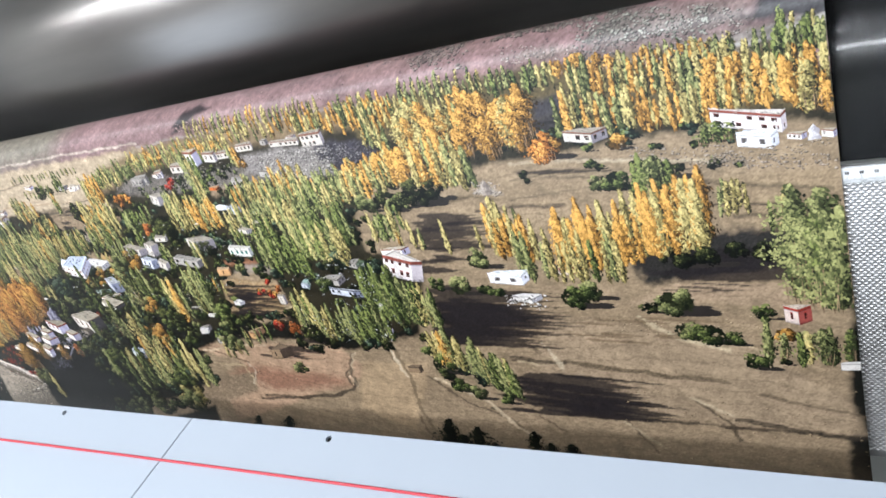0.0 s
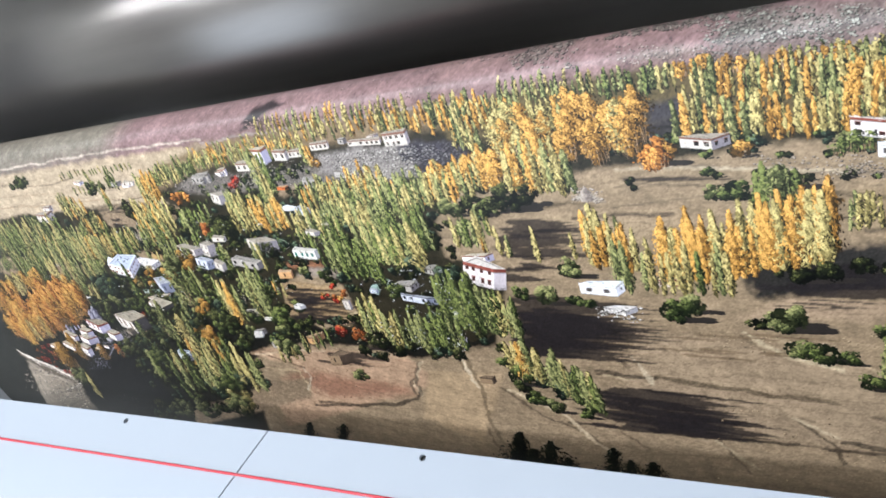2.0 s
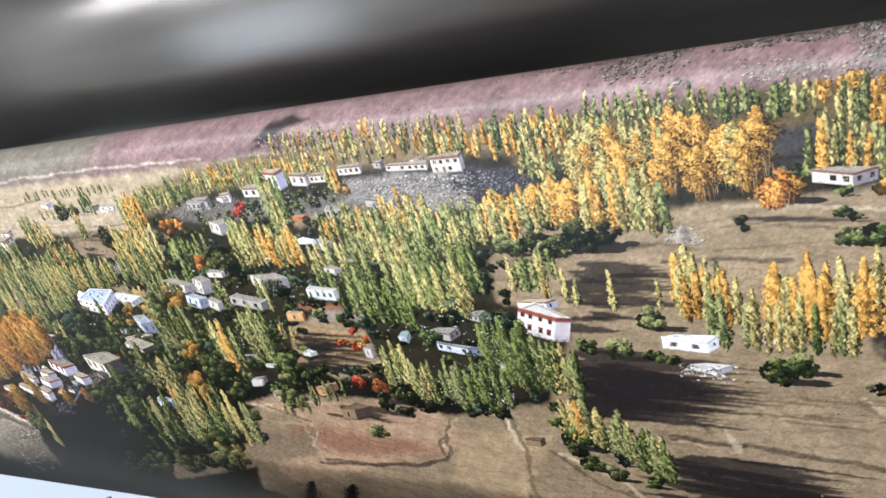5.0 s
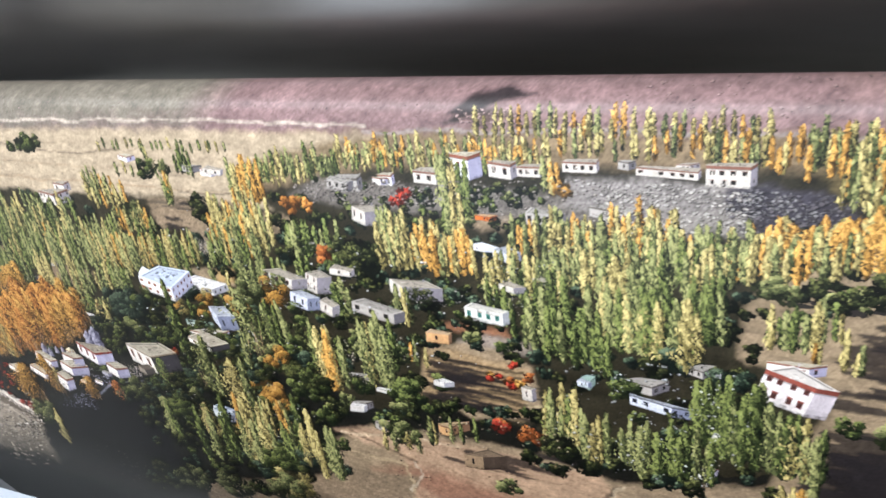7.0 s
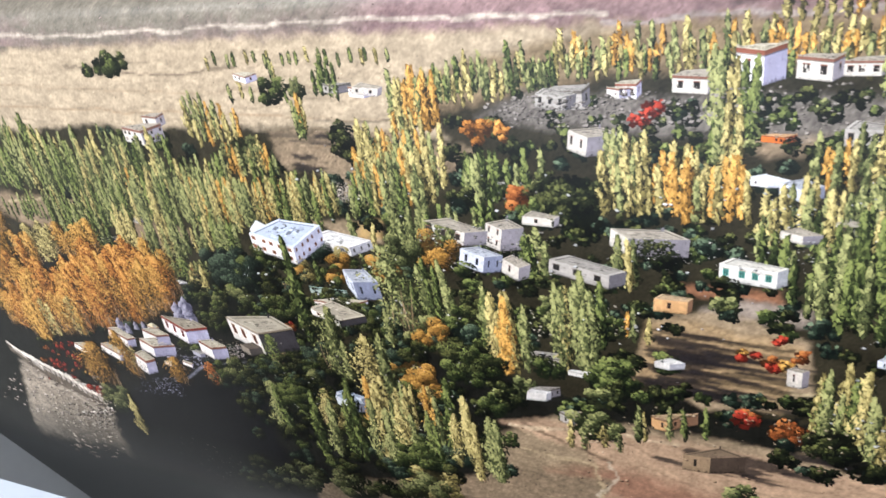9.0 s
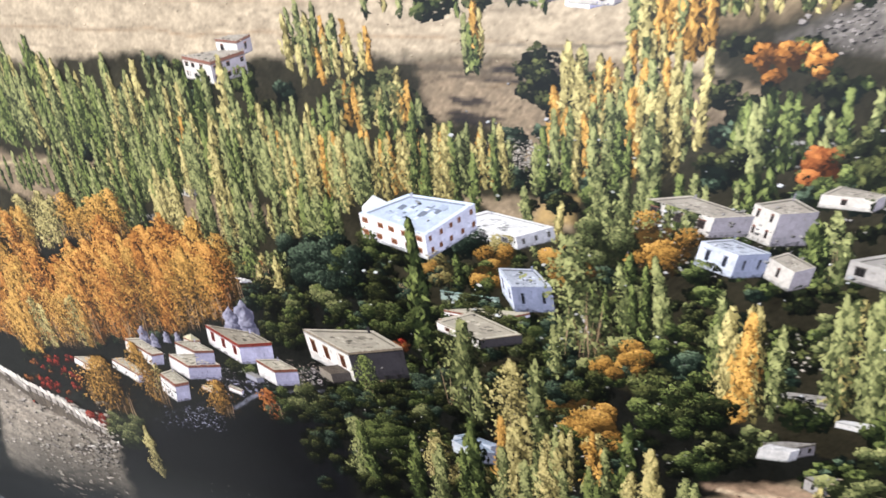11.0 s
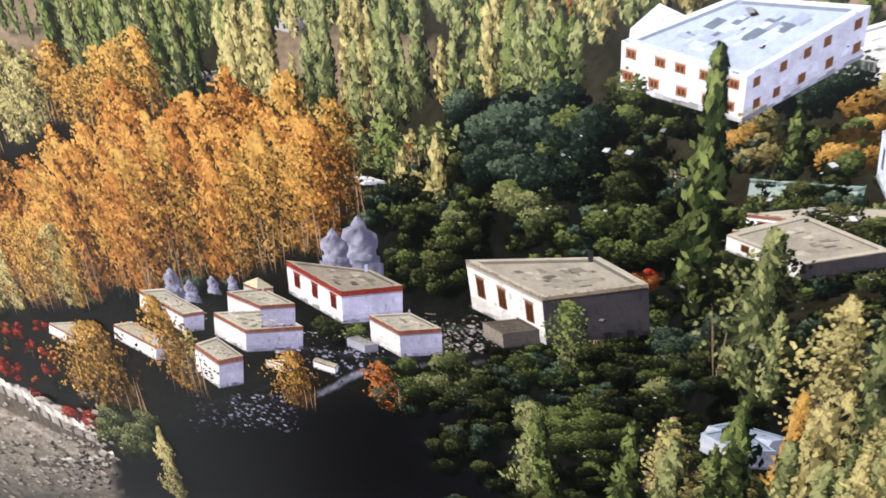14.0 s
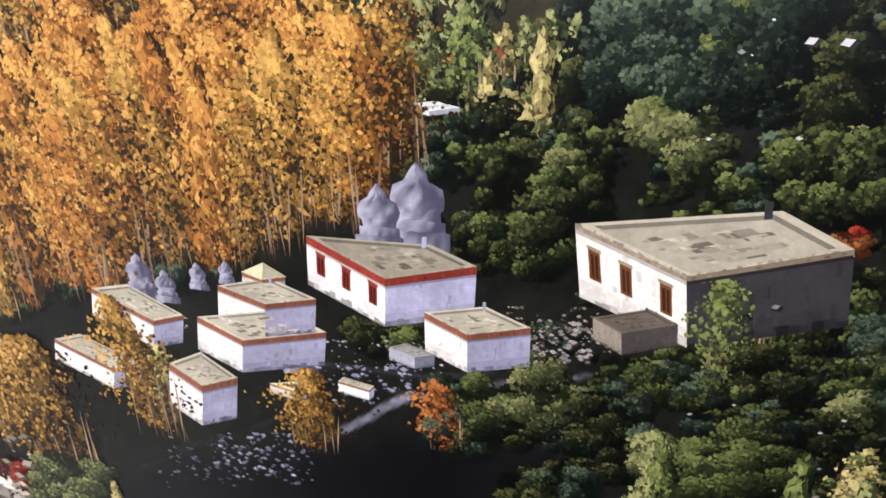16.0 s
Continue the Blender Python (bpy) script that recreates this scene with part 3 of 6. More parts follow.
patch([(-.6002, .0838), (-.5406, .0873), (-.4939, .0822), (-.4989, .0650), (-.5577, .0513), (-.5998, .0653)], (150, 142, 138), 0.004, 0.003, 0.4)
patch([(-.4939, .0822), (-.4696, .0868), (-.4295, .0799), (-.4108, .0610), (-.4164, .0513), (-.4604, .0609), (-.4943, .0657)], (66, 62, 70), 0.003, 0.003, 0.3)
patch([(-.7372, -.0840), (-.7053, -.0781), (-.6399, -.0889), (-.6504, -.1434), (-.6924, -.1352), (-.7455, -.1332)], (176, 148, 112), 0.003, 0.003, 0.2)
patch([(-.7134, -.0514), (-.6573, -.0509), (-.6539, -.0593), (-.7082, -.0600)], (160, 112, 84), 0.003, 0.003, 0.2)
patch([(-.6750, -.0591), (-.6368, -.0619), (-.6401, -.0732), (-.7011, -.0684)], (168, 152, 140), 0.003, 0.003, 0.15)
patch([(-.9498, -.0293), (-.9271, -.0231), (-.9313, -.0384), (-.9537, -.0424)], (200, 166, 112), 0.003, 0.003, 0.15)
line([(-.7378, -.0914), (-.6945, -.0910), (-.6469, -.0921)], 0.003, (56, 48, 38))
line([(-.7360, -.0990), (-.6948, -.0982), (-.6469, -.0990)], 0.003, (56, 48, 38))
line([(-.7342, -.1068), (-.6951, -.1055), (-.6469, -.1061)], 0.003, (56, 48, 38))
line([(-.7323, -.1146), (-.6954, -.1130), (-.6468, -.1132)], 0.003, (56, 48, 38))
line([(-.7304, -.1226), (-.6957, -.1205), (-.6468, -.1205)], 0.003, (56, 48, 38))
line([(-.7285, -.1306), (-.6960, -.1281), (-.6468, -.1278)], 0.003, (56, 48, 38))
patch([(-.4216, .1501), (-.2498, .1552), (-.1824, .1600), (-.3047, .1600), (-.4358, .1600)], (150, 122, 118), 0.006, 0.01, 0.2)
patch([(-.1761, .1246), (-.0573, .1266), (-.0523, .1437), (-.1389, .1600)], (126, 114, 110), 0.008, 0.012, 0.4)
patch([(-.6876, .1308), (-.6677, .1457), (-.6421, .1510), (-.6188, .1453), (-.6476, .1402), (-.6667, .1294)], (54, 46, 48), 0.002, 0.002, 0.2)
patch([(-.1146, .1086), (.0012, .1127), (.0021, .1227), (-.1125, .1198)], (150, 140, 134), 0.004, 0.004, 0.25)
patch([(-.2384, .0756), (-.2079, .0792), (-.2032, .0968), (-.2357, .0941)], (70, 66, 70), 0.003, 0.003, 0.2)
patch([(-.2384, -.0360), (-.3001, -.0415), (-.4001, -.0213), (-.3935, -.0046), (-.2883, -.0037), (-.2272, -.0152)], (172, 150, 122), 0.003, 0.003, 0.2)
patch([(-.1025, -.0312), (-.0086, -.0466), (-.0046, .0013), (-.0965, .0064)], (166, 144, 116), 0.004, 0.003, 0.22)
patch([(-.2911, -.1394), (-.1034, -.1655), (-.0147, -.2286), (-.0044, -.2761), (-.1747, -.2708), (-.3201, -.2419)], (172, 150, 124), 0.004, 0.006, 0.16)
patch([(-.5612, -.2107), (-.4573, -.2066), (-.5202, -.3234), (-.5972, -.2898)], (186, 160, 128), 0.003, 0.003, 0.16)
patch([(-.1973, -.1257), (-.1323, -.1231), (-.0511, -.1301), (-.0484, -.1061), (-.1438, -.1005)], (176, 152, 126), 0.003, 0.003, 0.16)
line([(-.1126, -.2666), (-.0670, -.2755), (-.0002, -.2813)], 0.004, (40, 36, 32))
line([(-.1506, -.2472), (-.1239, -.2699), (-.1152, -.2921)], 0.003, (64, 54, 44))
line([(-.1537, -.2422), (-.1173, -.2618)], 0.002, (220, 200, 168))
line([(-.2818, -.1997), (-.2210, -.2070), (-.1162, -.2177)], 0.004, (84, 72, 56))
line([(-.3447, -.1957), (-.2824, -.2020)], 0.003, (52, 46, 40))
line([(-.2237, -.2754), (-.1524, -.2750)], 0.002, (60, 52, 44))
line([(-.5002, -.1907), (-.4930, -.2304), (-.4990, -.2817), (-.4863, -.3356)], 0.003, (110, 94, 74))
line([(-.5063, -.1953), (-.4993, -.2334)], 0.003, (228, 212, 184))
line([(-.4587, -.2312), (-.3983, -.2602), (-.3664, -.3021), (-.3434, -.3230)], 0.003, (220, 198, 166))
line([(-.5842, -.2210), (-.5863, -.2497), (-.6259, -.2689), (-.6912, -.2786), (-.7656, -.2764)], 0.003, (70, 60, 50))
line([(-.2341, -.2804), (-.1946, -.3137)], 0.002, (206, 186, 154))
line([(-.3007, -.1732), (-.2849, -.2115)], 0.002, (214, 196, 168))
line([(-.1890, -.1394), (-.1558, -.1666), (-.1103, -.1778)], 0.003, (214, 196, 164))
line([(-.0874, -.2337), (.0016, -.2545)], 0.002, (96, 82, 66))
line([(-.2754, .0377), (-.0986, .0213)], 0.002, (206, 188, 160))
line([(-.3280, -.0100), (-.2315, -.0099)], 0.002, (70, 60, 52))
line([(-.1137, .1131), (-.0513, .1125), (.0003, .1218)], 0.002, (186, 178, 172))
line([(-.1148, .1077), (-.0642, .1061)], 0.002, (210, 200, 192))
line([(-.1068, -.0006), (-.0099, -.0155)], 0.003, (96, 84, 68))
line([(-.0846, -.0354), (-.0078, -.0378)], 0.002, (80, 70, 58))
# next three: dark print at the lower end, with the bend's shade painted in
patch([(-1.8455, -.4472), (-1.5013, -.3729), (-1.4119, -.3792), (-1.4585, -.4971), (-1.5503, -.6449), (-2.2796, -1.3582), (-3.0061, -1.5432)], (26, 25, 19), 0.01, 0.014, 0.35)
patch([(-1.9160, -.4242), (-1.3554, -.3389), (-1.1309, -.4010), (-.8304, -.4404), (-1.0127, -.7426), (-2.8573, -1.3749)], (14, 14, 13), 0.01, 0.04, 0.3)
patch([(-.0039, -.3371), (-.2517, -.3423), (-.5703, -.3525), (-.8611, -.3363), (-.9589, -.4568), (-.3791, -.5105), (-.0137, -.4822)], (74, 62, 48), 0.01, 0.05, 0.2)
patch([(-1.2957, -.3227), (-1.1330, -.2730), (-1.1471, -.2142), (-1.1896, -.2301), (-1.2367, -.2476), (-1.2744, -.2803)], (11, 11, 14), 0.006, 0.01, 0.12)
# long shadows in the printed view
streaks([(-.387, -.219), (-.273, -.210), (-.284, -.275), (-.405, -.290)], 26, .120, .008, (38, 34, 36))
streaks([(-.425, -.114), (-.360, -.113), (-.373, -.162), (-.441, -.165)], 26, .107, .005, (38, 34, 36))
streaks([(-.402, -.015), (-.360, -.018), (-.363, -.030), (-.406, -.029)], 7, .054, .003, (38, 34, 36))
streaks([(-.419, -.049), (-.369, -.050), (-.373, -.067), (-.424, -.066)], 6, .050, .004, (38, 34, 36))
streaks([(-.425, -.070), (-.412, -.070), (-.416, -.081), (-.429, -.081)], 5, .045, .006, (38, 34, 36))
streaks([(-.181, -.083), (-.109, -.084), (-.110, -.095), (-.182, -.095)], 8, .063, .004, (38, 34, 36))
streaks([(-.277, .029), (-.200, .022), (-.200, .019), (-.277, .026)], 6, .059, .003, (38, 34, 36))
streaks([(-.159, -.017), (-.073, -.022), (-.073, -.024), (-.160, -.019)], 6, .043, .002, (38, 34, 36))
streaks([(-.740, -.096), (-.684, -.096), (-.706, -.140), (-.765, -.142)], 8, .083, .005, (38, 34, 36))
streaks([(-.732, -.193), (-.655, -.189), (-.662, -.203), (-.740, -.208)], 6, .067, .008, (38, 34, 36))
streaks([(-.736, -.087), (-.697, -.081), (-.704, -.140), (-.745, -.148)], 10, .060, .004, (38, 34, 36))
streaks([(-.690, -.208), (-.614, -.188), (-.614, -.195), (-.691, -.215)], 3, .034, .005, (38, 34, 36))
streaks([(-.169, -.102), (-.101, -.101), (-.102, -.110), (-.170, -.111)], 5, .054, .003, (38, 34, 36))
streaks([(-.236, .086), (-.191, .081), (-.194, .063), (-.239, .069)], 6, .045, .003, (38, 34, 36))
streaks([(-.311, -.253), (-.239, -.245), (-.242, -.270), (-.316, -.279)], 8, .072, .007, (38, 34, 36))
streaks([(-.418, -.065), (-.385, -.059), (-.384, -.063), (-.417, -.070)], 6, .030, .004, (38, 34, 36))
streaks([(-.424, -.122), (-.382, -.112), (-.379, -.137), (-.422, -.149)], 12, .042, .004, (38, 34, 36))
streaks([(-.734, -.098), (-.680, -.089), (-.678, -.130), (-.734, -.142)], 10, .064, .003, (38, 34, 36))
streaks([(-.665, -.182), (-.634, -.174), (-.632, -.194), (-.664, -.203)], 4, .041, .005, (38, 34, 36))
streaks([(-.998, .040), (-.954, .043), (-.953, .034), (-.997, .031)], 6, .036, .002, (38, 34, 36))
streaks([(-.977, .043), (-.952, .044), (-.952, .042), (-.977, .041)], 5, .041, .002, (38, 34, 36))
streaks([(-1.004, .026), (-.987, .026), (-.988, .013), (-1.004, .012)], 8, .032, .003, (38, 34, 36))
streaks([(-.278, -.144), (-.149, -.139), (-.152, -.173), (-.285, -.181)], 8, .085, .003, (120, 100, 78))
streaks([(-.4249, -.1032), (-.3865, -.1001), (-.3955, -.1791), (-.4344, -.1749)], 60, 0.13, 0.008, (38, 34, 36))
streaks([(-.4155, -.0080), (-.3873, -.0102), (-.3929, -.0539), (-.4218, -.0471)], 34, 0.08, 0.006, (38, 34, 36))
streaks([(-.4186, -.1159), (-.3930, -.1162), (-.4184, -.1758), (-.4401, -.1722)], 34, 0.1, 0.008, (38, 34, 36))
streaks([(-.3519, -.2188), (-.3130, -.2169), (-.3015, -.2741), (-.3480, -.2651)], 50, 0.11, 0.009, (38, 34, 36))
streaks([(-.7378, -.0914), (-.7176, -.0890), (-.7132, -.1492), (-.7455, -.1332)], 26, 0.06, 0.005, (38, 34, 36))
streaks([(-.1482, -.0692), (-.1084, -.0683), (-.1029, -.0955), (-.1535, -.0971)], 40, 0.1, 0.01, (38, 34, 36))

# folds of the bare hillside, then terraces and furrows of the fields
HILL = (TV > 0.105)
GROUND *= np.where(HILL, np.clip(1 + 0.30 * RIDGE + 0.16 * FINE, 0.45, 1.6), 1)[..., None]
FIELD = (GROUND.mean(-1) > 0.12) & (TV < 0.10)
STEPS = np.abs(((TV + 0.006 * WARP1 + 0.02 * np.sin(TU * 9)) * 62 + 2 * TU) % 1.0 - 0.5)
GROUND *= np.where(FIELD & (STEPS < 0.045 + 0.03 * GRAIN1), 0.8, 1)[..., None]
GROUND *= np.where(FIELD, np.clip(1 + 0.14 * WARP1 + 0.10 * wave(TU * 0.35, TV * 2.4, 0.02, 12), 0.5, 1.5), 1)[..., None]
FURROW = 0.5 + 0.5 * np.sin((TV * 1.0 + 0.25 * TU + 0.012 * WARP1) * 900)
GROUND *= (1 - 0.10 * FURROW * (GROUND.mean(-1) > 0.18))[..., None]
nv, nu = TU.shape
ids = np.arange(nu * nv).reshape(nv, nu)
quads = np.stack([ids[:-1, :-1], ids[:-1, 1:], ids[1:, 1:], ids[1:, :-1]], -1).reshape(-1, 4)
ob = new("paper", mesh_of("paper", place(TU, TV).reshape(-1, 3).tolist(), quads.tolist(), INK_GROUND, np.clip(0.84 * GROUND, 0.002, 0.9).reshape(-1, 3), True))
ob.parent = sheet
tagged(ob, "satin paper printed with fields, roads and a bare hillside")

PALETTE = {
    "y": ((26, 26, 18), (130, 118, 72), (212, 194, 130)),
    "gy": ((15, 19, 13), (82, 88, 54), (168, 167, 110)),
    "g": ((10, 15, 11), (52, 62, 34), (136, 144, 82)),
    "o": ((52, 32, 18), (168, 108, 50), (232, 172, 92)),
    "yo": ((42, 32, 19), (156, 114, 54), (226, 174, 94)),
    "ob": ((34, 22, 14), (132, 80, 38), (206, 140, 70)),
    "ro": ((46, 24, 14), (140, 78, 40), (204, 132, 74)),
    "r": ((46, 16, 12), (146, 46, 34), (210, 84, 62)),
    "d": ((6, 8, 7), (34, 39, 24), (112, 114, 66)),
    "dk": ((8, 13, 12), (38, 50, 40), (114, 130, 104)),
    "blk": ((6, 7, 6), (16, 18, 14), (36, 38, 28)),
}
rng = np.random.default_rng(11)
woods = {"v": [], "f": [], "c": [], "n": 0}
singles = []
NEAR = (-1.36, -0.93, -0.34, -0.045)


def height_of(v):
    """Nearer things of the view lie over farther ones, by hairs' breadths."""
    return 0.00004 + LIFT * (-0.1 - v)


def dabs(cu, cv, su, sv, rot, colour, n0):
    """Small leaf-like dabs, each a tilted lozenge of its own."""
    n = len(cu)
    ca, sa = np.cos(rot), np.sin(rot)
    corners = np.array([(-1, -0.15), (0.1, -1), (1, 0.2), (-0.2, 1)])
    x, y = corners[:, 0][None] * su[:, None], corners[:, 1][None] * sv[:, None]
    u = cu[:, None] + x * ca[:, None] - y * sa[:, None]
    v = cv[:, None] + x * sa[:, None] + y * ca[:, None]
    ok = u.max(1) < U1
    u, v, colour = u[ok], v[ok], colour[ok]
    z = (n0 + np.arange(n) * 0.8e-7)[:, None][ok] + 0 * v
    n = int(ok.sum())
    vs = place(u, v, z - LIFT * (-0.1 - v)).reshape(-1, 3)
    fs = np.arange(4 * n).reshape(n, 4)
    return vs, fs, np.repeat(colour, 4, 0)


def shade_of(pal, f):
    d, m, l = (np.array(srgb(c)) for c in PALETTE[pal])
    f = np.clip(f, 0, 1)[:, None]
    return np.where(f < 0.5, d + (m - d) * f * 2, m + (l - m) * (f - 0.5) * 2)


def keep(name, pieces, u, v, label):
    vs, fs, cs, k = [], [], [], 0
    for a, b, c in pieces:
        vs.append(a), fs.append(b + k), cs.append(c)
        k += len(a)
    vs, fs, cs = np.concatenate(vs), np.concatenate(fs), np.concatenate(cs) * np.interp(u, (-1.0, -0.85), (0.55 if name == "printed_bush" else 0.80, 1.0))
    if NEAR[0] < u < NEAR[1] and NEAR[2] < v < NEAR[3] and len(singles) < 300:
        ob = new(name, mesh_of(name, vs.tolist(), fs.tolist(), INK_LEAF, cs))
        ob.parent = sheet
        singles.append(ob)
    else:
        woods["v"].append(vs), woods["f"].append(fs + woods["n"]), woods["c"].append(cs)
        woods["n"] += len(vs)


def tree(u, v, h, pal, wide=0.12, lean=0.0):
    """A printed poplar or broad tree standing at (u, v): trunk, dark body and lit leaf dabs, the light from the west."""
    near = u < -0.85 and v < -0.02
    size = max(0.0007 if near else 0.0010, h * 0.013)
    hw = h * wide * rng.uniform(0.75, 1.15) * (0.84 if wide < 0.2 else 1.0)
    n = int(min(900, max(30, (1.15 if wide < 0.2 else 1.1) * h * 2 * hw / (size * size * 2.0))))
    hue = rng.uniform(-0.2, 0.16)
    low = 0.04 if wide < 0.2 else 0.09
    y = rng.uniform(0, 1, n) ** 0.9
    prof = np.clip(np.minimum((y + 0.05) * 4.5, 1.0) * (1.02 - y) ** 0.55, 0.06, 1)
    if wide >= 0.2:
        prof = np.sqrt(np.clip(1 - (2 * y - 0.95) ** 2, 0.03, 1))
    lobes = 1 + 0.28 * np.sin(y * rng.uniform(9, 18) + rng.uniform(0, 6))
    x = np.clip(rng.normal(0, 0.5, n), -1.15, 1.15) * prof * lobes * rng.choice((1.0, 1.0, 1.25), n)
    cu, cv = u + x * hw + lean * (low + y * (1 - low)), v + h * (low + y * (1 - low))
    clump = np.sin(x * 5 + y * 23 + hue * 40) * 0.16
    f = 0.40 - 0.46 * x / (prof + 0.15) + 0.22 * (y - 0.5) + clump + hue + rng.normal(0, 0.26, n)
    if pal == "o" or (wide >= 0.2 and pal in ("yo", "ro")):
        f -= 0.75 * np.clip(0.45 - y, 0, 1) + 0.16 * np.clip(x, 0, 1)
    order = np.argsort(f + rng.normal(0, 0.25, n))
    su = size * rng.uniform(0.5, 1.1, n)
    rot = rng.normal(0, 0.5, n) + (0 if wide < 0.2 else rng.uniform(-1, 1, n))
    z0 = height_of(v)
    col = shade_of(pal, f) * rng.uniform(0.85, 1.15, (n, 1))
    pieces = []
    # trunk and a few bare stems
    k = 1 if wide < 0.2 else 4
    tu = u + rng.uniform(-0.5, 0.5, k) * hw * (0 if k == 1 else 1)
    th = h * (0.3 if k == 1 else 0.5) * rng.uniform(0.7, 1, k)
    tc = np.tile(np.array(srgb((86, 66, 48) if k > 1 else (84, 74, 58))), (k, 1)) * rng.uniform(0.7, 1.3, (k, 1))
    # dark body behind the leaves
    m = max(10, n // 5)
    yb = rng.uniform(0.02, 0.9, m)
    pb = np.clip(np.minimum((yb + 0.05) * 4.5, 1.0) * (1.02 - yb) ** 0.55, 0.06, 1)
    xb = rng.uniform(-0.6, 0.75, m) * pb
    body = dabs(u + xb * hw + lean * yb, v + h * (low + yb * (1 - low)), np.full(m, size * 1.5), np.full(m, size * 3.0), rng.normal(0, 0.3, m), shade_of(pal, rng.uniform(0.0, 0.22, m)), z0)
    pieces.append(body)
    pieces.append(dabs(tu, v + th / 2, np.full(k, max(0.0005, h * 0.012)), th / 2, rng.normal(0, 0.05, k) - lean / max(h, 0.01), tc, z0 + 0.8e-7 * m))
    if k > 1:
        q = 6
        qu, qh = u + rng.uniform(-0.8, 0.8, q) * hw, h * rng.uniform(0.25, 0.6, q)
        pieces.append(dabs(qu, v + 0.02 * h + qh / 2, np.full(q, max(0.0003, h * 0.006)), qh / 2, rng.normal(0, 0.06, q), np.array(srgb((168, 140, 112))) * rng.uniform(0.4, 1.1, (q, 1)), z0 + 0.8e-7 * (m + 8 + n * 0.55)))
    pieces.append(dabs(cu[order], cv[order], su[order], (su * (rng.uniform(1.6, 3.2, n) if wide < 0.2 else rng.uniform(1.0, 1.9, n)))[order], rot[order], col[order], z0 + 0.8e-7 * (m + 8)))
    keep("printed_poplar" if wide < 0.2 else "printed_tree", pieces, u, v, "")


def bush(u, v, r, pal):
    """A printed round bush or crown centred at (u, v): clumps of leaves, each lit from the upper left, dark between them."""
    near = u < -0.85 and v < -0.02
    size = max(0.0006, r * 0.036) if near else max(0.0011, r * 0.05)
    n = int(min(1500, max(24, 1.35 * math.pi * r * r / (size * size * 1.7))))
    k = int(np.clip(r / 0.0022, 4, 16))
    ka, kq = rng.uniform(0, 2 * math.pi, k), np.sqrt(rng.uniform(0, 1, k))
    kx, ky = kq * np.cos(ka), kq * np.sin(ka) * 0.8
    kr = rng.uniform(0.75, 1.25, k) * 0.85 / math.sqrt(k)
    ktone = rng.normal(0, 0.1, k)
    pick = rng.integers(0, k, n)
    a, q = rng.uniform(0, 2 * math.pi, n), np.sqrt(rng.uniform(0, 1, n))
    rx, ry = q * np.cos(a) * rng.uniform(0.8, 1.2, n), q * np.sin(a)
    x, y = kx[pick] + rx * kr[pick] * 1.15, ky[pick] + ry * kr[pick]
    f = 0.27 - 0.26 * rx + 0.34 * ry - 0.12 * x + 0.16 * y + ktone[pick] + rng.normal(0, 0.15, n)
    f -= {"d": 0.08, "dk": 0.04, "blk": 0.1}.get(pal, -0.05)
    order = np.argsort(-ky[pick] + 0.5 * f + rng.normal(0, 0.15, n))
    s = size * rng.uniform(0.55, 1.25, n)
    z0 = height_of(v - 0.7 * r)
    m = max(8, n // 6)
    ab, qb = rng.uniform(0, 2 * math.pi, m), np.sqrt(rng.uniform(0, 0.9, m))
    dark = shade_of(pal, rng.uniform(0, 0.12, m))
    body = dabs(u + qb * np.cos(ab) * r * 0.95, v + qb * np.sin(ab) * r * 0.75 - 0.1 * r, np.full(m, size * 2.2), np.full(m, size * 2.4), rng.uniform(0, 3, m), dark, z0)
    pieces = [body]
    if u > -0.46:
        # its shadow on the open field
        pieces.insert(0, dabs(u + r * rng.uniform(0.2, 1.9, m), v - r * rng.uniform(0.55, 0.85, m), np.full(m, r * 0.4), np.full(m, r * 0.09), np.full(m, -0.06), np.tile(np.array(srgb((44, 40, 38))), (m, 1)), z0))
    pieces.append(dabs((u + x * r)[order], (v + y * r)[order], s[order], (s * rng.uniform(0.9, 1.7, n))[order], rng.uniform(0, 3.1, n), (shade_of(pal, f) * rng.uniform(0.8, 1.2, (n, 1)))[order], z0 + 0.8e-7 * m))
    keep("printed_bush", pieces, u, v, "")


def grove(u0, v0, u1, v1, dv, count, h, pal, wide=0.12, lean=0.0):
    """A row or stand of trees between two points."""
    mates = {"y": ("y", "y", "gy", "yo"), "gy": ("gy", "gy", "y", "g"), "g": ("g", "g", "gy"), "o": ("o", "yo", "ob", "yo", "o"), "yo": ("yo", "yo", "y"), "d": ("d",), "ro": ("ro",)}[pal]
    if count == 1:
        return tree(u0, v0, h, pal, wide, lean)
    for i in range(count):
        s = (i + rng.uniform(0.1, 0.9)) / count
        v = v0 + (v1 - v0) * s + rng.uniform(-1, 1) * dv
        tree(u0 + (u1 - u0) * s, v, h * rng.uniform(0.7, 1.12), mates[int(rng.integers(len(mates)))], wide * rng.uniform(0.85, 1.2), rng.normal(0, 0.03) * h)


def bushes(quad, count, r, pal):
    mates = {"d": ("d", "d", "d", "dk", "dk", "g"), "gy": ("gy", "g", "d", "d"), "r": ("r", "r", "ro", "d"), "blk": ("blk",), "ro": ("ro", "r", "yo")}[pal]
    a, b, c, d = (np.array(p) for p in quad)
    for _ in range(count):
        s, t = rng.uniform(), rng.uniform()
        p = (a * (1 - s) + b * s) * (1 - t) + (d * (1 - s) + c * s) * t
        bush(p[0], p[1], r * rng.uniform(0.5, 1.15), mates[int(rng.integers(len(mates)))])


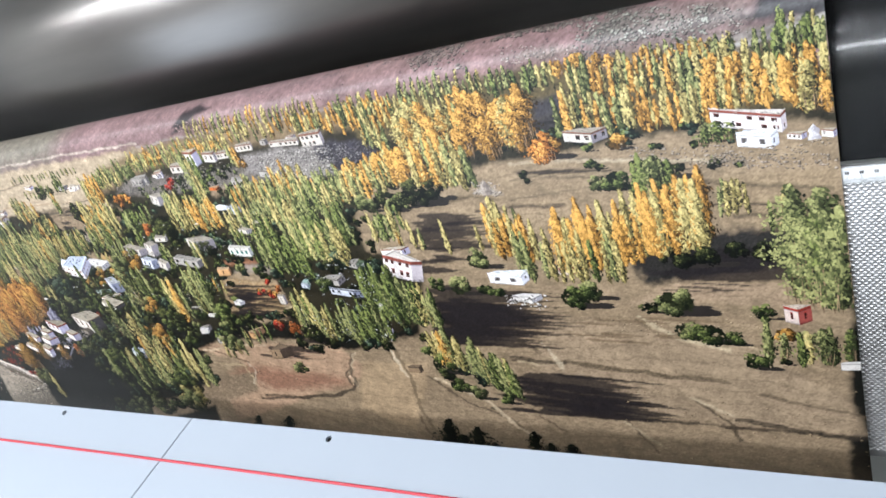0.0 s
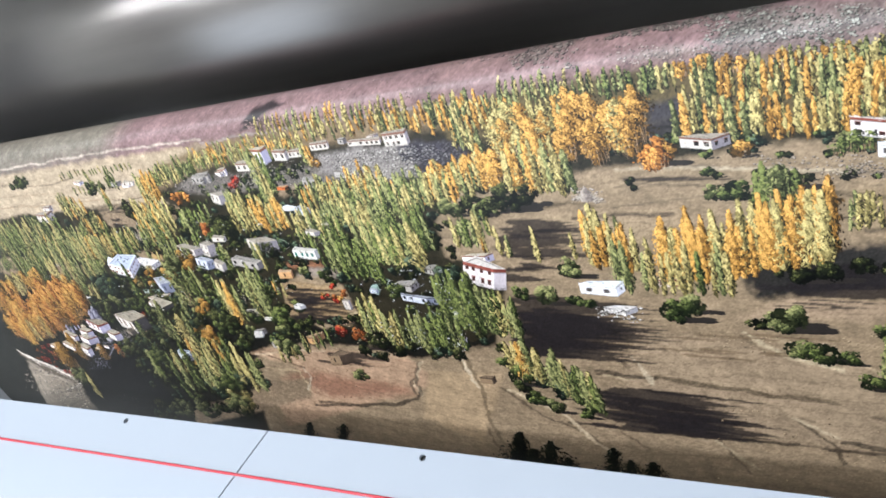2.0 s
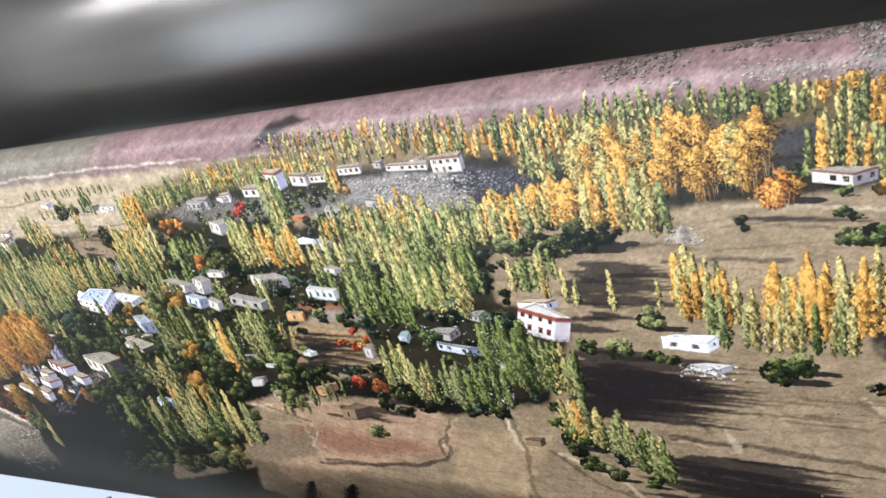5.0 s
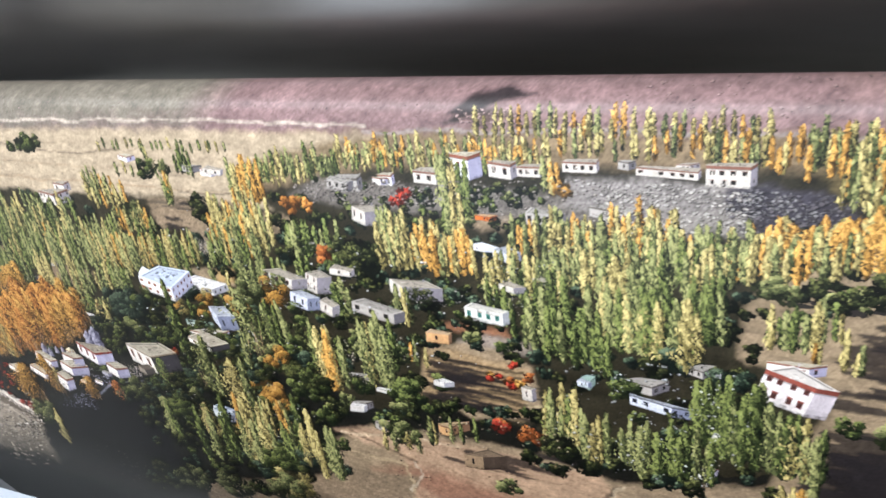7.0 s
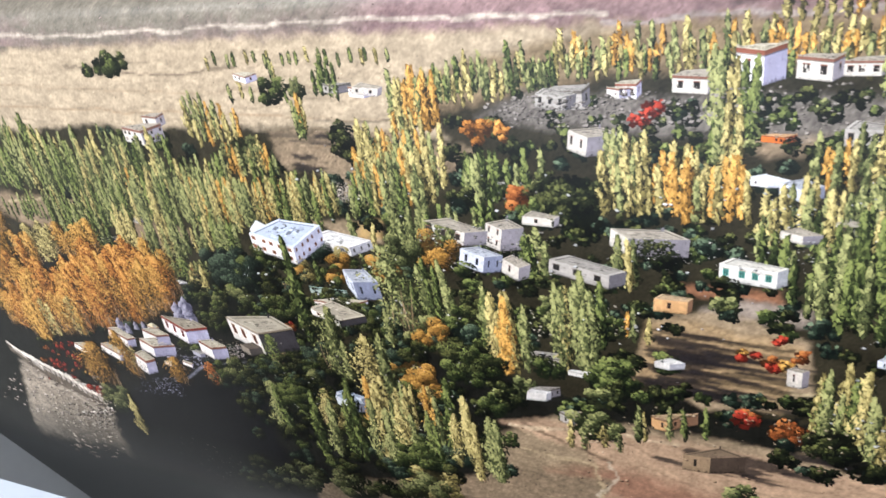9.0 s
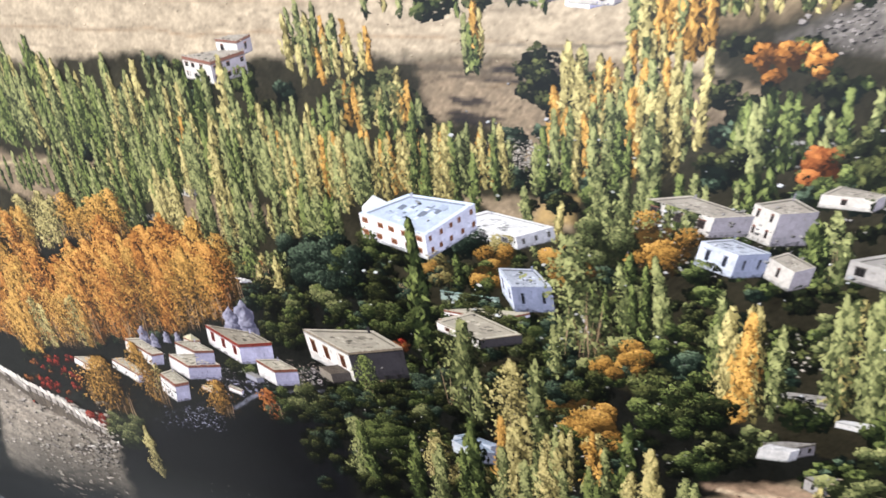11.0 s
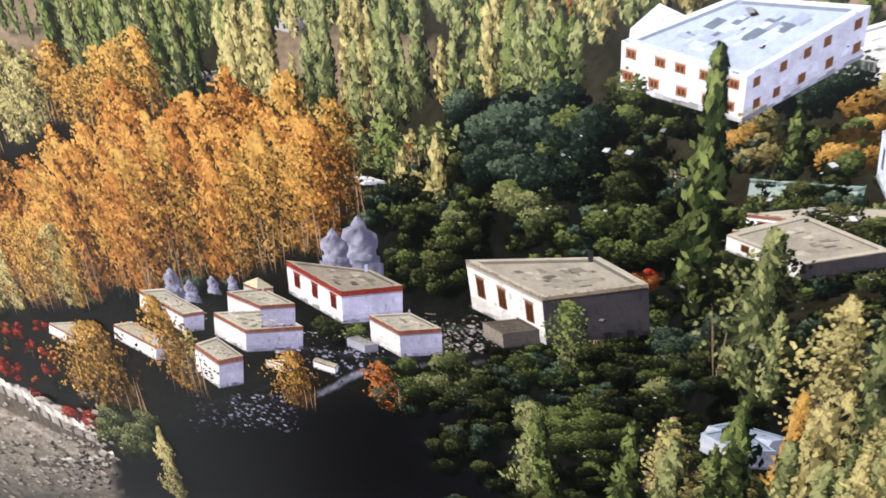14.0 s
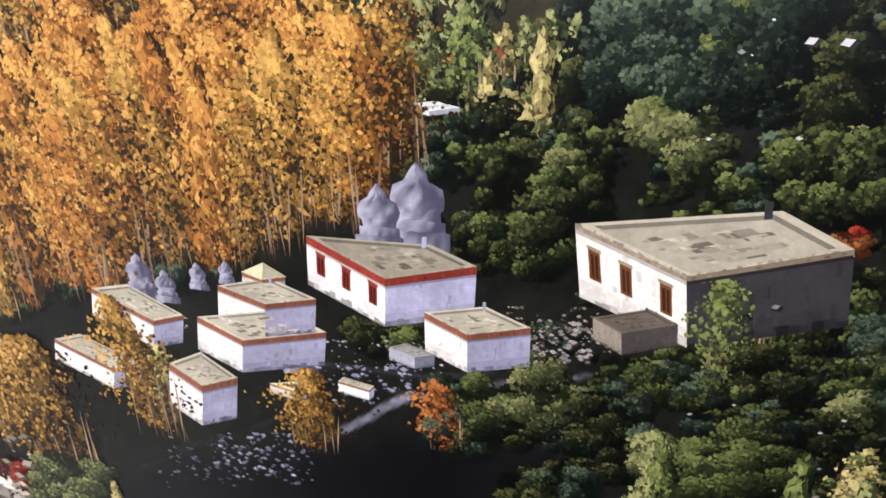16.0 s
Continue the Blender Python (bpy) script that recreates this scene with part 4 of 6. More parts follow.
def rocks(quad, count, size, lit=(186, 172, 160), dark=(70, 62, 60)):
    """Boulders, rubble and scree: each a lit lozenge with a dark one at its foot."""
    a, b, c, d = (np.array(p) for p in quad)
    count = int(count * 1.5)
    s, t = rng.uniform(0, 1, (count, 1)), rng.uniform(0, 1, (count, 1))
    t = np.clip(t + 0.16 * np.sin(s * 17 + count), 0, 1)
    p = (a * (1 - s) + b * s) * (1 - t) + (d * (1 - s) + c * s) * t
    r = 0.46 * size * rng.uniform(0.25, 1.0, count) ** 1.5
    tone = rng.uniform(0.35, 1.1, (count, 1))
    z = float(height_of(min(q[1] for q in quad)))
    rot = rng.uniform(-0.5, 0.5, count)
    low = dabs(p[:, 0] + 0.5 * r, p[:, 1] - 0.35 * r, r * 1.15, r * 0.7, rot, np.array(srgb(dark)) * tone, z)
    top = dabs(p[:, 0], p[:, 1], r, r * 0.62, rot, np.array(srgb(lit)) * tone, z + 0.8e-7 * count)
    for vs, fs, cs in (low, top):
        woods["v"].append(vs), woods["f"].append(fs + woods["n"]), woods["c"].append(cs)
        woods["n"] += len(vs)


def rampart(points, h, count):
    """A whitewashed field wall along a line, inked with lit top and shaded foot."""
    vs, fs, cs = [], [], []
    pts = [np.array(p) for p in points]
    ln = [float(np.hypot(*(q - p))) for p, q in zip(pts, pts[1:])]
    at = np.concatenate([[0], np.cumsum(ln)])
    xs, ys = np.interp(np.linspace(0, at[-1], count + 1), at, [p[0] for p in pts]), np.interp(np.linspace(0, at[-1], count + 1), at, [p[1] for p in pts])
    z = float(height_of(min(ys))) + 3e-5
    for i in range(count):
        p, q = np.array((xs[i], ys[i])), np.array((xs[i + 1], ys[i + 1]))
        top = h * rng.uniform(0.85, 1.1)
        for lo, hi, col in ((-0.7, 0.02, (104, 92, 80)), (0.0, 0.55, (168, 156, 146) if i % 4 else (84, 74, 68)), (0.55, 1.0, (228, 216, 202))):
            k, z = len(vs), z + 4e-7
            tone = rng.uniform(0.6, 1.1)
            for r, f in ((p, lo), (q, lo), (q, hi), (p, hi)):
                w_ = r + np.array((0, top * f))
                vs.append(place(w_[0], w_[1], z - LIFT * (-0.1 - w_[1])).tolist())
                cs.append(np.array(srgb(col)) * tone * rng.uniform(0.85, 1.1))
            fs.append((k, k + 1, k + 2, k + 3))
    ob = new("printed_wall", mesh_of("printed_wall", vs, fs, INK_WALL, np.array(cs)))
    ob.parent = sheet


# wall in the sun, wall in shade, roof, trim, window
STYLE = {
    "white": ((246, 236, 230), (150, 146, 170), (178, 168, 150), (140, 84, 66), (70, 58, 56)),
    "temple": ((250, 240, 238), (166, 162, 188), (150, 140, 124), (146, 58, 46), (120, 48, 36)),
    "cap": ((214, 202, 190), (140, 132, 140), (190, 180, 150), (150, 90, 60), (90, 70, 60)),
    "shade": ((176, 172, 184), (108, 106, 122), (150, 144, 140), (120, 110, 110), (60, 56, 60)),
    "old": ((238, 228, 220), (52, 49, 53), (168, 158, 142), (150, 132, 112), (110, 66, 42)),
    "ruin": ((150, 138, 124), (70, 64, 62), (98, 88, 78), (90, 80, 70), (40, 36, 34)),
    "hall": ((236, 230, 230), (160, 160, 180), (186, 194, 214), (196, 186, 176), (150, 96, 66)),
    "bright": ((240, 236, 236), (200, 200, 212), (226, 230, 240), (230, 230, 234), (150, 140, 140)),
    "green": ((160, 172, 164), (110, 128, 122), (146, 168, 160), (110, 120, 116), (60, 66, 62)),
    "blue": ((210, 212, 224), (120, 124, 146), (168, 170, 180), (110, 112, 124), (60, 62, 76)),
    "blueroof": ((206, 208, 214), (110, 112, 126), (150, 160, 176), (90, 92, 100), (60, 60, 66)),
    "dim": ((176, 168, 162), (96, 92, 98), (150, 144, 138), (100, 92, 86), (54, 50, 50)),
    "slab": ((214, 208, 204), (150, 148, 156), (206, 202, 200), (180, 176, 174), (120, 116, 116)),
    "adobe": ((206, 160, 112), (120, 90, 70), (176, 150, 120), (130, 100, 80), (70, 54, 46)),
    "mud": ((150, 126, 100), (70, 58, 50), (120, 102, 84), (90, 76, 62), (40, 34, 30)),
    "greenwin": ((226, 220, 214), (150, 150, 156), (196, 190, 182), (170, 150, 130), (90, 150, 140)),
    "orange": ((206, 110, 50), (150, 80, 50), (190, 150, 110), (150, 90, 60), (90, 50, 40)),
    "red": ((214, 196, 188), (140, 70, 64), (190, 176, 162), (170, 60, 50), (120, 50, 44)),
    "fort": ((212, 202, 192), (128, 122, 130), (158, 148, 136), (130, 88, 74), (70, 60, 58)),
    "manor": ((236, 226, 224), (190, 180, 186), (206, 198, 192), (142, 74, 62), (96, 58, 54)),
}


def house(u, v, h, west, east, style="white", floors=1):
    """A printed flat-roofed house: near corner at (u, v), its west wall in the sun and its east wall in shade."""
    lit, shade, roof, trim, win = (np.array(srgb(c)) for c in STYLE[style])
    c, w, e = np.array((u, v)), np.array(west), np.array(east)
    up = np.array((0, h))
    z = [height_of(v) + 2e-5]
    vs, fs, cs = [], [], []

    def quad(pts, col, mottle=0.06):
        k = len(vs)
        z[0] += 4e-7
        for p in pts:
            vs.append(place(min(p[0], U1), p[1], z[0] - LIFT * (-0.1 - p[1])).tolist())
            cs.append(np.clip(col * rng.uniform(1 - mottle, 1 + mottle), 0, 0.9))
        fs.append(tuple(range(k, k + len(pts))))
    j = h * 0.05
    quad([c, c + w, c + w + up, c + up], lit)
    quad([c, c + e, c + e + up, c + up][::1], shade)
    far = (e + w) * np.array((0.94, 0.66))
    quad([c + up, c + e + up, c + far + up, c + w + up], roof)
    # worn patches on the roof
    for _ in range(7):
        a, b, s1, s2 = rng.uniform(0.05, 0.8), rng.uniform(0.05, 0.8), rng.uniform(0.06, 0.25), rng.uniform(0.06, 0.25)
        p = c + up + (e * a + w * b) * np.array((1, 0.8))
        s1, s2 = s1 * 0.8, s2 * 0.8
        quad([p, p + e * s1, p + e * s1 + w * s2, p + w * s2], roof * rng.uniform(0.55, 1.2))
    # parapet band on both walls, and its thin upper rim
    for d in (w, e):
        tone = 1.0 if d is w else 0.55
        quad([c + up * 0.86, c + d + up * 0.86, c + d + up * 1.0, c + up * 1.0], trim * tone)
        quad([c + up * 1.0, c + d + up * 1.0, c + d + up * 1.07, c + up * 1.07], roof * (1.1 if d is w else 0.9))
    for d in (w, e):
        ln = np.hypot(*d)
        most = {"slab": 0, "ruin": 0, "cap": 0, "temple": 3 if d is w else 0, "white": 3 if d is w else 1, "shade": 1, "old": 3, "adobe": 1, "mud": 1, "bright": 2}.get(style, 6)
        nwin = int(np.clip(round(ln / (h * 0.8 / floors)), 0 if most == 0 else 1, 7))
        nwin = min(nwin, most)
        for fl in range(floors):
            for i in range(nwin):
                if rng.uniform() < 0.2:
                    continue
                a = (i + 0.5 + rng.uniform(-0.12, 0.12)) / nwin
                ww = min(0.24 / nwin, 0.09)
                b0, b1 = (fl + 0.34) / floors * 0.86, (fl + 0.78) / floors * 0.86
                p, q = c + d * (a - ww), c + d * (a + ww)
                col = win if d is w else win * 0.5
                quad([p + up * b0, q + up * b0, q + up * b1, p + up * b1], col * 0.6)
                quad([p + up * b0 + (q - p) * 0.18, q + up * b0 - (q - p) * 0.18, q + up * b1 - (q - p) * 0.18, p + up * b1 + (q - p) * 0.18], col * 0.3)
                quad([p + up * b1 - (q - p) * 0.1, q + up * b1 + (q - p) * 0.1, q + up * (b1 + 0.06 / floors) + (q - p) * 0.1, p + up * (b1 + 0.06 / floors) - (q - p) * 0.1], trim)
    # shade under the eaves line, dirt at the foot, stains and flaked plaster
    for d, col in ((w, lit), (e, shade)):
        quad([c + up * 0.82, c + d + up * 0.82, c + d + up * 0.865, c + up * 0.865], col * 0.35)
        for _ in range(16):
            a, s1, b0 = rng.uniform(0, 0.92), rng.uniform(0.01, 0.08), rng.uniform(0, 0.55)
            hgt = rng.uniform(0.04, 0.3)
            quad([c + d * a + up * b0, c + d * (a + s1) + up * (b0 + rng.uniform(-0.03, 0.03)), c + d * (a + s1 * 0.8) + up * (b0 + hgt), c + d * (a + s1 * 0.1) + up * (b0 + hgt * 0.8)], col * rng.uniform(0.72, 1.06))
        for i in range(12):
            a, s1 = i / 12, 0.1
            quad([c + d * a, c + d * (a + s1), c + d * (a + s1 * 0.7) + up * rng.uniform(0.02, 0.16), c + d * (a + s1 * 0.2) + up * rng.uniform(0.02, 0.12)], col * rng.uniform(0.4, 0.75))
    # brushwood and stones along the roof's edge, boxes and openings on it
    if style not in ("slab", "cap"):
        for d in (w, e):
            for i in range(18):
                a, s1 = i / 18, rng.uniform(0.02, 0.07)
                p = c + up * rng.uniform(1.0, 1.05) + d * a
                quad([p, p + d * s1, p + d * s1 + up * rng.uniform(0.02, 0.1), p + up * rng.uniform(0.02, 0.1)], roof * rng.uniform(0.3, 1.15))
        for _ in range(14):
            a, b_, s1 = rng.uniform(0.08, 0.85), rng.uniform(0.08, 0.8), rng.uniform(0.02, 0.09)
            p = c + up * 1.03 + (e * a + w * b_) * np.array((1, 0.76))
            quad([p, p + e * s1, p + e * s1 + w * s1 * 1.4, p + w * s1 * 1.4], roof * rng.choice((0.25, 0.5, 0.75, 1.2)))
    ob = new("printed_house", mesh_of("printed_house", vs, fs, INK_WALL, np.array(cs)))
    ob.parent = sheet


def dwelling(near, up, west, east, far, style="white", windows=2, floors=1, lift=0.0):
    """A printed house seen from above: its near corner on the ground, the way up to the roof, and from there the roof's other corners."""
    lit, shade, roof, trim, win = (np.array(srgb(c)) for c in STYLE[style])
    c, up, w, e, f = (np.array(p) for p in (near, up, west, east, far))
    t, tall = c + up, float(np.hypot(*up))
    z = [height_of(near[1]) + 1.0e-4 + lift]
    vs, fs, cs = [], [], []

    def quad(pts, col, mottle=0.07):
        k = len(vs)
        z[0] += 4e-7
        for p in pts:
            vs.append(place(min(p[0], U1), p[1], z[0] - LIFT * (-0.1 - p[1])).tolist())
            cs.append(np.clip(col * rng.uniform(1 - mottle, 1 + mottle), 0, 0.9))
        fs.append(tuple(range(k, k + len(pts))))

    def on_wall(d, a0, a1, b0, b1, col, mottle=0.07):
        quad([t + d * a0 - up * (1 - b0), t + d * a1 - up * (1 - b0), t + d * a1 - up * (1 - b1), t + d * a0 - up * (1 - b1)], col, mottle)

    # walls in strips, so that the plaster is uneven; soft shade inked into the lowest
    for d, col in ((w, lit), (e, shade)):
        for i in range(8):
            for j in range(4):
                on_wall(d, i / 8, (i + 1) / 8, j / 4, (j + 1) / 4, col * rng.uniform(0.9, 1.04) * (0.86 if j == 0 else 1), 0.05)
        for _ in range(26):
            a, b, s1, s2 = rng.uniform(0, 0.95), rng.uniform(0, 0.8), rng.uniform(0.008, 0.05), rng.uniform(0.03, 0.25)
            on_wall(d, a, min(1, a + s1), b, min(0.9, b + s2), col * rng.choice((0.72, 0.85, 0.92, 1.05)))
        for i in range(14):
            a = i / 14
            on_wall(d, a, a + 0.075, -0.03, rng.uniform(0.0, 0.12), col * rng.uniform(0.25, 0.7))
    # roof: pale rim, sunken deck, its own shade along the sunny side
    mid = (w + e + f) / 4
    rim = np.clip(roof * 1.25, 0, 0.8)
    corners = [np.zeros(2), e, f, w]
    inner = [p + (mid - p) * 0.13 for p in corners]
    deck = [p + (mid - p) * 0.16 - up * 0.05 for p in corners]
    quad([t + p for p in corners], rim)
    quad([t + p for p in inner], roof * 0.45)
    quad([t + p for p in deck], roof)
    for _ in range(54):
        a, b, s1, s2 = rng.uniform(0.1, 0.8), rng.uniform(0.1, 0.8), rng.uniform(0.02, 0.14), rng.uniform(0.02, 0.1)
        p = deck[0] * (1 - a) * (1 - b) + deck[1] * a * (1 - b) + deck[2] * a * b + deck[3] * (1 - a) * b + t
        quad([p, p + e * s1, p + e * s1 + w * s2, p + w * s2], roof * rng.choice((0.35, 0.6, 0.8, 0.9, 1.1, 1.35)))
    if style in ("white", "temple", "cap", "old", "manor"):
        band = 0.16 if style != "old" else 0.07
        for d, tone in ((w, 1.0), (e, 0.6)):
            on_wall(d, 0, 1, 1 - band, 1.0, trim * tone)
            on_wall(d, 0, 1, 1 - band - 0.05, 1 - band, (lit if d is w else shade) * 0.5)
            for i in range(10):
                on_wall(d, (i + 0.3) / 10, (i + 0.6) / 10, 1 - band * 0.8, 1 - band * 0.35, trim * tone * rng.uniform(0.5, 1.5))
    if style == "cap":
        quad([t + e * 1.06, t + w * 1.06, t + mid + up * 0.55], roof * 0.9)
        quad([t - up * 0.04, t + e * 1.06, t + mid + up * 0.55], roof * 0.7)
        quad([t - up * 0.04, t + w * 1.06, t + mid + up * 0.55], rim)
    for k in range(windows):
        for fl in range(floors):
            a = (k + 0.55) / max(windows, 1) + rng.uniform(-0.04, 0.04)
            hw, b0 = min(0.055, 0.22 / windows), (fl + 0.32) / floors
            b1 = b0 + 0.42 / floors
            on_wall(w, a - hw, a + hw, b0, b1, trim * 0.8 if style == "temple" else win)
            on_wall(w, a - hw * 0.6, a - hw * 0.1, b0 + 0.04, b1 - 0.05, win * 0.25)
            on_wall(w, a + hw * 0.1, a + hw * 0.6, b0 + 0.04, b1 - 0.05, win * 0.25)
            on_wall(w, a - hw * 1.2, a + hw * 1.2, b1, b1 + 0.05, trim)
            if style in ("blue", "hall", "slab"):
                on_wall(e, a - hw * 0.7, a + hw * 0.7, b0, b1, win * 0.3)
    # stones, brushwood and a chimney or two along the rim
    for d in (w, e):
        for i in range(16):
            a, s1 = i / 16, rng.uniform(0.02, 0.06)
            p = t + d * a
            quad([p, p + d * s1, p + d * s1 + up * rng.uniform(0.0, 0.05), p + up * rng.uniform(0.0, 0.05)], rim * rng.uniform(0.4, 1.1))
    p = t + f + (mid - f) * 0.3
    quad([p, p + e * 0.05, p + e * 0.05 + up * 0.22, p + up * 0.22], shade)
    ob = new("printed_house", mesh_of("printed_house", vs, fs, INK_WALL, np.array(cs)))
    ob.parent = sheet


def stupa(u, v, h, style="shade"):
    """A printed whitewashed stupa: stepped base, dome and spire."""
    lit, shade = {"shade": ((176, 172, 190), (70, 68, 88)), "white": ((232, 228, 226), (160, 154, 164)), "dim": ((90, 92, 104), (56, 58, 68)), "rock": ((190, 176, 164), (110, 100, 96))}[style]
    lit, shade = np.array(srgb(lit)), np.array(srgb(shade))
    profile = [(0.36, 0.0), (0.36, 0.2), (0.30, 0.21), (0.30, 0.34), (0.25, 0.35), (0.25, 0.44), (0.30, 0.50), (0.31, 0.60), (0.26, 0.72), (0.14, 0.80), (0.12, 0.88), (0.05, 0.96), (0.02, 1.0)]
    vs, fs, cs = [], [], []
    z0 = height_of(v) + 0.9e-4
    cols = 9
    for x, y in profile:
        for i in range(cols):
            s = i / (cols - 1) * 2 - 1
            jx, jy = rng.normal(0, 0.008, 2)
            p = (u + (x * s + jx) * h, v + (y + jy) * h)
            vs.append(place(p[0], p[1], z0 - LIFT * (-0.1 - p[1])).tolist())
            f = np.clip(0.5 - 0.6 * s + rng.normal(0, 0.24) - (0.25 if (y * 20) % 2 < 0.5 else 0), 0, 1)
            cs.append(shade + (lit - shade) * f)
    for k in range(len(profile) - 1):
        for i in range(cols - 1):
            a = k * cols + i
            fs.append((a, a + 1, a + cols + 1, a + cols))
    ob = new("printed_stupa", mesh_of("printed_stupa", vs, fs, INK_WALL, np.array(cs)))
    ob.parent = sheet


rocks([(-.349, .177), (-.286, .166), (-.293, .135), (-.359, .146)], 120, .004, (150, 138, 130), (50, 46, 46))
rocks([(-.281, .186), (-.195, .169), (-.198, .150), (-.286, .166)], 150, .003, (150, 134, 126), (56, 48, 46))
rocks([(-.183, .165), (-.080, .145), (-.081, .121), (-.187, .139)], 260, .004, (160, 158, 148), (64, 62, 60))
rocks([(-.256, .149), (-.179, .135), (-.181, .121), (-.259, .133)], 120, .003, (172, 156, 148), (72, 64, 60))
rocks([(-.427, .183), (-.357, .171), (-.363, .152), (-.435, .163)], 60, .003, (168, 142, 138), (78, 64, 64))
rocks([(-.546, .184), (-.423, .164), (-.438, .121), (-.568, .139)], 60, .003, (168, 142, 138), (78, 64, 64))
rocks([(-.679, .135), (-.632, .135), (-.633, .125), (-.681, .125)], 70, .003, (168, 142, 138), (78, 64, 64))
rocks([(-.635, .145), (-.408, .145), (-.405, .121), (-.638, .117)], 120, .001, (168, 142, 138), (78, 64, 64))
rocks([(-1.160, .147), (-.678, .146), (-.680, .129), (-1.173, .124)], 50, .002, (168, 142, 138), (78, 64, 64))
rocks([(-.575, .081), (-.479, .086), (-.478, .052), (-.576, .044)], 300, .004, (196, 188, 180), (96, 88, 86))
rocks([(-.486, .078), (-.415, .082), (-.412, .055), (-.485, .049)], 200, .004, (96, 90, 94), (40, 38, 42))
rocks([(-.834, .071), (-.677, .078), (-.680, .060), (-.839, .050)], 160, .004, (156, 146, 140), (52, 48, 46))
rocks([(-.677, .078), (-.567, .084), (-.567, .054), (-.682, .045)], 120, .003, (160, 150, 142), (64, 58, 54))
rocks([(-.321, .022), (-.292, .019), (-.295, .005), (-.325, .007)], 50, .004, (196, 182, 170), (90, 80, 74))
rocks([(-.093, .025), (-.003, .014), (-.004, .002), (-.095, .012)], 140, .003, (170, 156, 142), (84, 72, 64))
rocks([(-.162, .040), (-.068, .030), (-.069, .016), (-.164, .024)], 120, .003, (176, 162, 148), (90, 78, 70))
rocks([(-.965, -.000), (-.945, .002), (-.941, -.009), (-.962, -.012)], 120, .002, (190, 178, 166), (96, 86, 78))
rocks([(-1.421, -.276), (-1.320, -.245), (-1.348, -.379), (-1.469, -.428)], 160, .007, (182, 168, 152), (104, 92, 82))
rocks([(-1.366, -.288), (-1.317, -.272), (-1.326, -.321), (-1.379, -.340)], 60, .007, (170, 158, 146), (60, 54, 48))
rocks([(-1.130, -.165), (-1.080, -.160), (-1.079, -.174), (-1.129, -.181)], 120, .002, (150, 136, 122), (48, 42, 40))
rocks([(-1.238, -.231), (-1.206, -.226), (-1.208, -.246), (-1.241, -.252)], 60, .003, (150, 150, 166), (50, 48, 58))
rocks([(-1.194, -.185), (-1.151, -.180), (-1.151, -.192), (-1.195, -.199)], 60, .002, (180, 174, 176), (60, 56, 62))
rocks([(-1.264, -.185), (-1.241, -.182), (-1.242, -.191), (-1.265, -.194)], 30, .002, (190, 180, 170), (60, 54, 52))
rocks([(-.969, .004), (-.911, .007), (-.914, -.011), (-.973, -.015)], 50, .003, (160, 148, 134), (60, 54, 48))
rocks([(-.819, .072), (-.749, .072), (-.749, .056), (-.820, .055)], 110, .002, (158, 148, 142), (56, 52, 50))
rocks([(-.898, -.024), (-.788, -.015), (-.790, -.051), (-.905, -.065)], 60, .003, (150, 144, 140), (40, 38, 38))
rocks([(-.758, -.022), (-.607, -.008), (-.604, -.030), (-.759, -.048)], 60, .002, (200, 192, 184), (60, 56, 54))
rocks([(-.834, -.085), (-.741, -.072), (-.741, -.099), (-.837, -.116)], 40, .003, (190, 180, 166), (60, 54, 48))
rocks([(-1.060, -.129), (-.854, -.098), (-.867, -.211), (-1.100, -.267)], 60, .003, (170, 164, 160), (40, 38, 36))
rocks([(-.571, -.079), (-.469, -.060), (-.464, -.166), (-.575, -.197)], 90, .003, (206, 206, 214), (50, 50, 56))
rocks([(-.797, -.171), (-.611, -.130), (-.608, -.167), (-.800, -.218)], 70, .003, (196, 176, 150), (70, 58, 48))
rocks([(-.600, -.063), (-.479, -.066), (-.518, -.177), (-.653, -.184)], 60, .004, (200, 200, 204), (50, 48, 50))
rocks([(-.324, -.113), (-.278, -.112), (-.281, -.130), (-.328, -.131)], 30, .005, (220, 216, 214), (100, 94, 90))
rocks([(-.669, .022), (-.611, .026), (-.605, -.026), (-.666, -.033)], 60, .002, (196, 192, 196), (60, 58, 60))
rocks([(-.977, .036), (-.630, .015), (-.702, -.131), (-1.116, -.140)], 90, .004, (206, 204, 206), (50, 48, 48))
rocks([(-.234, -.237), (.004, -.221), (-.004, -.336), (-.266, -.377)], 60, .003, (190, 166, 132), (90, 72, 56))
rocks([(-.835, -.193), (-.550, -.179), (-.577, -.253), (-.885, -.282)], 40, .004, (190, 160, 130), (90, 70, 56))
rocks([(-1.281, .097), (-.895, .092), (-.903, .047), (-1.317, .037)], 80, .002, (206, 188, 160), (120, 100, 80))
rocks([(-.976, .005), (-.945, .008), (-.942, -.008), (-.974, -.012)], 90, .002, (170, 158, 146), (80, 72, 66))
rocks([(-.344, .178), (-.062, .122), (-.065, .100), (-.354, .153)], 160, .003, (150, 130, 124), (84, 70, 68))
rocks([(-.206, .174), (-.047, .140), (-.050, .119), (-.213, .152)], 200, .003, (160, 152, 144), (70, 64, 62))
rocks([(-.961, .002), (-.933, .004), (-.932, -.011), (-.960, -.014)], 90, .002, (176, 164, 152), (86, 78, 70))
rocks([(-.224, -.142), (-.078, -.137), (-.079, -.156), (-.227, -.163)], 60, .003, (200, 178, 146), (96, 80, 62))
rocks([(-.5994, .0668), (-.4985, .0673), (-.4960, .0828), (-.6002, .0838)], 130, 0.004, (184, 176, 170), (84, 78, 78))
rocks([(-.4993, .0626), (-.4159, .0567), (-.4335, .0801), (-.4915, .0835)], 120, 0.004, (120, 114, 120), (36, 34, 40))
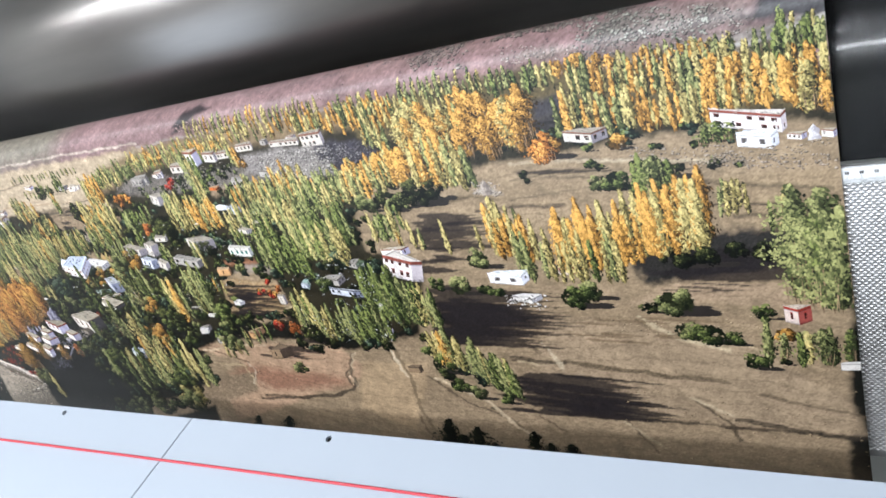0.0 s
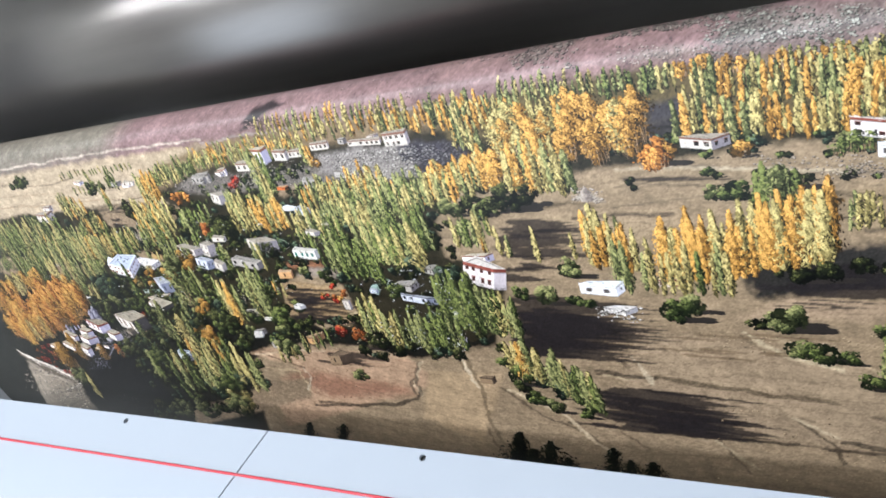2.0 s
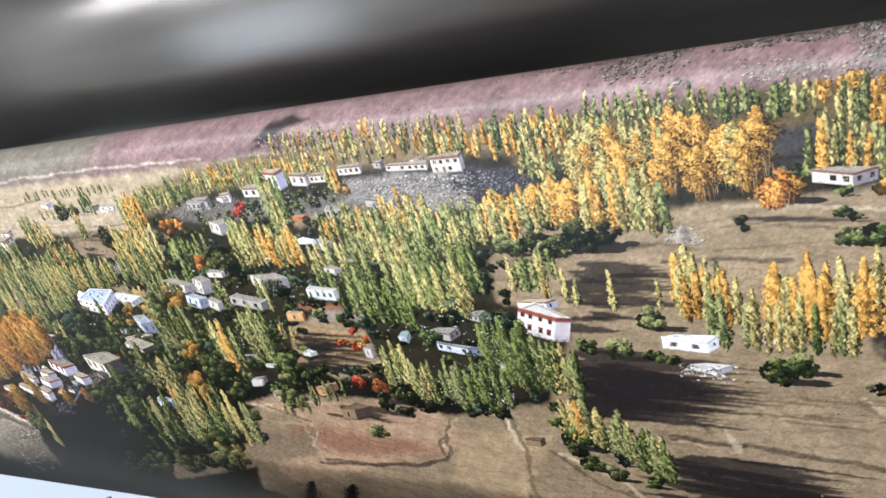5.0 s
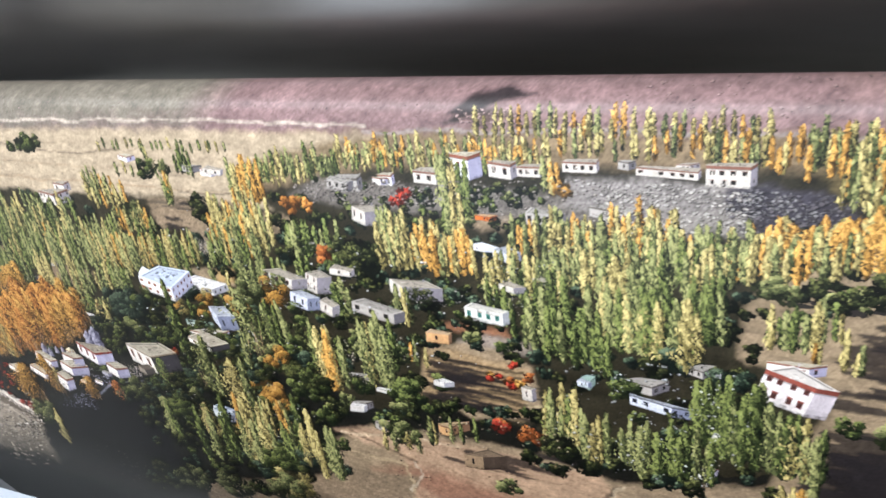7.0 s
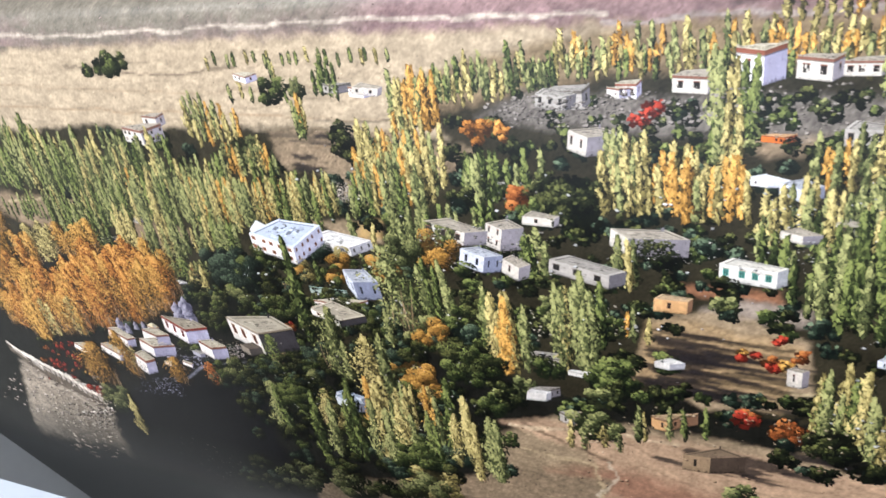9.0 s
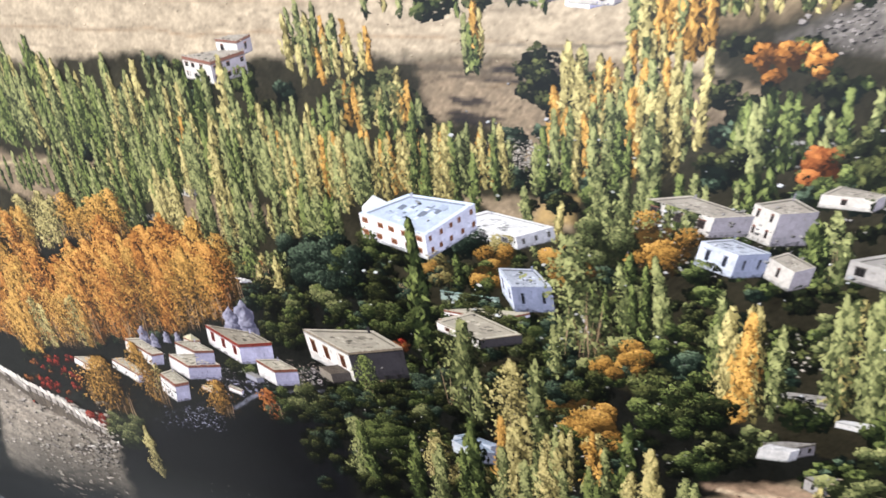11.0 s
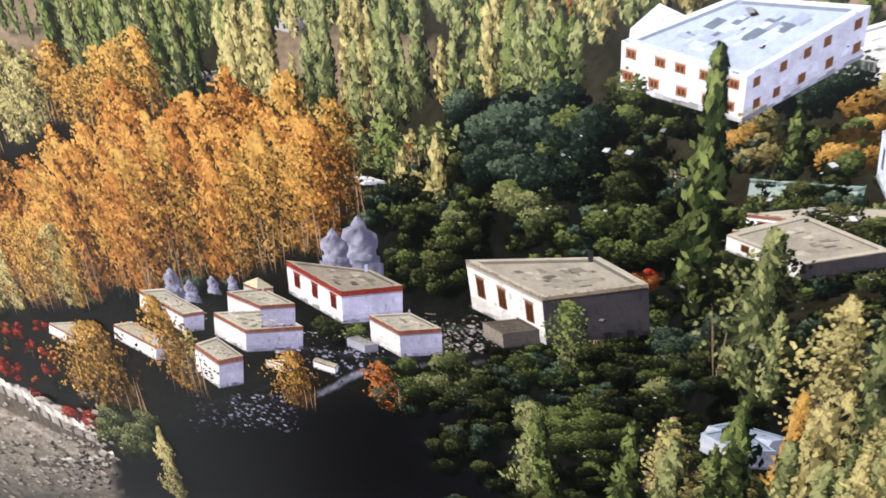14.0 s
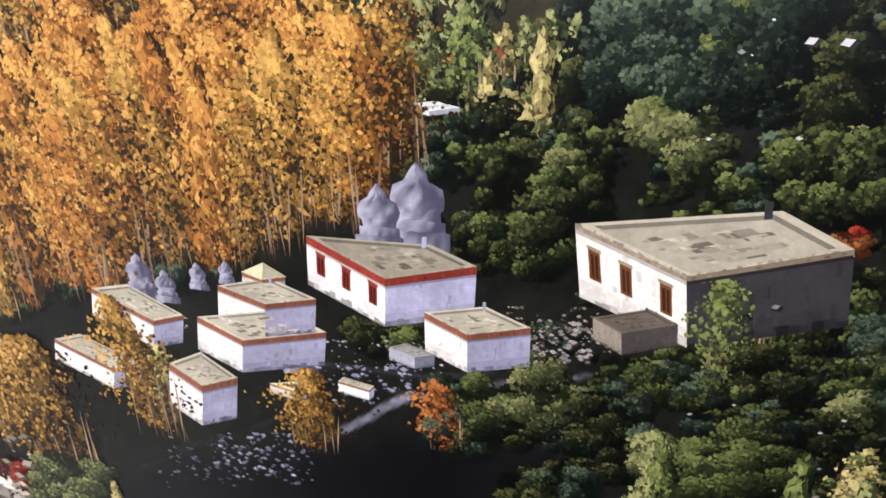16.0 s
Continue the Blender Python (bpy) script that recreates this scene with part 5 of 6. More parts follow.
rocks([(-.8449, -.0007), (-.8055, .0007), (-.8076, .0136), (-.8422, .0128)], 60, 0.003, (170, 164, 160), (60, 56, 54))
rocks([(-.9652, -.0098), (-.9281, -.0084), (-.9297, .0035), (-.9585, .0027)], 90, 0.003, (196, 186, 176), (90, 82, 78))
rocks([(-.1710, .1260), (-.0610, .1294), (-.0563, .1426), (-.1652, .1492)], 130, 0.004, (140, 130, 124), (64, 60, 60))
rocks([(-.1939, .1130), (-.1492, .1173), (-.1506, .1381), (-.1946, .1326)], 90, 0.004, (140, 132, 126), (70, 66, 66))
rocks([(-.3512, .1420), (-.2968, .1477), (-.2993, .1600), (-.3518, .1559)], 90, 0.005, (150, 134, 128), (40, 36, 38))
rocks([(-.2705, .1544), (-.2009, .1534), (-.1940, .1600), (-.2506, .1600)], 120, 0.005, (150, 138, 130), (50, 46, 46))
rocks([(-.2009, .1534), (-.1475, .1540), (-.1411, .1600), (-.1910, .1600)], 90, 0.004, (160, 148, 140), (60, 54, 54))
rocks([(-.4255, .1552), (-.3568, .1545), (-.3402, .1600), (-.4046, .1600)], 50, 0.004, (170, 146, 142), (80, 66, 66))
rocks([(-.4955, .0666), (-.4119, .0535), (-.4573, .0817), (-.4845, .0806)], 160, 0.004, (150, 146, 146), (44, 42, 46))
rocks([(-.1137, .0136), (-.0070, .0186), (-.0061, .0280), (-.1119, .0240)], 120, 0.003, (176, 160, 142), (84, 74, 64))
rocks([(-.3316, -.1208), (-.2880, -.1285), (-.2913, -.1177), (-.3252, -.1113)], 60, 0.003, (226, 222, 218), (90, 84, 80))
rocks([(-1.1967, -.2132), (-1.1556, -.2021), (-1.1591, -.1891), (-1.1910, -.1959)], 60, 0.003, (150, 148, 170), (50, 48, 58))
rocks([(-1.1224, -.1840), (-1.1017, -.1811), (-1.1027, -.1672), (-1.1245, -.1699)], 90, 0.003, (160, 150, 146), (50, 46, 50))
rocks([(-1.2687, -.2634), (-1.1999, -.2471), (-1.1977, -.2233), (-1.2585, -.2363)], 110, 0.003, (96, 94, 110), (24, 24, 30))
rocks([(-1.1055, -.1487), (-1.0773, -.1698), (-1.0805, -.1626), (-1.1008, -.1482)], 60, 0.003, (230, 220, 212), (70, 60, 54))
rocks([(-1.2641, -.3708), (-1.1728, -.3888), (-1.1544, -.3201), (-1.2361, -.3042)], 70, 0.004, (80, 76, 70), (20, 20, 18))
rocks([(-1.5306, -.3285), (-1.3662, -.3436), (-1.3140, -.2860), (-1.4495, -.2411)], 150, 0.006, (190, 176, 164), (90, 80, 74))
rampart([(-1.439, -.243), (-1.414, -.254), (-1.384, -.264), (-1.355, -.280), (-1.335, -.286)], .012, 60)
rampart([(-1.459, -.229), (-1.403, -.265), (-1.332, -.287)], .009, 20)
rampart([(-1.382, -.314), (-1.342, -.304), (-1.324, -.295)], .005, 14)
house(-.975, -.097, .006, (-.034, -.000), (.002, .001), 'green', 1)
house(-.969, -.117, .007, (-.043, -.001), (.009, .006), 'white', 1)
house(-.920, -.108, .006, (-.009, .002), (.006, .007), 'ruin', 1)
house(-1.033, -.101, .007, (-.003, .004), (.003, .002), 'adobe', 1)
house(-1.221, -.070, .004, (-.013, -.000), (.009, .003), 'dim', 1)
house(-1.178, -.047, .004, (-.007, .001), (.006, .002), 'dim', 1)
house(-.923, .070, .007, (-.011, .001), (.009, .002), 'white', 1)
house(-.943, .073, .006, (-.011, .001), (.012, .002), 'dim', 1)
house(-1.019, .080, .005, (-.010, .003), (.011, .003), 'white', 1)
house(-.788, .063, .009, (-.014, .002), (.010, .003), 'dim', 1)
house(-.751, .071, .006, (-.007, .001), (.007, .001), 'white', 1)
house(-.661, .046, .004, (-.012, .001), (.006, .002), 'orange', 1)
house(-.800, -.135, .008, (-.024, .001), (.005, .006), 'dim', 1)
house(-.779, -.141, .004, (-.015, .001), (.003, .003), 'slab', 1)
house(-.722, -.178, .011, (-.010, .001), (.010, .008), 'adobe', 1)
house(-.810, -.166, .008, (-.016, -.001), (.009, .005), 'dim', 1)
house(-.975, -.113, .008, (-.033, .001), (.020, .008), 'white', 1)
house(-.794, -.190, .009, (-.009, .004), (.007, .007), 'dim', 1)
house(-.479, .083, .015, (-.027, -.000), (.004, .003), 'fort', 2)
house(-.511, .087, .006, (-.040, .002), (.002, .003), 'fort', 1)
house(-.516, .094, .004, (-.009, .000), (.006, .002), 'fort', 1)
house(-.578, .089, .008, (-.024, .000), (.002, .003), 'fort', 1)
house(-.641, .081, .012, (-.017, .002), (.005, .003), 'fort', 1)
house(-.619, .084, .008, (-.017, .000), (.005, .003), 'fort', 1)
house(-.674, .079, .019, (-.014, .002), (.011, .004), 'white', 1)
house(-.702, .074, .010, (-.019, .001), (.006, .005), 'fort', 1)
house(-.741, .071, .009, (-.012, .000), (.003, .003), 'white', 1)
house(-.773, .064, .012, (-.023, -.000), (.005, .004), 'dim', 1)
house(-.556, .052, .008, (-.028, .004), (.010, .005), 'dim', 1)
house(-.556, .092, .006, (-.007, .001), (.005, .002), 'dim', 1)
house(-.434, -.058, .009, (-.027, .001), (.011, .004), 'white', 1)
house(-.526, -.112, .010, (-.032, .006), (.016, -.000), 'blue', 1)
house(-.541, -.095, .009, (-.024, .003), (.013, .008), 'dim', 1)
house(-.490, -.136, .007, (-.015, .005), (.008, .008), 'slab', 1)
house(-.497, -.170, .007, (-.015, .001), (.007, .008), 'white', 1)
house(-.590, -.099, .008, (-.007, .004), (.005, .007), 'green', 1)
house(-.504, -.072, .007, (-.010, .003), (.009, .007), 'dim', 1)
house(-.720, -.175, .010, (-.014, .000), (.018, .009), 'adobe', 1)
house(-.039, .037, .015, (-.051, .012), (.004, .004), 'manor', 2)
house(-.048, .024, .012, (-.025, .005), (.006, .004), 'bright', 1)
house(-.026, .029, .005, (-.010, .002), (.004, .002), 'white', 1)
house(-.004, .028, .006, (-.008, .002), (.003, .002), 'white', 1)
house(-.191, .047, .010, (-.025, .005), (.015, .004), 'fort', 1)
house(-.301, -.100, .012, (-.037, .004), (.009, .007), 'bright', 1)
house(-.247, -.089, .008, (-.013, .001), (.012, .003), 'red', 1)
house(-.297, -.123, .006, (-.021, .005), (.013, .006), 'slab', 1)
house(-.046, -.149, .017, (-.011, .004), (.011, .005), 'red', 1)
house(-.001, -.198, .008, (-.016, -.001), (.002, .002), 'slab', 1)
house(-.476, -.225, .009, (-.016, .001), (.006, .005), 'mud', 1)
dwelling((-1.0953, -.1772), (-.0006, .0073), (-.0086, .0044), (.0156, .0051), (.0073, .0092), 'ruin', 0)
dwelling((-1.0771, -.1717), (-.0026, .0225), (-.0317, .0134), (.0409, .0123), (.0218, .0217), 'old', 3)
dwelling((-1.1694, -.1763), (.0009, .0169), (-.0251, .0126), (.0290, .0073), (.0152, .0131), 'temple', 3)
dwelling((-1.2227, -.2016), (.0018, .0130), (-.0159, .0075), (.0311, .0073), (.0158, .0141), 'white', 0)
dwelling((-1.2121, -.1856), (.0016, .0125), (-.0165, .0052), (.0183, .0040), (.0028, .0100), 'white', 0, 1, 1.6e-4)
dwelling((-1.2115, -.1713), (.0010, .0075), (-.0068, .0018), (.0083, .0017), (.0010, .0046), 'cap', 0, 1, 2.6e-4)
dwelling((-1.1426, -.1901), (.0001, .0138), (-.0137, .0065), (.0198, .0050), (.0057, .0108), 'white', 0)
dwelling((-1.2565, -.1960), (.0022, .0110), (-.0223, .0106), (.0123, .0038), (-.0075, .0138), 'white', 0)
dwelling((-1.2772, -.2168), (.0020, .0089), (-.0226, .0100), (.0125, .0037), (-.0109, .0137), 'white', 0)
dwelling((-1.2424, -.2277), (.0029, .0177), (-.0119, .0080), (.0146, .0056), (.0016, .0146), 'white', 0)
dwelling((-1.1766, -.2067), (.0003, .0042), (-.0110, .0021), (.0019, .0021), (-.0088, .0042), 'white', 0)
dwelling((-1.2039, -.2107), (.0004, .0037), (-.0093, .0019), (.0096, .0015), (.0015, .0045), 'cap', 0)
dwelling((-1.3261, -.2177), (.0021, .0068), (-.0158, .0069), (.0136, .0032), (.0006, .0103), 'white', 0)
dwelling((-1.0147, -.0704), (-.0007, .0153), (-.0407, .0101), (.0315, .0234), (-.0073, .0254), 'hall', 5, 2)
dwelling((-1.0423, -.0467), (-.0000, .0037), (-.0114, .0020), (.0077, .0059), (-.0029, .0104), 'bright', 1, 1, 1.6e-4)
dwelling((-.9606, -.0571), (-.0009, .0075), (-.0375, .0061), (.0209, .0086), (-.0158, .0142), 'slab', 3)
dwelling((-.9638, -.0974), (-.0017, .0160), (-.0069, .0113), (.0234, .0035), (.0141, .0134), 'blue', 2)
dwelling((-.9866, -.1279), (-.0005, .0064), (-.0266, .0088), (.0268, .0090), (-.0029, .0194), 'old', 2)
dwelling((-.9955, -.2214), (-.0006, .0098), (-.0150, .0061), (.0148, .0028), (-.0008, .0130), 'blueroof', 1)
house(-1.139, .028, .013, (-.019, .003), (.025, .007), 'fort', 2)
house(-1.118, .044, .009, (-.014, .001), (.010, .004), 'fort', 1)
dwelling((-.9125, .0714), (.0016, .0054), (-.0197, .0013), (.0037, .0016), (-.0129, .0045), 'fort', 2, 1, -0.6e-4)
dwelling((-.7724, .0340), (.0016, .0126), (-.0117, .0047), (.0210, .0030), (.0085, .0069), 'fort', 2, 1, -0.6e-4)
dwelling((-.6590, -.0477), (.0001, .0118), (-.0332, .0027), (.0058, .0033), (-.0259, .0074), 'greenwin', 4, 1, -0.6e-4)
dwelling((-.7487, -.0335), (.0012, .0124), (-.0111, .0064), (.0380, .0025), (.0236, .0081), 'fort', 1, 1, -0.6e-4)
dwelling((-.8365, -.0393), (.0032, .0172), (-.0114, .0041), (.0159, .0027), (.0047, .0085), 'fort', 2, 2, -0.6e-4)
dwelling((-.8641, -.0382), (.0023, .0108), (-.0319, .0070), (.0177, .0029), (-.0118, .0108), 'fort', 3, 1, -0.6e-4)
dwelling((-.8518, -.0591), (.0026, .0131), (-.0177, .0056), (.0144, .0029), (-.0039, .0085), 'blue', 2, 1, -0.6e-4)
dwelling((-.8256, -.0628), (.0019, .0109), (-.0116, .0064), (.0087, .0040), (-.0041, .0103), 'fort', 1, 1, -0.6e-4)
dwelling((-.7616, -.0611), (.0011, .0104), (-.0409, .0086), (.0114, .0046), (-.0275, .0132), 'dim', 3, 1, -0.6e-4)
dwelling((-.7965, -.0175), (.0009, .0063), (-.0221, .0004), (.0037, .0024), (-.0153, .0051), 'fort', 1, 1, -0.6e-4)
dwelling((-.7109, -.0740), (.0006, .0098), (-.0214, -.0002), (.0032, .0030), (-.0163, .0040), 'adobe', 1, 1, -0.6e-4)
dwelling((-.6682, .0192), (.0001, .0045), (-.0122, .0013), (.0119, .0009), (-.0016, .0041), 'bright', 1, 1, -0.6e-4)
dwelling((-.6505, .0114), (-.0000, .0075), (-.0112, .0038), (.0119, .0032), (.0006, .0070), 'blue', 1, 1, -0.6e-4)
dwelling((-.6061, .0461), (-.0005, .0096), (-.0259, -.0000), (.0047, .0016), (-.0210, .0049), 'dim', 4, 1, -0.6e-4)
dwelling((-.6472, -.0159), (-.0000, .0055), (-.0121, .0026), (.0103, .0017), (-.0026, .0057), 'fort', 1, 1, -0.6e-4)
dwelling((-.7837, .0637), (.0013, .0087), (-.0191, .0020), (.0063, .0017), (-.0139, .0052), 'dim', 3, 1, -0.6e-4)
dwelling((-.6396, -.1208), (-.0001, .0129), (-.0089, .0011), (.0038, .0024), (-.0050, .0040), 'fort', 1, 1, -0.6e-4)
dwelling((-.6931, -.2099), (.0005, .0151), (-.0190, -.0012), (.0233, .0073), (.0065, .0115), 'mud', 1, 1, -0.6e-4)
dwelling((-.7217, -.1218), (.0003, .0051), (-.0101, .0011), (.0102, .0030), (.0004, .0056), 'slab', 0, 1, -0.6e-4)
dwelling((-.5912, -.0968), (-.0003, .0053), (-.0087, .0006), (.0034, .0013), (-.0050, .0037), 'blue', 1, 1, -0.6e-4)
dwelling((-.6218, -.0080), (-.0002, .0057), (-.0094, .0022), (.0097, .0015), (-.0032, .0048), 'fort', 1, 1, -0.6e-4)
dwelling((-.8131, -.1693), (.0011, .0077), (-.0157, -.0015), (.0042, .0030), (-.0112, .0028), 'slab', 0, 1, -0.6e-4)
dwelling((-.9861, -.2129), (.0026, .0092), (-.0254, .0023), (.0068, .0025), (-.0166, .0065), 'blueroof', 0, 1, -0.6e-4)
dwelling((-.4344, -.0908), (.0068, .0257), (-.0337, .0108), (.0142, -.0004), (-.0166, .0168), 'manor', 4, 2)
dwelling((-1.1601, -.1915), (.0002, .0044), (-.0085, .0028), (.0067, .0020), (-.0027, .0050), 'shade', 0)
dwelling((-1.0850, -.1728), (-.0007, .0067), (-.0058, .0022), (.0046, .0015), (-.0012, .0042), 'ruin', 0)
dwelling((-1.1532, -.1069), (.0000, .0014), (-.0081, .0015), (.0088, .0014), (.0017, .0029), 'slab', 0)
stupa(-1.1574, -.1482, .0274, 'shade')
stupa(-1.1695, -.1493, .0213, 'shade')
stupa(-1.2562, -.1760, .0170, 'shade')
stupa(-1.2468, -.1771, .0129, 'shade')
stupa(-1.2341, -.1706, .0103, 'shade')
stupa(-1.2234, -.1673, .0086, 'shade')
stupa(-1.2006, -.1996, .0184, 'shade')
stupa(-.925, -.106, .016, 'white')
stupa(-.017, .028, .013, 'white')
stupa(-.308, .007, .016, 'rock')
grove(-.788, .087, -.619, .095, .003, 44, .015, 'y', 0.12)
grove(-.789, .082, -.617, .086, .003, 30, .014, 'gy', 0.12)
grove(-.874, .066, -.789, .079, .005, 34, .024, 'gy', 0.12)
grove(-.903, .049, -.873, .049, .004, 12, .040, 'y', 0.12)
grove(-1.087, .039, -1.048, .039, .004, 9, .034, 'y', 0.12)
grove(-.985, .043, -.974, .043, .001, 3, .030, 'y', 0.12)
grove(-.962, .072, -.943, .070, .002, 5, .024, 'g', 0.12)
grove(-1.038, .068, -.972, .069, .003, 7, .013, 'gy', 0.12)
grove(-1.051, .093, -.894, .096, .002, 20, .008, 'gy', 0.12)
grove(-.997, .083, -.992, .083, .001, 2, .016, 'gy', 0.12)
grove(-.785, .090, -.508, .104, .005, 50, .020, 'y', 0.12)
grove(-.893, .052, -.869, .051, .003, 5, .037, 'y', 0.12)
grove(-.700, .049, -.676, .048, .003, 6, .047, 'gy', 0.12)
grove(-.618, .072, -.603, .071, .002, 4, .026, 'y', 0.12)
grove(-.507, .094, -.403, .102, .005, 30, .022, 'y', 0.12)
grove(-.427, .075, -.399, .068, .006, 12, .029, 'y', 0.12)
grove(-.448, .096, -.364, .092, .008, 22, .033, 'y', 0.12)
grove(-.369, .112, -.210, .100, .005, 34, .025, 'gy', 0.12)
grove(-.434, .100, -.312, .080, .008, 26, .030, 'y', 0.12)
grove(-.387, .056, -.248, .046, .010, 22, .048, 'yo', 0.24)
grove(-.313, .077, -.244, .069, .006, 12, .036, 'yo', 0.26)
grove(-.386, .019, -.317, .014, .005, 16, .058, 'y', 0.12)
grove(-.424, .035, -.390, .026, .005, 8, .042, 'yo', 0.2)
grove(-.251, .032, -.231, .033, .002, 4, .029, 'o', 0.3)
grove(-.217, .061, -.067, .053, .007, 40, .037, 'y', 0.12)
grove(-.199, .089, -.066, .084, .006, 36, .031, 'y', 0.12)
grove(-.217, .111, -.065, .101, .004, 36, .018, 'yo', 0.2)
grove(-.101, .033, -.071, .035, .003, 6, .019, 'g', 0.3)
grove(-.086, .071, -.002, .049, .006, 22, .038, 'yo', 0.18)
grove(-.033, .101, -.002, .095, .003, 10, .031, 'gy', 0.12)
grove(-.115, .058, -.089, .055, .005, 8, .033, 'gy', 0.12)
grove(-.647, .019, -.521, .035, .006, 34, .032, 'y', 0.12)
grove(-.622, -.013, -.473, .014, .010, 48, .039, 'gy', 0.12)
grove(-.521, -.001, -.397, .031, .007, 40, .033, 'y', 0.12)
grove(-.473, .027, -.405, .042, .004, 18, .024, 'yo', 0.2)
grove(-.569, -.062, -.489, -.034, .008, 24, .055, 'g', 0.12)
grove(-.640, -.063, -.571, -.073, .016, 18, .058, 'g', 0.12)
grove(-.632, -.149, -.574, -.184, .009, 14, .057, 'gy', 0.12)
grove(-.565, -.179, -.493, -.177, .007, 12, .058, 'g', 0.12)
grove(-.507, -.137, -.461, -.148, .008, 11, .080, 'g', 0.12)
grove(-.457, -.147, -.417, -.159, .007, 9, .063, 'gy', 0.12)
grove(-.463, -.036, -.414, -.028, .003, 9, .031, 'gy', 0.12)
grove(-.407, -.053, -.400, -.051, .001, 2, .027, 'y', 0.12)
grove(-.433, -.049, -.428, -.048, .001, 2, .023, 'y', 0.12)
grove(-.320, -.055, -.283, -.056, .003, 8, .053, 'y', 0.12)
grove(-.297, -.095, -.188, -.102, .003, 12, .057, 'gy', 0.12)
grove(-.444, -.214, -.403, -.222, .003, 7, .056, 'y', 0.16)
grove(-.399, -.229, -.344, -.261, .004, 11, .066, 'gy', 0.16)
grove(-.373, -.060, -.365, -.061, .001, 1, .043, 'y', 0.12)
grove(-.413, -.049, -.407, -.049, .001, 1, .034, 'y', 0.12)
grove(-.334, -.056, -.329, -.056, .001, 1, .030, 'y', 0.12)
grove(-.462, -.037, -.429, -.038, .003, 5, .037, 'gy', 0.12)
grove(-.097, -.033, -.070, -.030, .004, 5, .036, 'y', 0.12)
grove(-.163, -.008, -.129, -.010, .004, 7, .042, 'g', 0.2)
grove(-.060, -.051, -.043, -.054, .002, 2, .037, 'gy', 0.12)
grove(-.092, -.026, -.083, -.027, .002, 2, .032, 'y', 0.12)
grove(-.077, -.192, -.003, -.195, .004, 7, .045, 'gy', 0.2)
grove(-1.351, -.018, -1.112, -.010, .008, 36, .046, 'gy', 0.12)
grove(-1.294, -.060, -.967, -.029, .010, 54, .048, 'gy', 0.12)
grove(-1.291, -.084, -1.140, -.086, .008, 16, .051, 'gy', 0.12)
grove(-.943, -.013, -.887, -.014, .005, 12, .046, 'y', 0.12)
grove(-.859, -.001, -.802, .003, .003, 9, .035, 'g', 0.12)
grove(-.765, -.004, -.674, -.005, .005, 24, .041, 'y', 0.12)
grove(-.700, .028, -.682, .029, .002, 6, .037, 'gy', 0.12)
grove(-.670, -.016, -.606, -.015, .007, 18, .039, 'gy', 0.12)
grove(-.673, -.034, -.636, -.065, .008, 8, .035, 'gy', 0.12)
grove(-.964, -.282, -.852, -.260, .011, 12, .072, 'gy', 0.12)
grove(-.922, -.108, -.882, -.105, .004, 6, .046, 'gy', 0.12)
grove(-.858, -.135, -.822, -.144, .005, 7, .062, 'gy', 0.12)
grove(-.800, -.135, -.770, -.134, .004, 6, .073, 'gy', 0.12)
grove(-.756, -.061, -.741, -.063, .003, 3, .038, 'y', 0.12)
grove(-.819, -.059, -.803, -.057, .002, 4, .036, 'g', 0.2)
grove(-.987, -.247, -.900, -.231, .007, 7, .065, 'y', 0.12)
grove(-.753, -.101, -.734, -.103, .002, 3, .028, 'y', 0.12)
grove(-.755, -.195, -.691, -.178, .002, 5, .032, 'gy', 0.12)
grove(-.761, .014, -.736, .011, .002, 6, .037, 'y', 0.12)
grove(-1.352, -.056, -1.286, -.053, .004, 10, .027, 'g', 0.12)
grove(-1.286, -.070, -1.239, -.071, .003, 11, .039, 'gy', 0.12)
grove(-1.234, -.056, -1.190, -.053, .003, 9, .045, 'gy', 0.12)
grove(-1.211, -.081, -1.189, -.079, .002, 4, .045, 'gy', 0.12)
grove(-1.188, -.034, -1.063, -.027, .003, 28, .035, 'y', 0.12)
grove(-1.171, -.081, -1.127, -.078, .002, 9, .051, 'gy', 0.1)
grove(-1.122, -.070, -1.069, -.064, .002, 14, .033, 'gy', 0.16)
grove(-1.109, -.042, -1.053, -.036, .002, 18, .038, 'y', 0.12)
grove(-1.054, -.034, -.962, -.020, .002, 40, .034, 'y', 0.12)
grove(-1.242, -.028, -1.056, -.005, .002, 44, .028, 'gy', 0.12)
grove(-1.398, -.203, -1.365, -.197, .003, 4, .043, 'g', 0.12)
grove(-1.118, -.116, -1.169, -.102, .002, 5, .027, 'gy', 0.2)
grove(-1.368, -.107, -1.242, -.091, .007, 16, .039, 'yo', 0.28)
grove(-1.410, -.159, -1.223, -.126, .011, 26, .046, 'o', 0.26)
grove(-1.424, -.199, -1.170, -.135, .009, 40, .058, 'o', 0.22)
grove(-1.231, -.135, -1.160, -.126, .004, 10, .054, 'o', 0.26)
grove(-.951, -.063, -.951, -.063, 0, 1, .043, 'gy', 0.11, -.005)
grove(-1.069, -.176, -1.069, -.176, 0, 1, .033, 'd', 0.2, -.001)
grove(-1.064, -.169, -1.064, -.169, 0, 1, .022, 'd', 0.2, -.000)
grove(-1.002, -.183, -1.002, -.183, 0, 1, .072, 'gy', 0.2, .006)
grove(-.989, -.193, -.989, -.193, 0, 1, .050, 'gy', 0.13, -.001)
grove(-.971, -.196, -.971, -.196, 0, 1, .064, 'y', 0.16, .003)
grove(-.947, -.173, -.947, -.173, 0, 1, .044, 'gy', 0.15, -.006)
grove(-.936, -.130, -.936, -.130, 0, 1, .034, 'gy', 0.15, -.002)
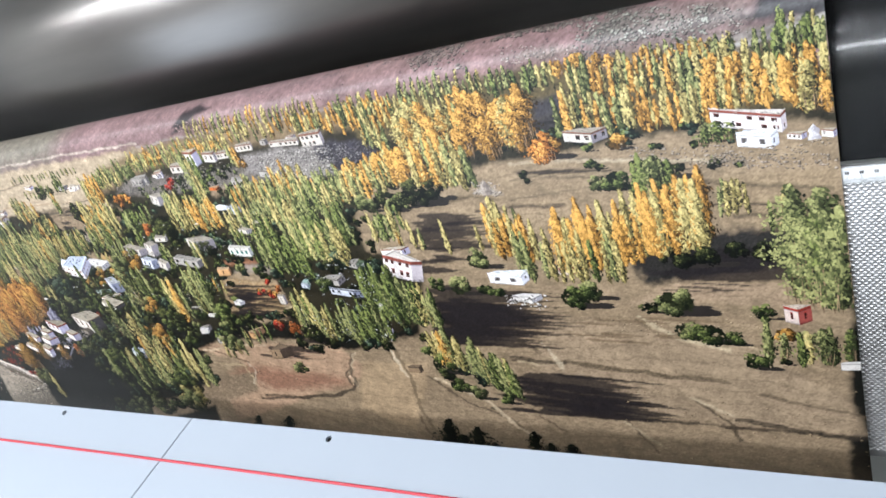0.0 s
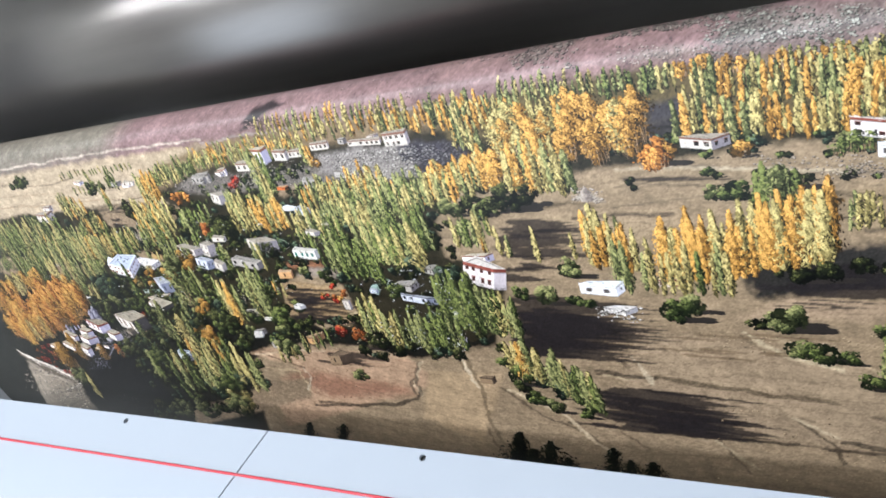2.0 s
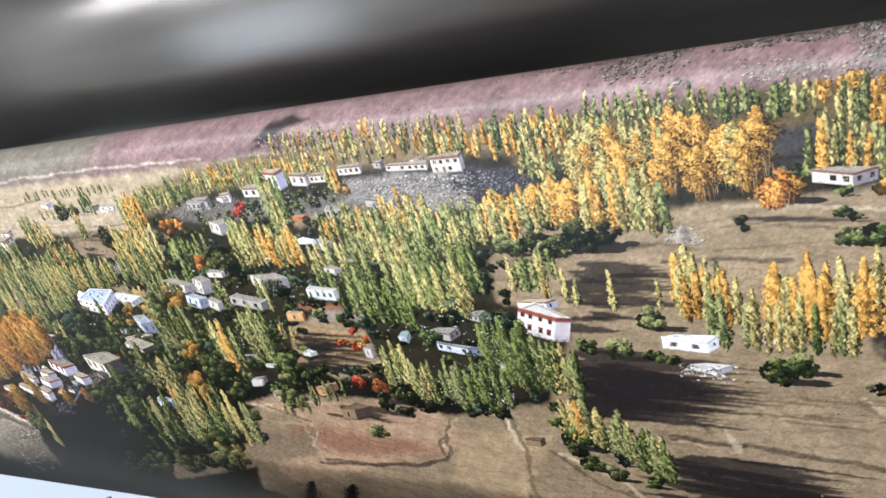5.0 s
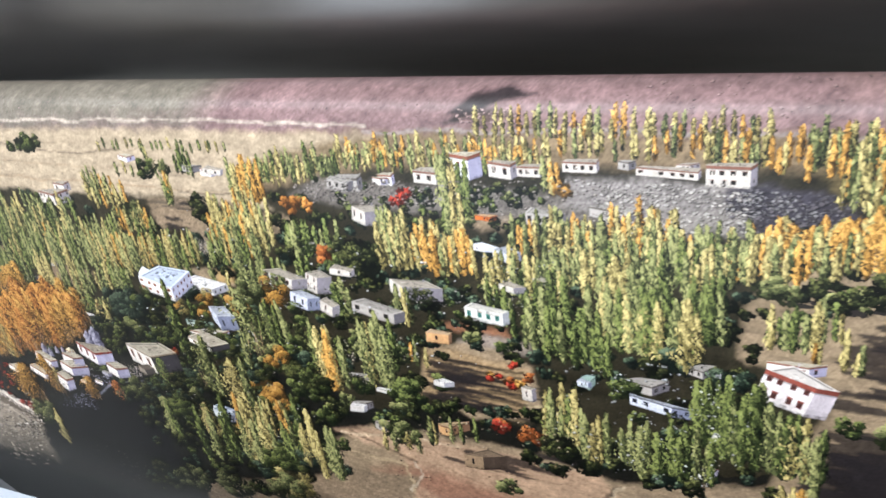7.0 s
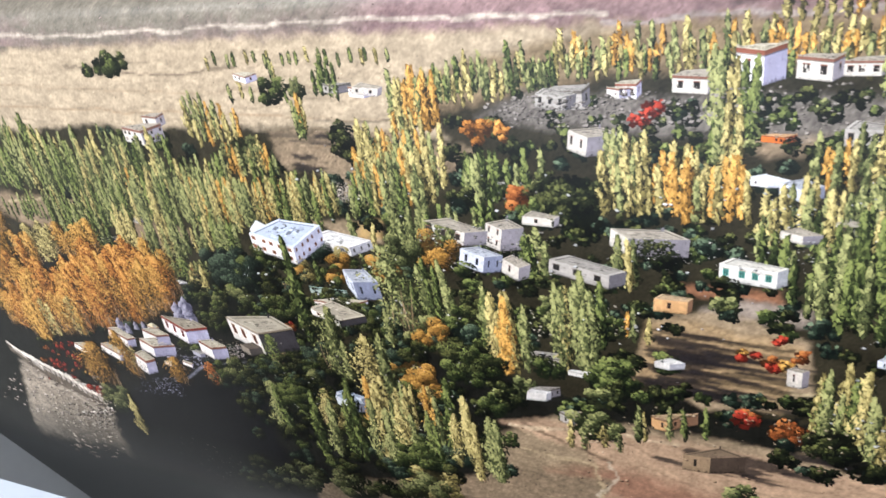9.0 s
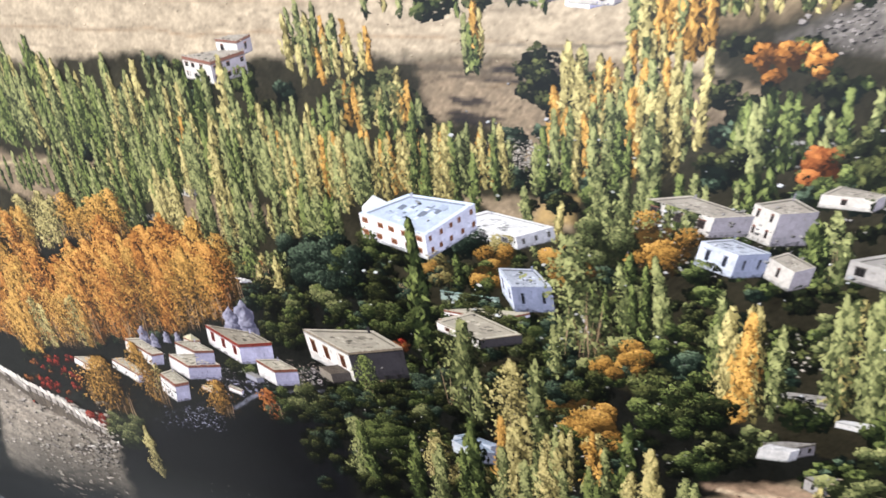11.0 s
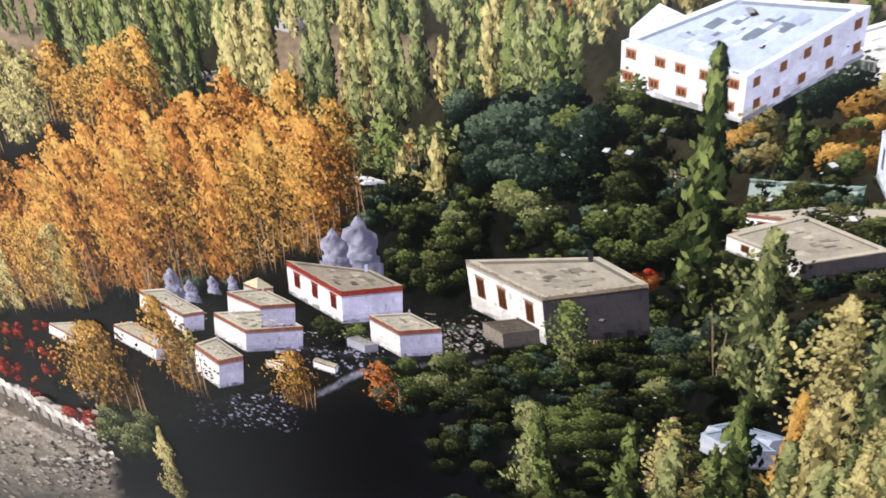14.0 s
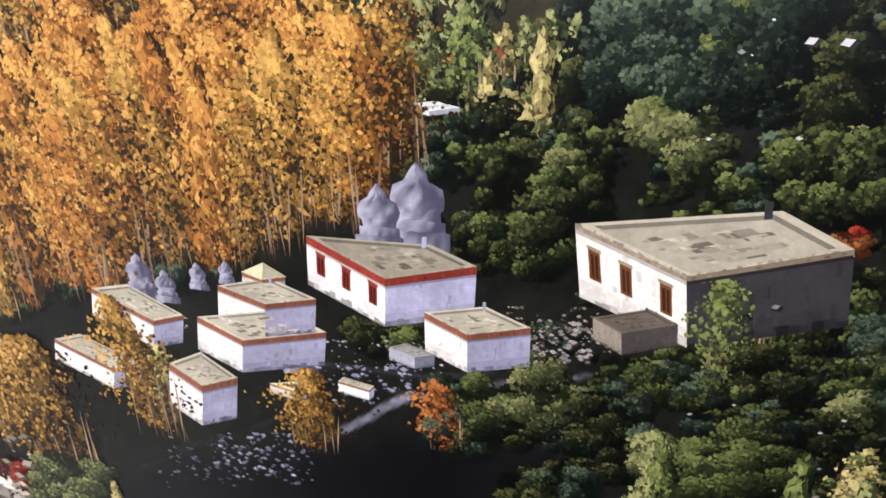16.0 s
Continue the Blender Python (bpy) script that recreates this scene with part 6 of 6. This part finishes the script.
grove(-1.070, -.271, -1.070, -.271, 0, 1, .064, 'g', 0.18, -.011)
grove(-1.021, -.251, -1.021, -.251, 0, 1, .045, 'y', 0.2, .000)
grove(-.921, -.126, -.921, -.126, 0, 1, .081, 'gy', 0.2, -.013)
grove(-.968, -.230, -.968, -.230, 0, 1, .045, 'y', 0.16, -.002)
grove(-.944, -.220, -.944, -.220, 0, 1, .036, 'y', 0.2, -.003)
grove(-.916, -.208, -.916, -.208, 0, 1, .033, 'y', 0.25, .001)
grove(-1.285, -.323, -1.285, -.323, 0, 1, .059, 'y', 0.16, -.003)
grove(-.996, -.090, -.996, -.090, 0, 1, .025, 'g', 0.16, -.002)
grove(-.940, -.051, -.940, -.051, 0, 1, .024, 'y', 0.14, .004)
grove(-1.064, -.176, -1.064, -.176, 0, 1, .027, 'd', 0.16, -.006)
grove(-1.062, -.157, -1.062, -.157, 0, 1, .017, 'd', 0.12, -.003)
grove(-1.077, -.228, -1.077, -.228, 0, 1, .025, 'gy', 0.3, -.006)
grove(-1.257, -.232, -1.257, -.232, 0, 1, .037, 'y', 0.3, .003)
grove(-1.026, -.213, -1.026, -.213, 0, 1, .013, 'y', 0.4, .004)
grove(-1.051, -.220, -1.051, -.220, 0, 1, .016, 'g', 0.45, -.005)
grove(-1.410, -.011, -1.265, -.003, .006, 16, .041, 'gy', 0.12)
grove(-1.397, .017, -1.266, .022, .003, 16, .028, 'gy', 0.12)
grove(-1.494, -.146, -1.355, -.127, .010, 10, .068, 'o', 0.22)
grove(-1.471, -.097, -1.368, -.079, .007, 6, .046, 'yo', 0.26)
grove(-.954, -.023, -.887, -.018, .004, 11, .039, 'gy', 0.12)
grove(-.923, .020, -.895, .018, .002, 8, .024, 'y', 0.12)
grove(-.918, -.050, -.882, -.046, .004, 7, .038, 'gy', 0.15)
grove(-.898, -.042, -.837, -.039, .004, 8, .039, 'gy', 0.15)
grove(-.090, .096, -.026, .095, .004, 14, .024, 'gy', 0.12)
grove(-.127, .111, -.064, .103, .003, 12, .016, 'gy', 0.12)
grove(-.028, .076, -.001, .071, .004, 8, .034, 'yo', 0.16)
grove(-1.402, -.213, -1.305, -.190, .004, 9, .057, 'yo', 0.2)
grove(-1.392, -.188, -1.320, -.171, .004, 7, .050, 'o', 0.22)
grove(-1.362, -.011, -1.140, -.004, .004, 30, .045, 'gy', 0.12)
grove(-1.080, .030, -1.035, .030, .003, 9, .028, 'y', 0.12)
grove(-1.054, .006, -1.010, .008, .002, 12, .029, 'y', 0.12)
grove(-.934, -.016, -.879, -.005, .003, 16, .041, 'y', 0.12)
grove(-.908, .039, -.885, .042, .002, 6, .021, 'y', 0.12)
grove(-1.297, -.026, -1.228, -.021, .001, 12, .013, 'd', 0.15)
grove(-.985, .039, -.975, .039, .001, 3, .022, 'gy', 0.12)
grove(-.855, -.005, -.844, -.004, .002, 5, .035, 'g', 0.15)
grove(-1.164, -.103, -1.114, -.098, .002, 9, .022, 'gy', 0.22)
grove(-.800, -.212, -.756, -.206, .003, 4, .028, 'gy', 0.2)
bush(-1.084, -.082, .023, 'dk')
bush(-1.100, -.077, .015, 'dk')
bush(-1.071, -.074, .016, 'dk')
bush(-1.085, -.097, .014, 'dk')
bush(-1.115, -.192, .009, 'gy')
bush(-1.087, -.108, .010, 'g')
bush(-1.057, -.211, .016, 'g')
bush(-1.038, -.134, .004, 'r')
bush(-1.133, -.092, .004, 'r')
bush(-1.127, -.095, .003, 'r')
bush(-.971, -.059, .011, 'y')
bush(-1.008, -.077, .010, 'y')
bush(-1.311, -.278, .021, 'gy')
bush(-1.047, -.067, .013, 'g')
bush(-.998, -.052, .012, 'dk')
bush(-1.130, -.103, .007, 'gy')
bush(-1.150, -.092, .012, 'gy')
bush(-.925, -.162, .012, 'y')
bush(-.913, -.124, .011, 'gy')
bush(-1.162, -.176, .008, 'g')
bush(-1.175, -.181, .007, 'd')
bush(-1.122, -.146, .011, 'd')
bush(-1.137, -.151, .005, 'd')
bush(-1.090, -.106, .009, 'g')
bush(-1.133, -.105, .007, 'gy')
bush(-1.045, -.154, .005, 'g')
bush(-1.111, -.124, .005, 'gy')
bush(-1.118, -.194, .008, 'gy')
bush(-1.057, -.207, .012, 'g')
bush(-.150, -.123, .018, 'gy')
bush(-1.157, .095, .009, 'g')
bush(-1.174, .091, .006, 'g')
bush(-.736, .060, .006, 'r')
bush(-.844, .049, .010, 'o')
bush(-.827, .049, .007, 'o')
bush(-.762, -.137, .017, 'g')
bush(-.776, -.183, .019, 'gy')
bush(-.647, -.160, .011, 'ro')
bush(-.674, -.156, .008, 'r')
bush(-.925, -.291, .028, 'y')
bush(-1.014, -.318, .027, 'gy')
bush(-.936, -.254, .027, 'g')
bush(-.868, -.142, .026, 'd')
bush(-.783, .008, .020, 'd')
bush(-.798, .003, .014, 'd')
bush(-.688, -.064, .008, 'gy')
bush(-1.003, -.237, .018, 'y')
bush(-.921, -.163, .018, 'yo')
bush(-.903, -.116, .011, 'gy')
bush(-1.036, .026, .018, 'gy')
bush(-.615, -.164, .017, 'd')
bush(-1.130, -.092, .005, 'r')
bush(-1.136, -.094, .003, 'r')
bush(-.980, -.077, .010, 'yo')
bushes([(-1.402, -.215), (-1.330, -.197), (-1.344, -.253), (-1.421, -.276)], 44, .004, 'r')
bushes([(-1.126, -.187), (-1.012, -.153), (-.999, -.238), (-1.125, -.289)], 50, .010, 'd')
bushes([(-1.038, -.161), (-.908, -.122), (-.887, -.193), (-1.027, -.250)], 60, .009, 'd')
bushes([(-1.168, -.096), (-1.110, -.084), (-1.108, -.140), (-1.171, -.156)], 24, .009, 'd')
bushes([(-1.072, -.094), (-1.032, -.085), (-1.023, -.150), (-1.066, -.162)], 26, .008, 'd')
bushes([(-1.033, -.075), (-.928, -.053), (-.914, -.101), (-1.026, -.131)], 34, .007, 'd')
bushes([(-1.016, -.128), (-.914, -.101), (-.901, -.144), (-1.008, -.180)], 44, .007, 'd')
bushes([(-1.396, -.196), (-1.171, -.142), (-1.171, -.156), (-1.402, -.215)], 24, .006, 'd')
bushes([(-1.078, -.163), (-1.026, -.157), (-1.020, -.192), (-1.074, -.201)], 34, .007, 'd')
bushes([(-1.151, -.199), (-1.091, -.190), (-1.089, -.212), (-1.152, -.223)], 22, .009, 'd')
bushes([(-1.061, -.101), (-1.037, -.100), (-1.032, -.128), (-1.057, -.130)], 16, .007, 'd')
bushes([(-1.151, -.107), (-1.100, -.105), (-1.099, -.122), (-1.151, -.125)], 22, .006, 'd')
bushes([(-1.052, -.104), (-.833, -.075), (-.852, -.263), (-1.122, -.342)], 100, .012, 'd')
bushes([(-.997, -.070), (-.751, -.043), (-.753, -.121), (-1.023, -.171)], 50, .009, 'd')
bushes([(-.960, -.003), (-.764, .009), (-.765, -.015), (-.967, -.032)], 24, .008, 'd')
bushes([(-.733, -.020), (-.604, -.008), (-.603, -.022), (-.733, -.036)], 18, .007, 'd')
bushes([(-.796, -.155), (-.619, -.118), (-.617, -.140), (-.798, -.183)], 26, .007, 'd')
bushes([(-.879, .040), (-.698, .046), (-.697, .028), (-.882, .019)], 24, .005, 'd')
bushes([(-1.173, -.316), (-.859, -.233), (-.864, -.280), (-1.195, -.380)], 16, .015, 'd')
bushes([(-.854, -.098), (-.715, -.077), (-.715, -.163), (-.865, -.198)], 30, .010, 'gy')
bushes([(-.723, .069), (-.658, .069), (-.657, .050), (-.723, .048)], 22, .005, 'd')
bushes([(-.680, -.085), (-.635, -.077), (-.633, -.103), (-.679, -.112)], 10, .005, 'ro')
bushes([(-.463, .018), (-.400, .014), (-.404, .001), (-.468, .005)], 8, .009, 'gy')
bushes([(-.453, -.208), (-.343, -.200), (-.356, -.258), (-.472, -.271)], 6, .012, 'd')
bushes([(-.663, -.166), (-.438, -.157), (-.446, -.184), (-.677, -.197)], 14, .010, 'd')
bushes([(-.571, -.068), (-.466, -.050), (-.460, -.165), (-.575, -.197)], 26, .012, 'd')
bushes([(-1.018, .013), (-.673, .029), (-.670, -.014), (-1.036, -.048)], 50, .005, 'd')
bushes([(-.887, -.016), (-.606, .006), (-.598, -.060), (-.902, -.105)], 90, .005, 'd')
bushes([(-.988, -.034), (-.788, -.017), (-.795, -.129), (-1.023, -.171)], 60, .007, 'gy')
bushes([(-.818, .041), (-.600, .056), (-.608, -.074), (-.855, -.117)], 70, .007, 'd')
bushes([(-.601, .037), (-.400, .054), (-.394, -.002), (-.605, -.031)], 50, .006, 'd')
bushes([(-.652, -.038), (-.468, -.012), (-.464, -.079), (-.660, -.118)], 40, .007, 'd')
bushes([(-1.168, -.090), (-1.035, -.064), (-1.027, -.119), (-1.171, -.156)], 50, .006, 'd')
bushes([(-1.126, -.158), (-1.016, -.128), (-1.009, -.173), (-1.126, -.211)], 40, .006, 'd')
bushes([(-1.164, -.095), (-1.116, -.093), (-1.115, -.125), (-1.165, -.128)], 30, .005, 'gy')
bushes([(-1.033, -.080), (-.927, -.058), (-.914, -.101), (-1.026, -.131)], 40, .005, 'gy')
bushes([(-.818, .075), (-.616, .076), (-.613, .045), (-.822, .038)], 50, .004, 'gy')
bushes([(-1.222, .039), (-.813, .062), (-.829, -.004), (-1.271, -.048)], 60, .008, 'd')
bushes([(-.269, .039), (-.068, .020), (-.069, .001), (-.274, .017)], 14, .004, 'gy')
bushes([(-.447, .062), (-.320, .050), (-.327, .021), (-.458, .031)], 20, .007, 'd')
bushes([(-.311, .083), (-.067, .053), (-.068, .030), (-.318, .055)], 30, .005, 'd')
grove(-1.2770, -.1368, -1.1742, -.1240, 0.006, 20, .0562, 'o', 0.22)
grove(-1.2971, -.1614, -1.1754, -.1423, 0.005, 30, .0594, 'o', 0.22)
grove(-1.3328, -.1834, -1.1989, -.1551, 0.005, 30, .0647, 'o', 0.22)
grove(-1.3748, -.1982, -1.2555, -.1748, 0.005, 14, .0724, 'o', 0.22)
tree(-1.3116, -.2689, .0712, 'yo', 0.3, .0016)
tree(-1.2590, -.2391, .0625, 'yo', 0.3, -.0124)
tree(-1.3301, -.2574, .0588, 'yo', 0.3, .0124)
tree(-1.1986, -.2336, .0367, 'yo', 0.34, .0004)
tree(-1.1502, -.2249, .0299, 'ro', 0.3, -.0033)
tree(-1.0658, -.1861, .0397, 'g', 0.2, -.0037)
tree(-1.0596, -.1791, .0398, 'g', 0.2, -.0050)
bush(-1.1202, -.1483, .0091, 'g')
bush(-1.1319, -.1476, .0076, 'd')
bush(-1.1624, -.1746, .0072, 'gy')
bush(-1.1740, -.1803, .0069, 'd')
bush(-1.0892, -.0830, .0161, 'dk')
bush(-1.0996, -.0888, .0125, 'dk')
bush(-1.0735, -.0826, .0142, 'dk')
bush(-1.0812, -.0939, .0108, 'dk')
bush(-1.0881, -.1059, .0087, 'gy')
bush(-1.1127, -.1216, .0077, 'gy')
bush(-1.1310, -.1042, .0077, 'y')
bush(-1.1328, -.0914, .0038, 'r')
bush(-1.1268, -.0926, .0030, 'r')
bush(-1.1528, -.0920, .0095, 'yo')
bush(-1.1184, -.1963, .0087, 'gy')
bush(-1.1366, -.2036, .0133, 'g')
bush(-1.0912, -.1858, .0101, 'g')
bush(-1.0818, -.1803, .0065, 'g')
bush(-1.0476, -.1514, .0057, 'g')
bush(-1.0562, -.1709, .0075, 'g')
bush(-1.0497, -.1157, .0118, 'g')
bush(-1.0415, -.1107, .0077, 'gy')
bush(-1.0410, -.1339, .0034, 'ro')
bush(-1.0494, -.1662, .0059, 'g')
bush(-1.0535, -.1593, .0088, 'd')
bush(-1.0422, -.1653, .0087, 'd')
bush(-1.0372, -.1538, .0070, 'd')
bush(-1.0303, -.1601, .0069, 'g')
bush(-1.0786, -.2119, .0120, 'gy')
bush(-1.0562, -.2145, .0148, 'g')
bush(-1.3108, -.2657, .0201, 'gy')
bush(-1.3358, -.2675, .0120, 'r')
bush(-1.1080, -.2243, .0075, 'd')
bush(-1.0611, -.1915, .0079, 'g')
bush(-1.0272, -.1901, .0088, 'gy')
bush(-.4035, -.0956, .0094, 'g')
bush(-.3764, -.1000, .0126, 'gy')
bush(-.3463, -.1036, .0081, 'g')
bush(-.3307, -.1076, .0067, 'g')
bush(-.2472, -.1148, .0168, 'g')
bush(-.2307, -.1082, .0128, 'gy')
bush(-.1499, -.1196, .0147, 'gy')
bush(-.1759, -.1293, .0077, 'd')
bush(-.1458, -.1562, .0117, 'gy')
bush(-.1254, -.1592, .0145, 'g')
bush(-.1059, -.1656, .0091, 'g')
bush(-.0871, -.1919, .0110, 'g')
bush(-.0727, -.1362, .0085, 'g')
bush(-.0625, -.1910, .0048, 'd')
bush(-.0588, -.1583, .0094, 'yo')
bush(-.0410, -.1643, .0073, 'gy')
bush(-.3440, -.0664, .0133, 'gy')
bush(-.4426, -.1890, .0143, 'g')
bush(-.4388, -.2102, .0160, 'g')
bush(-.4261, -.2400, .0128, 'g')
bush(-.4031, -.2517, .0110, 'gy')
bush(-.3676, -.2579, .0090, 'g')
bush(-.0799, .0418, .0069, 'd')
bush(-.1972, .0286, .0052, 'g')
bush(-.1941, .0084, .0093, 'gy')
bush(-.1782, .0096, .0122, 'g')
bush(-.1594, .0020, .0089, 'g')
bush(-.1392, .0164, .0133, 'gy')
bush(-.2354, .0473, .0129, 'yo')
bush(-.3925, .0155, .0176, 'd')
bush(-.3713, .0167, .0132, 'd')
bush(-.1703, .0445, .0079, 'yo')
bush(-.1343, -.0760, .0110, 'd')
bush(-.1141, -.0739, .0126, 'd')
bush(-.0891, -.0664, .0102, 'd')
bush(-.0667, -.0704, .0090, 'd')
bush(-.1482, -.0692, .0091, 'd')
bush(-1.0509, -.0645, .0085, 'd')
bush(-1.0401, -.0688, .0084, 'g')
bush(-1.0288, -.0711, .0091, 'd')
bush(-1.0158, -.0672, .0088, 'g')
bush(-1.0069, -.0571, .0101, 'dk')
bush(-.9979, -.0511, .0082, 'g')
bush(-.9894, -.0525, .0073, 'yo')
bush(-1.0105, -.0788, .0080, 'yo')
bush(-1.0586, -.1582, .0091, 'g')
bush(-1.0477, -.1550, .0077, 'd')
bush(-1.0673, -.1680, .0082, 'g')
bush(-1.0381, -.1521, .0065, 'g')
bush(-1.0385, -.1365, .0038, 'ro')
bush(-1.1612, -.1811, .0079, 'g')
bush(-1.1752, -.1819, .0076, 'd')
bush(-1.1188, -.1892, .0091, 'gy')
bush(-1.0933, -.1845, .0101, 'd')
bush(-1.0761, -.1843, .0098, 'g')
bush(-1.1526, -.2120, .0082, 'ro')
grove(-.2520, -.0873, -.1079, -.0653, 0.006, 44, .0694, 'yo', 0.13)
grove(-.3201, -.0641, -.2732, -.0764, 0.004, 9, .0573, 'yo', 0.12)
grove(-.0417, -.1272, -.0078, -.1393, 0.004, 6, .1187, 'gy', 0.2)
tree(-.5024, -.4272, .1305, 'blk', 0.2, .0404)
tree(-.4825, -.4285, .1048, 'blk', 0.2, .0323)
tree(-.4569, -.4235, .1167, 'blk', 0.2, .0328)
tree(-.4329, -.4209, .0883, 'blk', 0.2, .0242)
tree(-.3656, -.3887, .0823, 'blk', 0.2, .0172)
tree(-.3474, -.4000, .0763, 'blk', 0.2, .0155)
tree(-.3196, -.3970, .0742, 'blk', 0.2, .0135)
tree(-.7798, -.3934, .0757, 'blk', 0.2, .0391)
tree(-.8451, -.3936, .0712, 'blk', 0.2, .0405)
grove(-1.3498, -.0194, -1.1969, -.0276, 0.004, 40, .0505, 'gy', 0.1)
grove(-1.2003, -.0445, -1.1246, -.0446, 0.003, 14, .0477, 'gy', 0.1)
grove(-1.1181, -.0437, -1.0571, -.0266, 0.004, 18, .0380, 'y', 0.11)
tree(-1.0212, -.1521, .1062, 'g', 0.1, -.0037)
tree(-.9549, -.0496, .0276, 'gy', 0.12, -.0023)
tree(-.9958, -.1898, .0806, 'gy', 0.14, -.0021)
tree(-.9700, -.2028, .0687, 'y', 0.2, .0024)
tree(-.9393, -.1411, .0380, 'gy', 0.16, -.0024)
tree(-.8991, -.1060, .0478, 'gy', 0.16, -.0066)
tree(-.8797, -.0980, .0459, 'gy', 0.16, -.0086)
tree(-.9477, -.2124, .0784, 'gy', 0.16, -.0060)
tree(-1.0837, -.2617, .0545, 'gy', 0.18, .0036)
tree(-1.0266, -.2459, .0338, 'y', 0.2, .0025)
bush(-1.0855, -.0817, .0260, 'dk')
bush(-1.1020, -.0881, .0169, 'dk')
bush(-1.0699, -.0857, .0159, 'g')
bush(-1.0867, -.1086, .0118, 'gy')
bush(-.9960, -.0565, .0146, 'dk')
bush(-.9747, -.0620, .0115, 'yo')
bush(-.9144, -.0240, .0106, 'g')
bush(-.9321, -.0662, .0142, 'yo')
bush(-.9014, -.1201, .0121, 'yo')
bush(-.9153, -.1760, .0164, 'yo')
bush(-.8757, -.1516, .0170, 'g')
bush(-1.0485, -.0955, .0140, 'd')
bush(-1.1206, -.2010, .0162, 'gy')
bush(-1.0587, -.2189, .0188, 'g')
grove(-.4772, .0325, -.4140, .0335, 0.003, 14, .0284, 'yo', 0.2)
grove(-.6176, .0161, -.4797, .0149, 0.004, 30, .0369, 'y', 0.12)
grove(-.9342, .0058, -.8715, .0030, 0.003, 14, .0507, 'y', 0.12)
grove(-.7636, .0105, -.6769, .0012, 0.004, 22, .0371, 'y', 0.12)
grove(-.6659, .1142, -.4659, .1131, 0.002, 34, .0224, 'y', 0.12)
grove(-.5799, -.0531, -.5018, -.0733, 0.003, 14, .0609, 'gy', 0.13)
grove(-.5781, -.0361, -.5469, -.0608, 0.003, 8, .0663, 'gy', 0.14)
grove(-.8543, -.1498, -.8299, -.1518, 0.002, 4, .0731, 'y', 0.11)
grove(-.8015, -.1199, -.7653, -.1150, 0.002, 4, .0660, 'gy', 0.11)
grove(-1.0425, -.2935, -.8733, -.2541, 0.004, 12, .0883, 'gy', 0.13)
bush(-.7879, .0077, .0184, 'd')
bush(-.7780, -.0091, .0164, 'd')
bush(-.8184, .0002, .0108, 'ro')
bush(-.9131, -.0474, .0183, 'gy')
bush(-.8875, -.0457, .0176, 'yo')
bush(-.7252, -.0302, .0153, 'd')
bush(-.6896, -.0627, .0082, 'gy')
bush(-.6609, -.0688, .0078, 'g')
bush(-.6504, -.0811, .0057, 'g')
bush(-.7614, -.1410, .0158, 'g')
bush(-.7789, -.1788, .0135, 'g')
bush(-.9048, -.1195, .0154, 'yo')
bush(-.8677, -.1403, .0212, 'g')
bush(-.9444, -.2635, .0262, 'g')
bush(-1.0826, -.3282, .0294, 'gy')
bush(-.9359, -.3054, .0269, 'gy')
bush(-.7320, .0650, .0063, 'r')
bush(-.7398, .0578, .0050, 'r')
bush(-.6022, .0766, .0068, 'yo')
bush(-.9329, -.1681, .0166, 'yo')
bush(-.6733, -.1527, .0079, 'ro')
bush(-.6429, -.1600, .0095, 'ro')
bush(-.6136, -.1646, .0127, 'g')
bush(-1.1480, .0951, .0116, 'g')
bush(-1.1371, .0971, .0089, 'gy')
bush(-.9999, .0747, .0118, 'g')
bush(-.9780, .0764, .0093, 'gy')
bush(-.6707, -.2244, .0111, 'gy')

ob = new("printed_foliage", mesh_of("printed_foliage", np.concatenate(woods["v"]).tolist(), np.concatenate(woods["f"]).tolist(), INK_LEAF, np.concatenate(woods["c"])))
ob.parent = sheet
tagged(ob, "printed poplar rows in green, yellow and orange", kind="stuff")
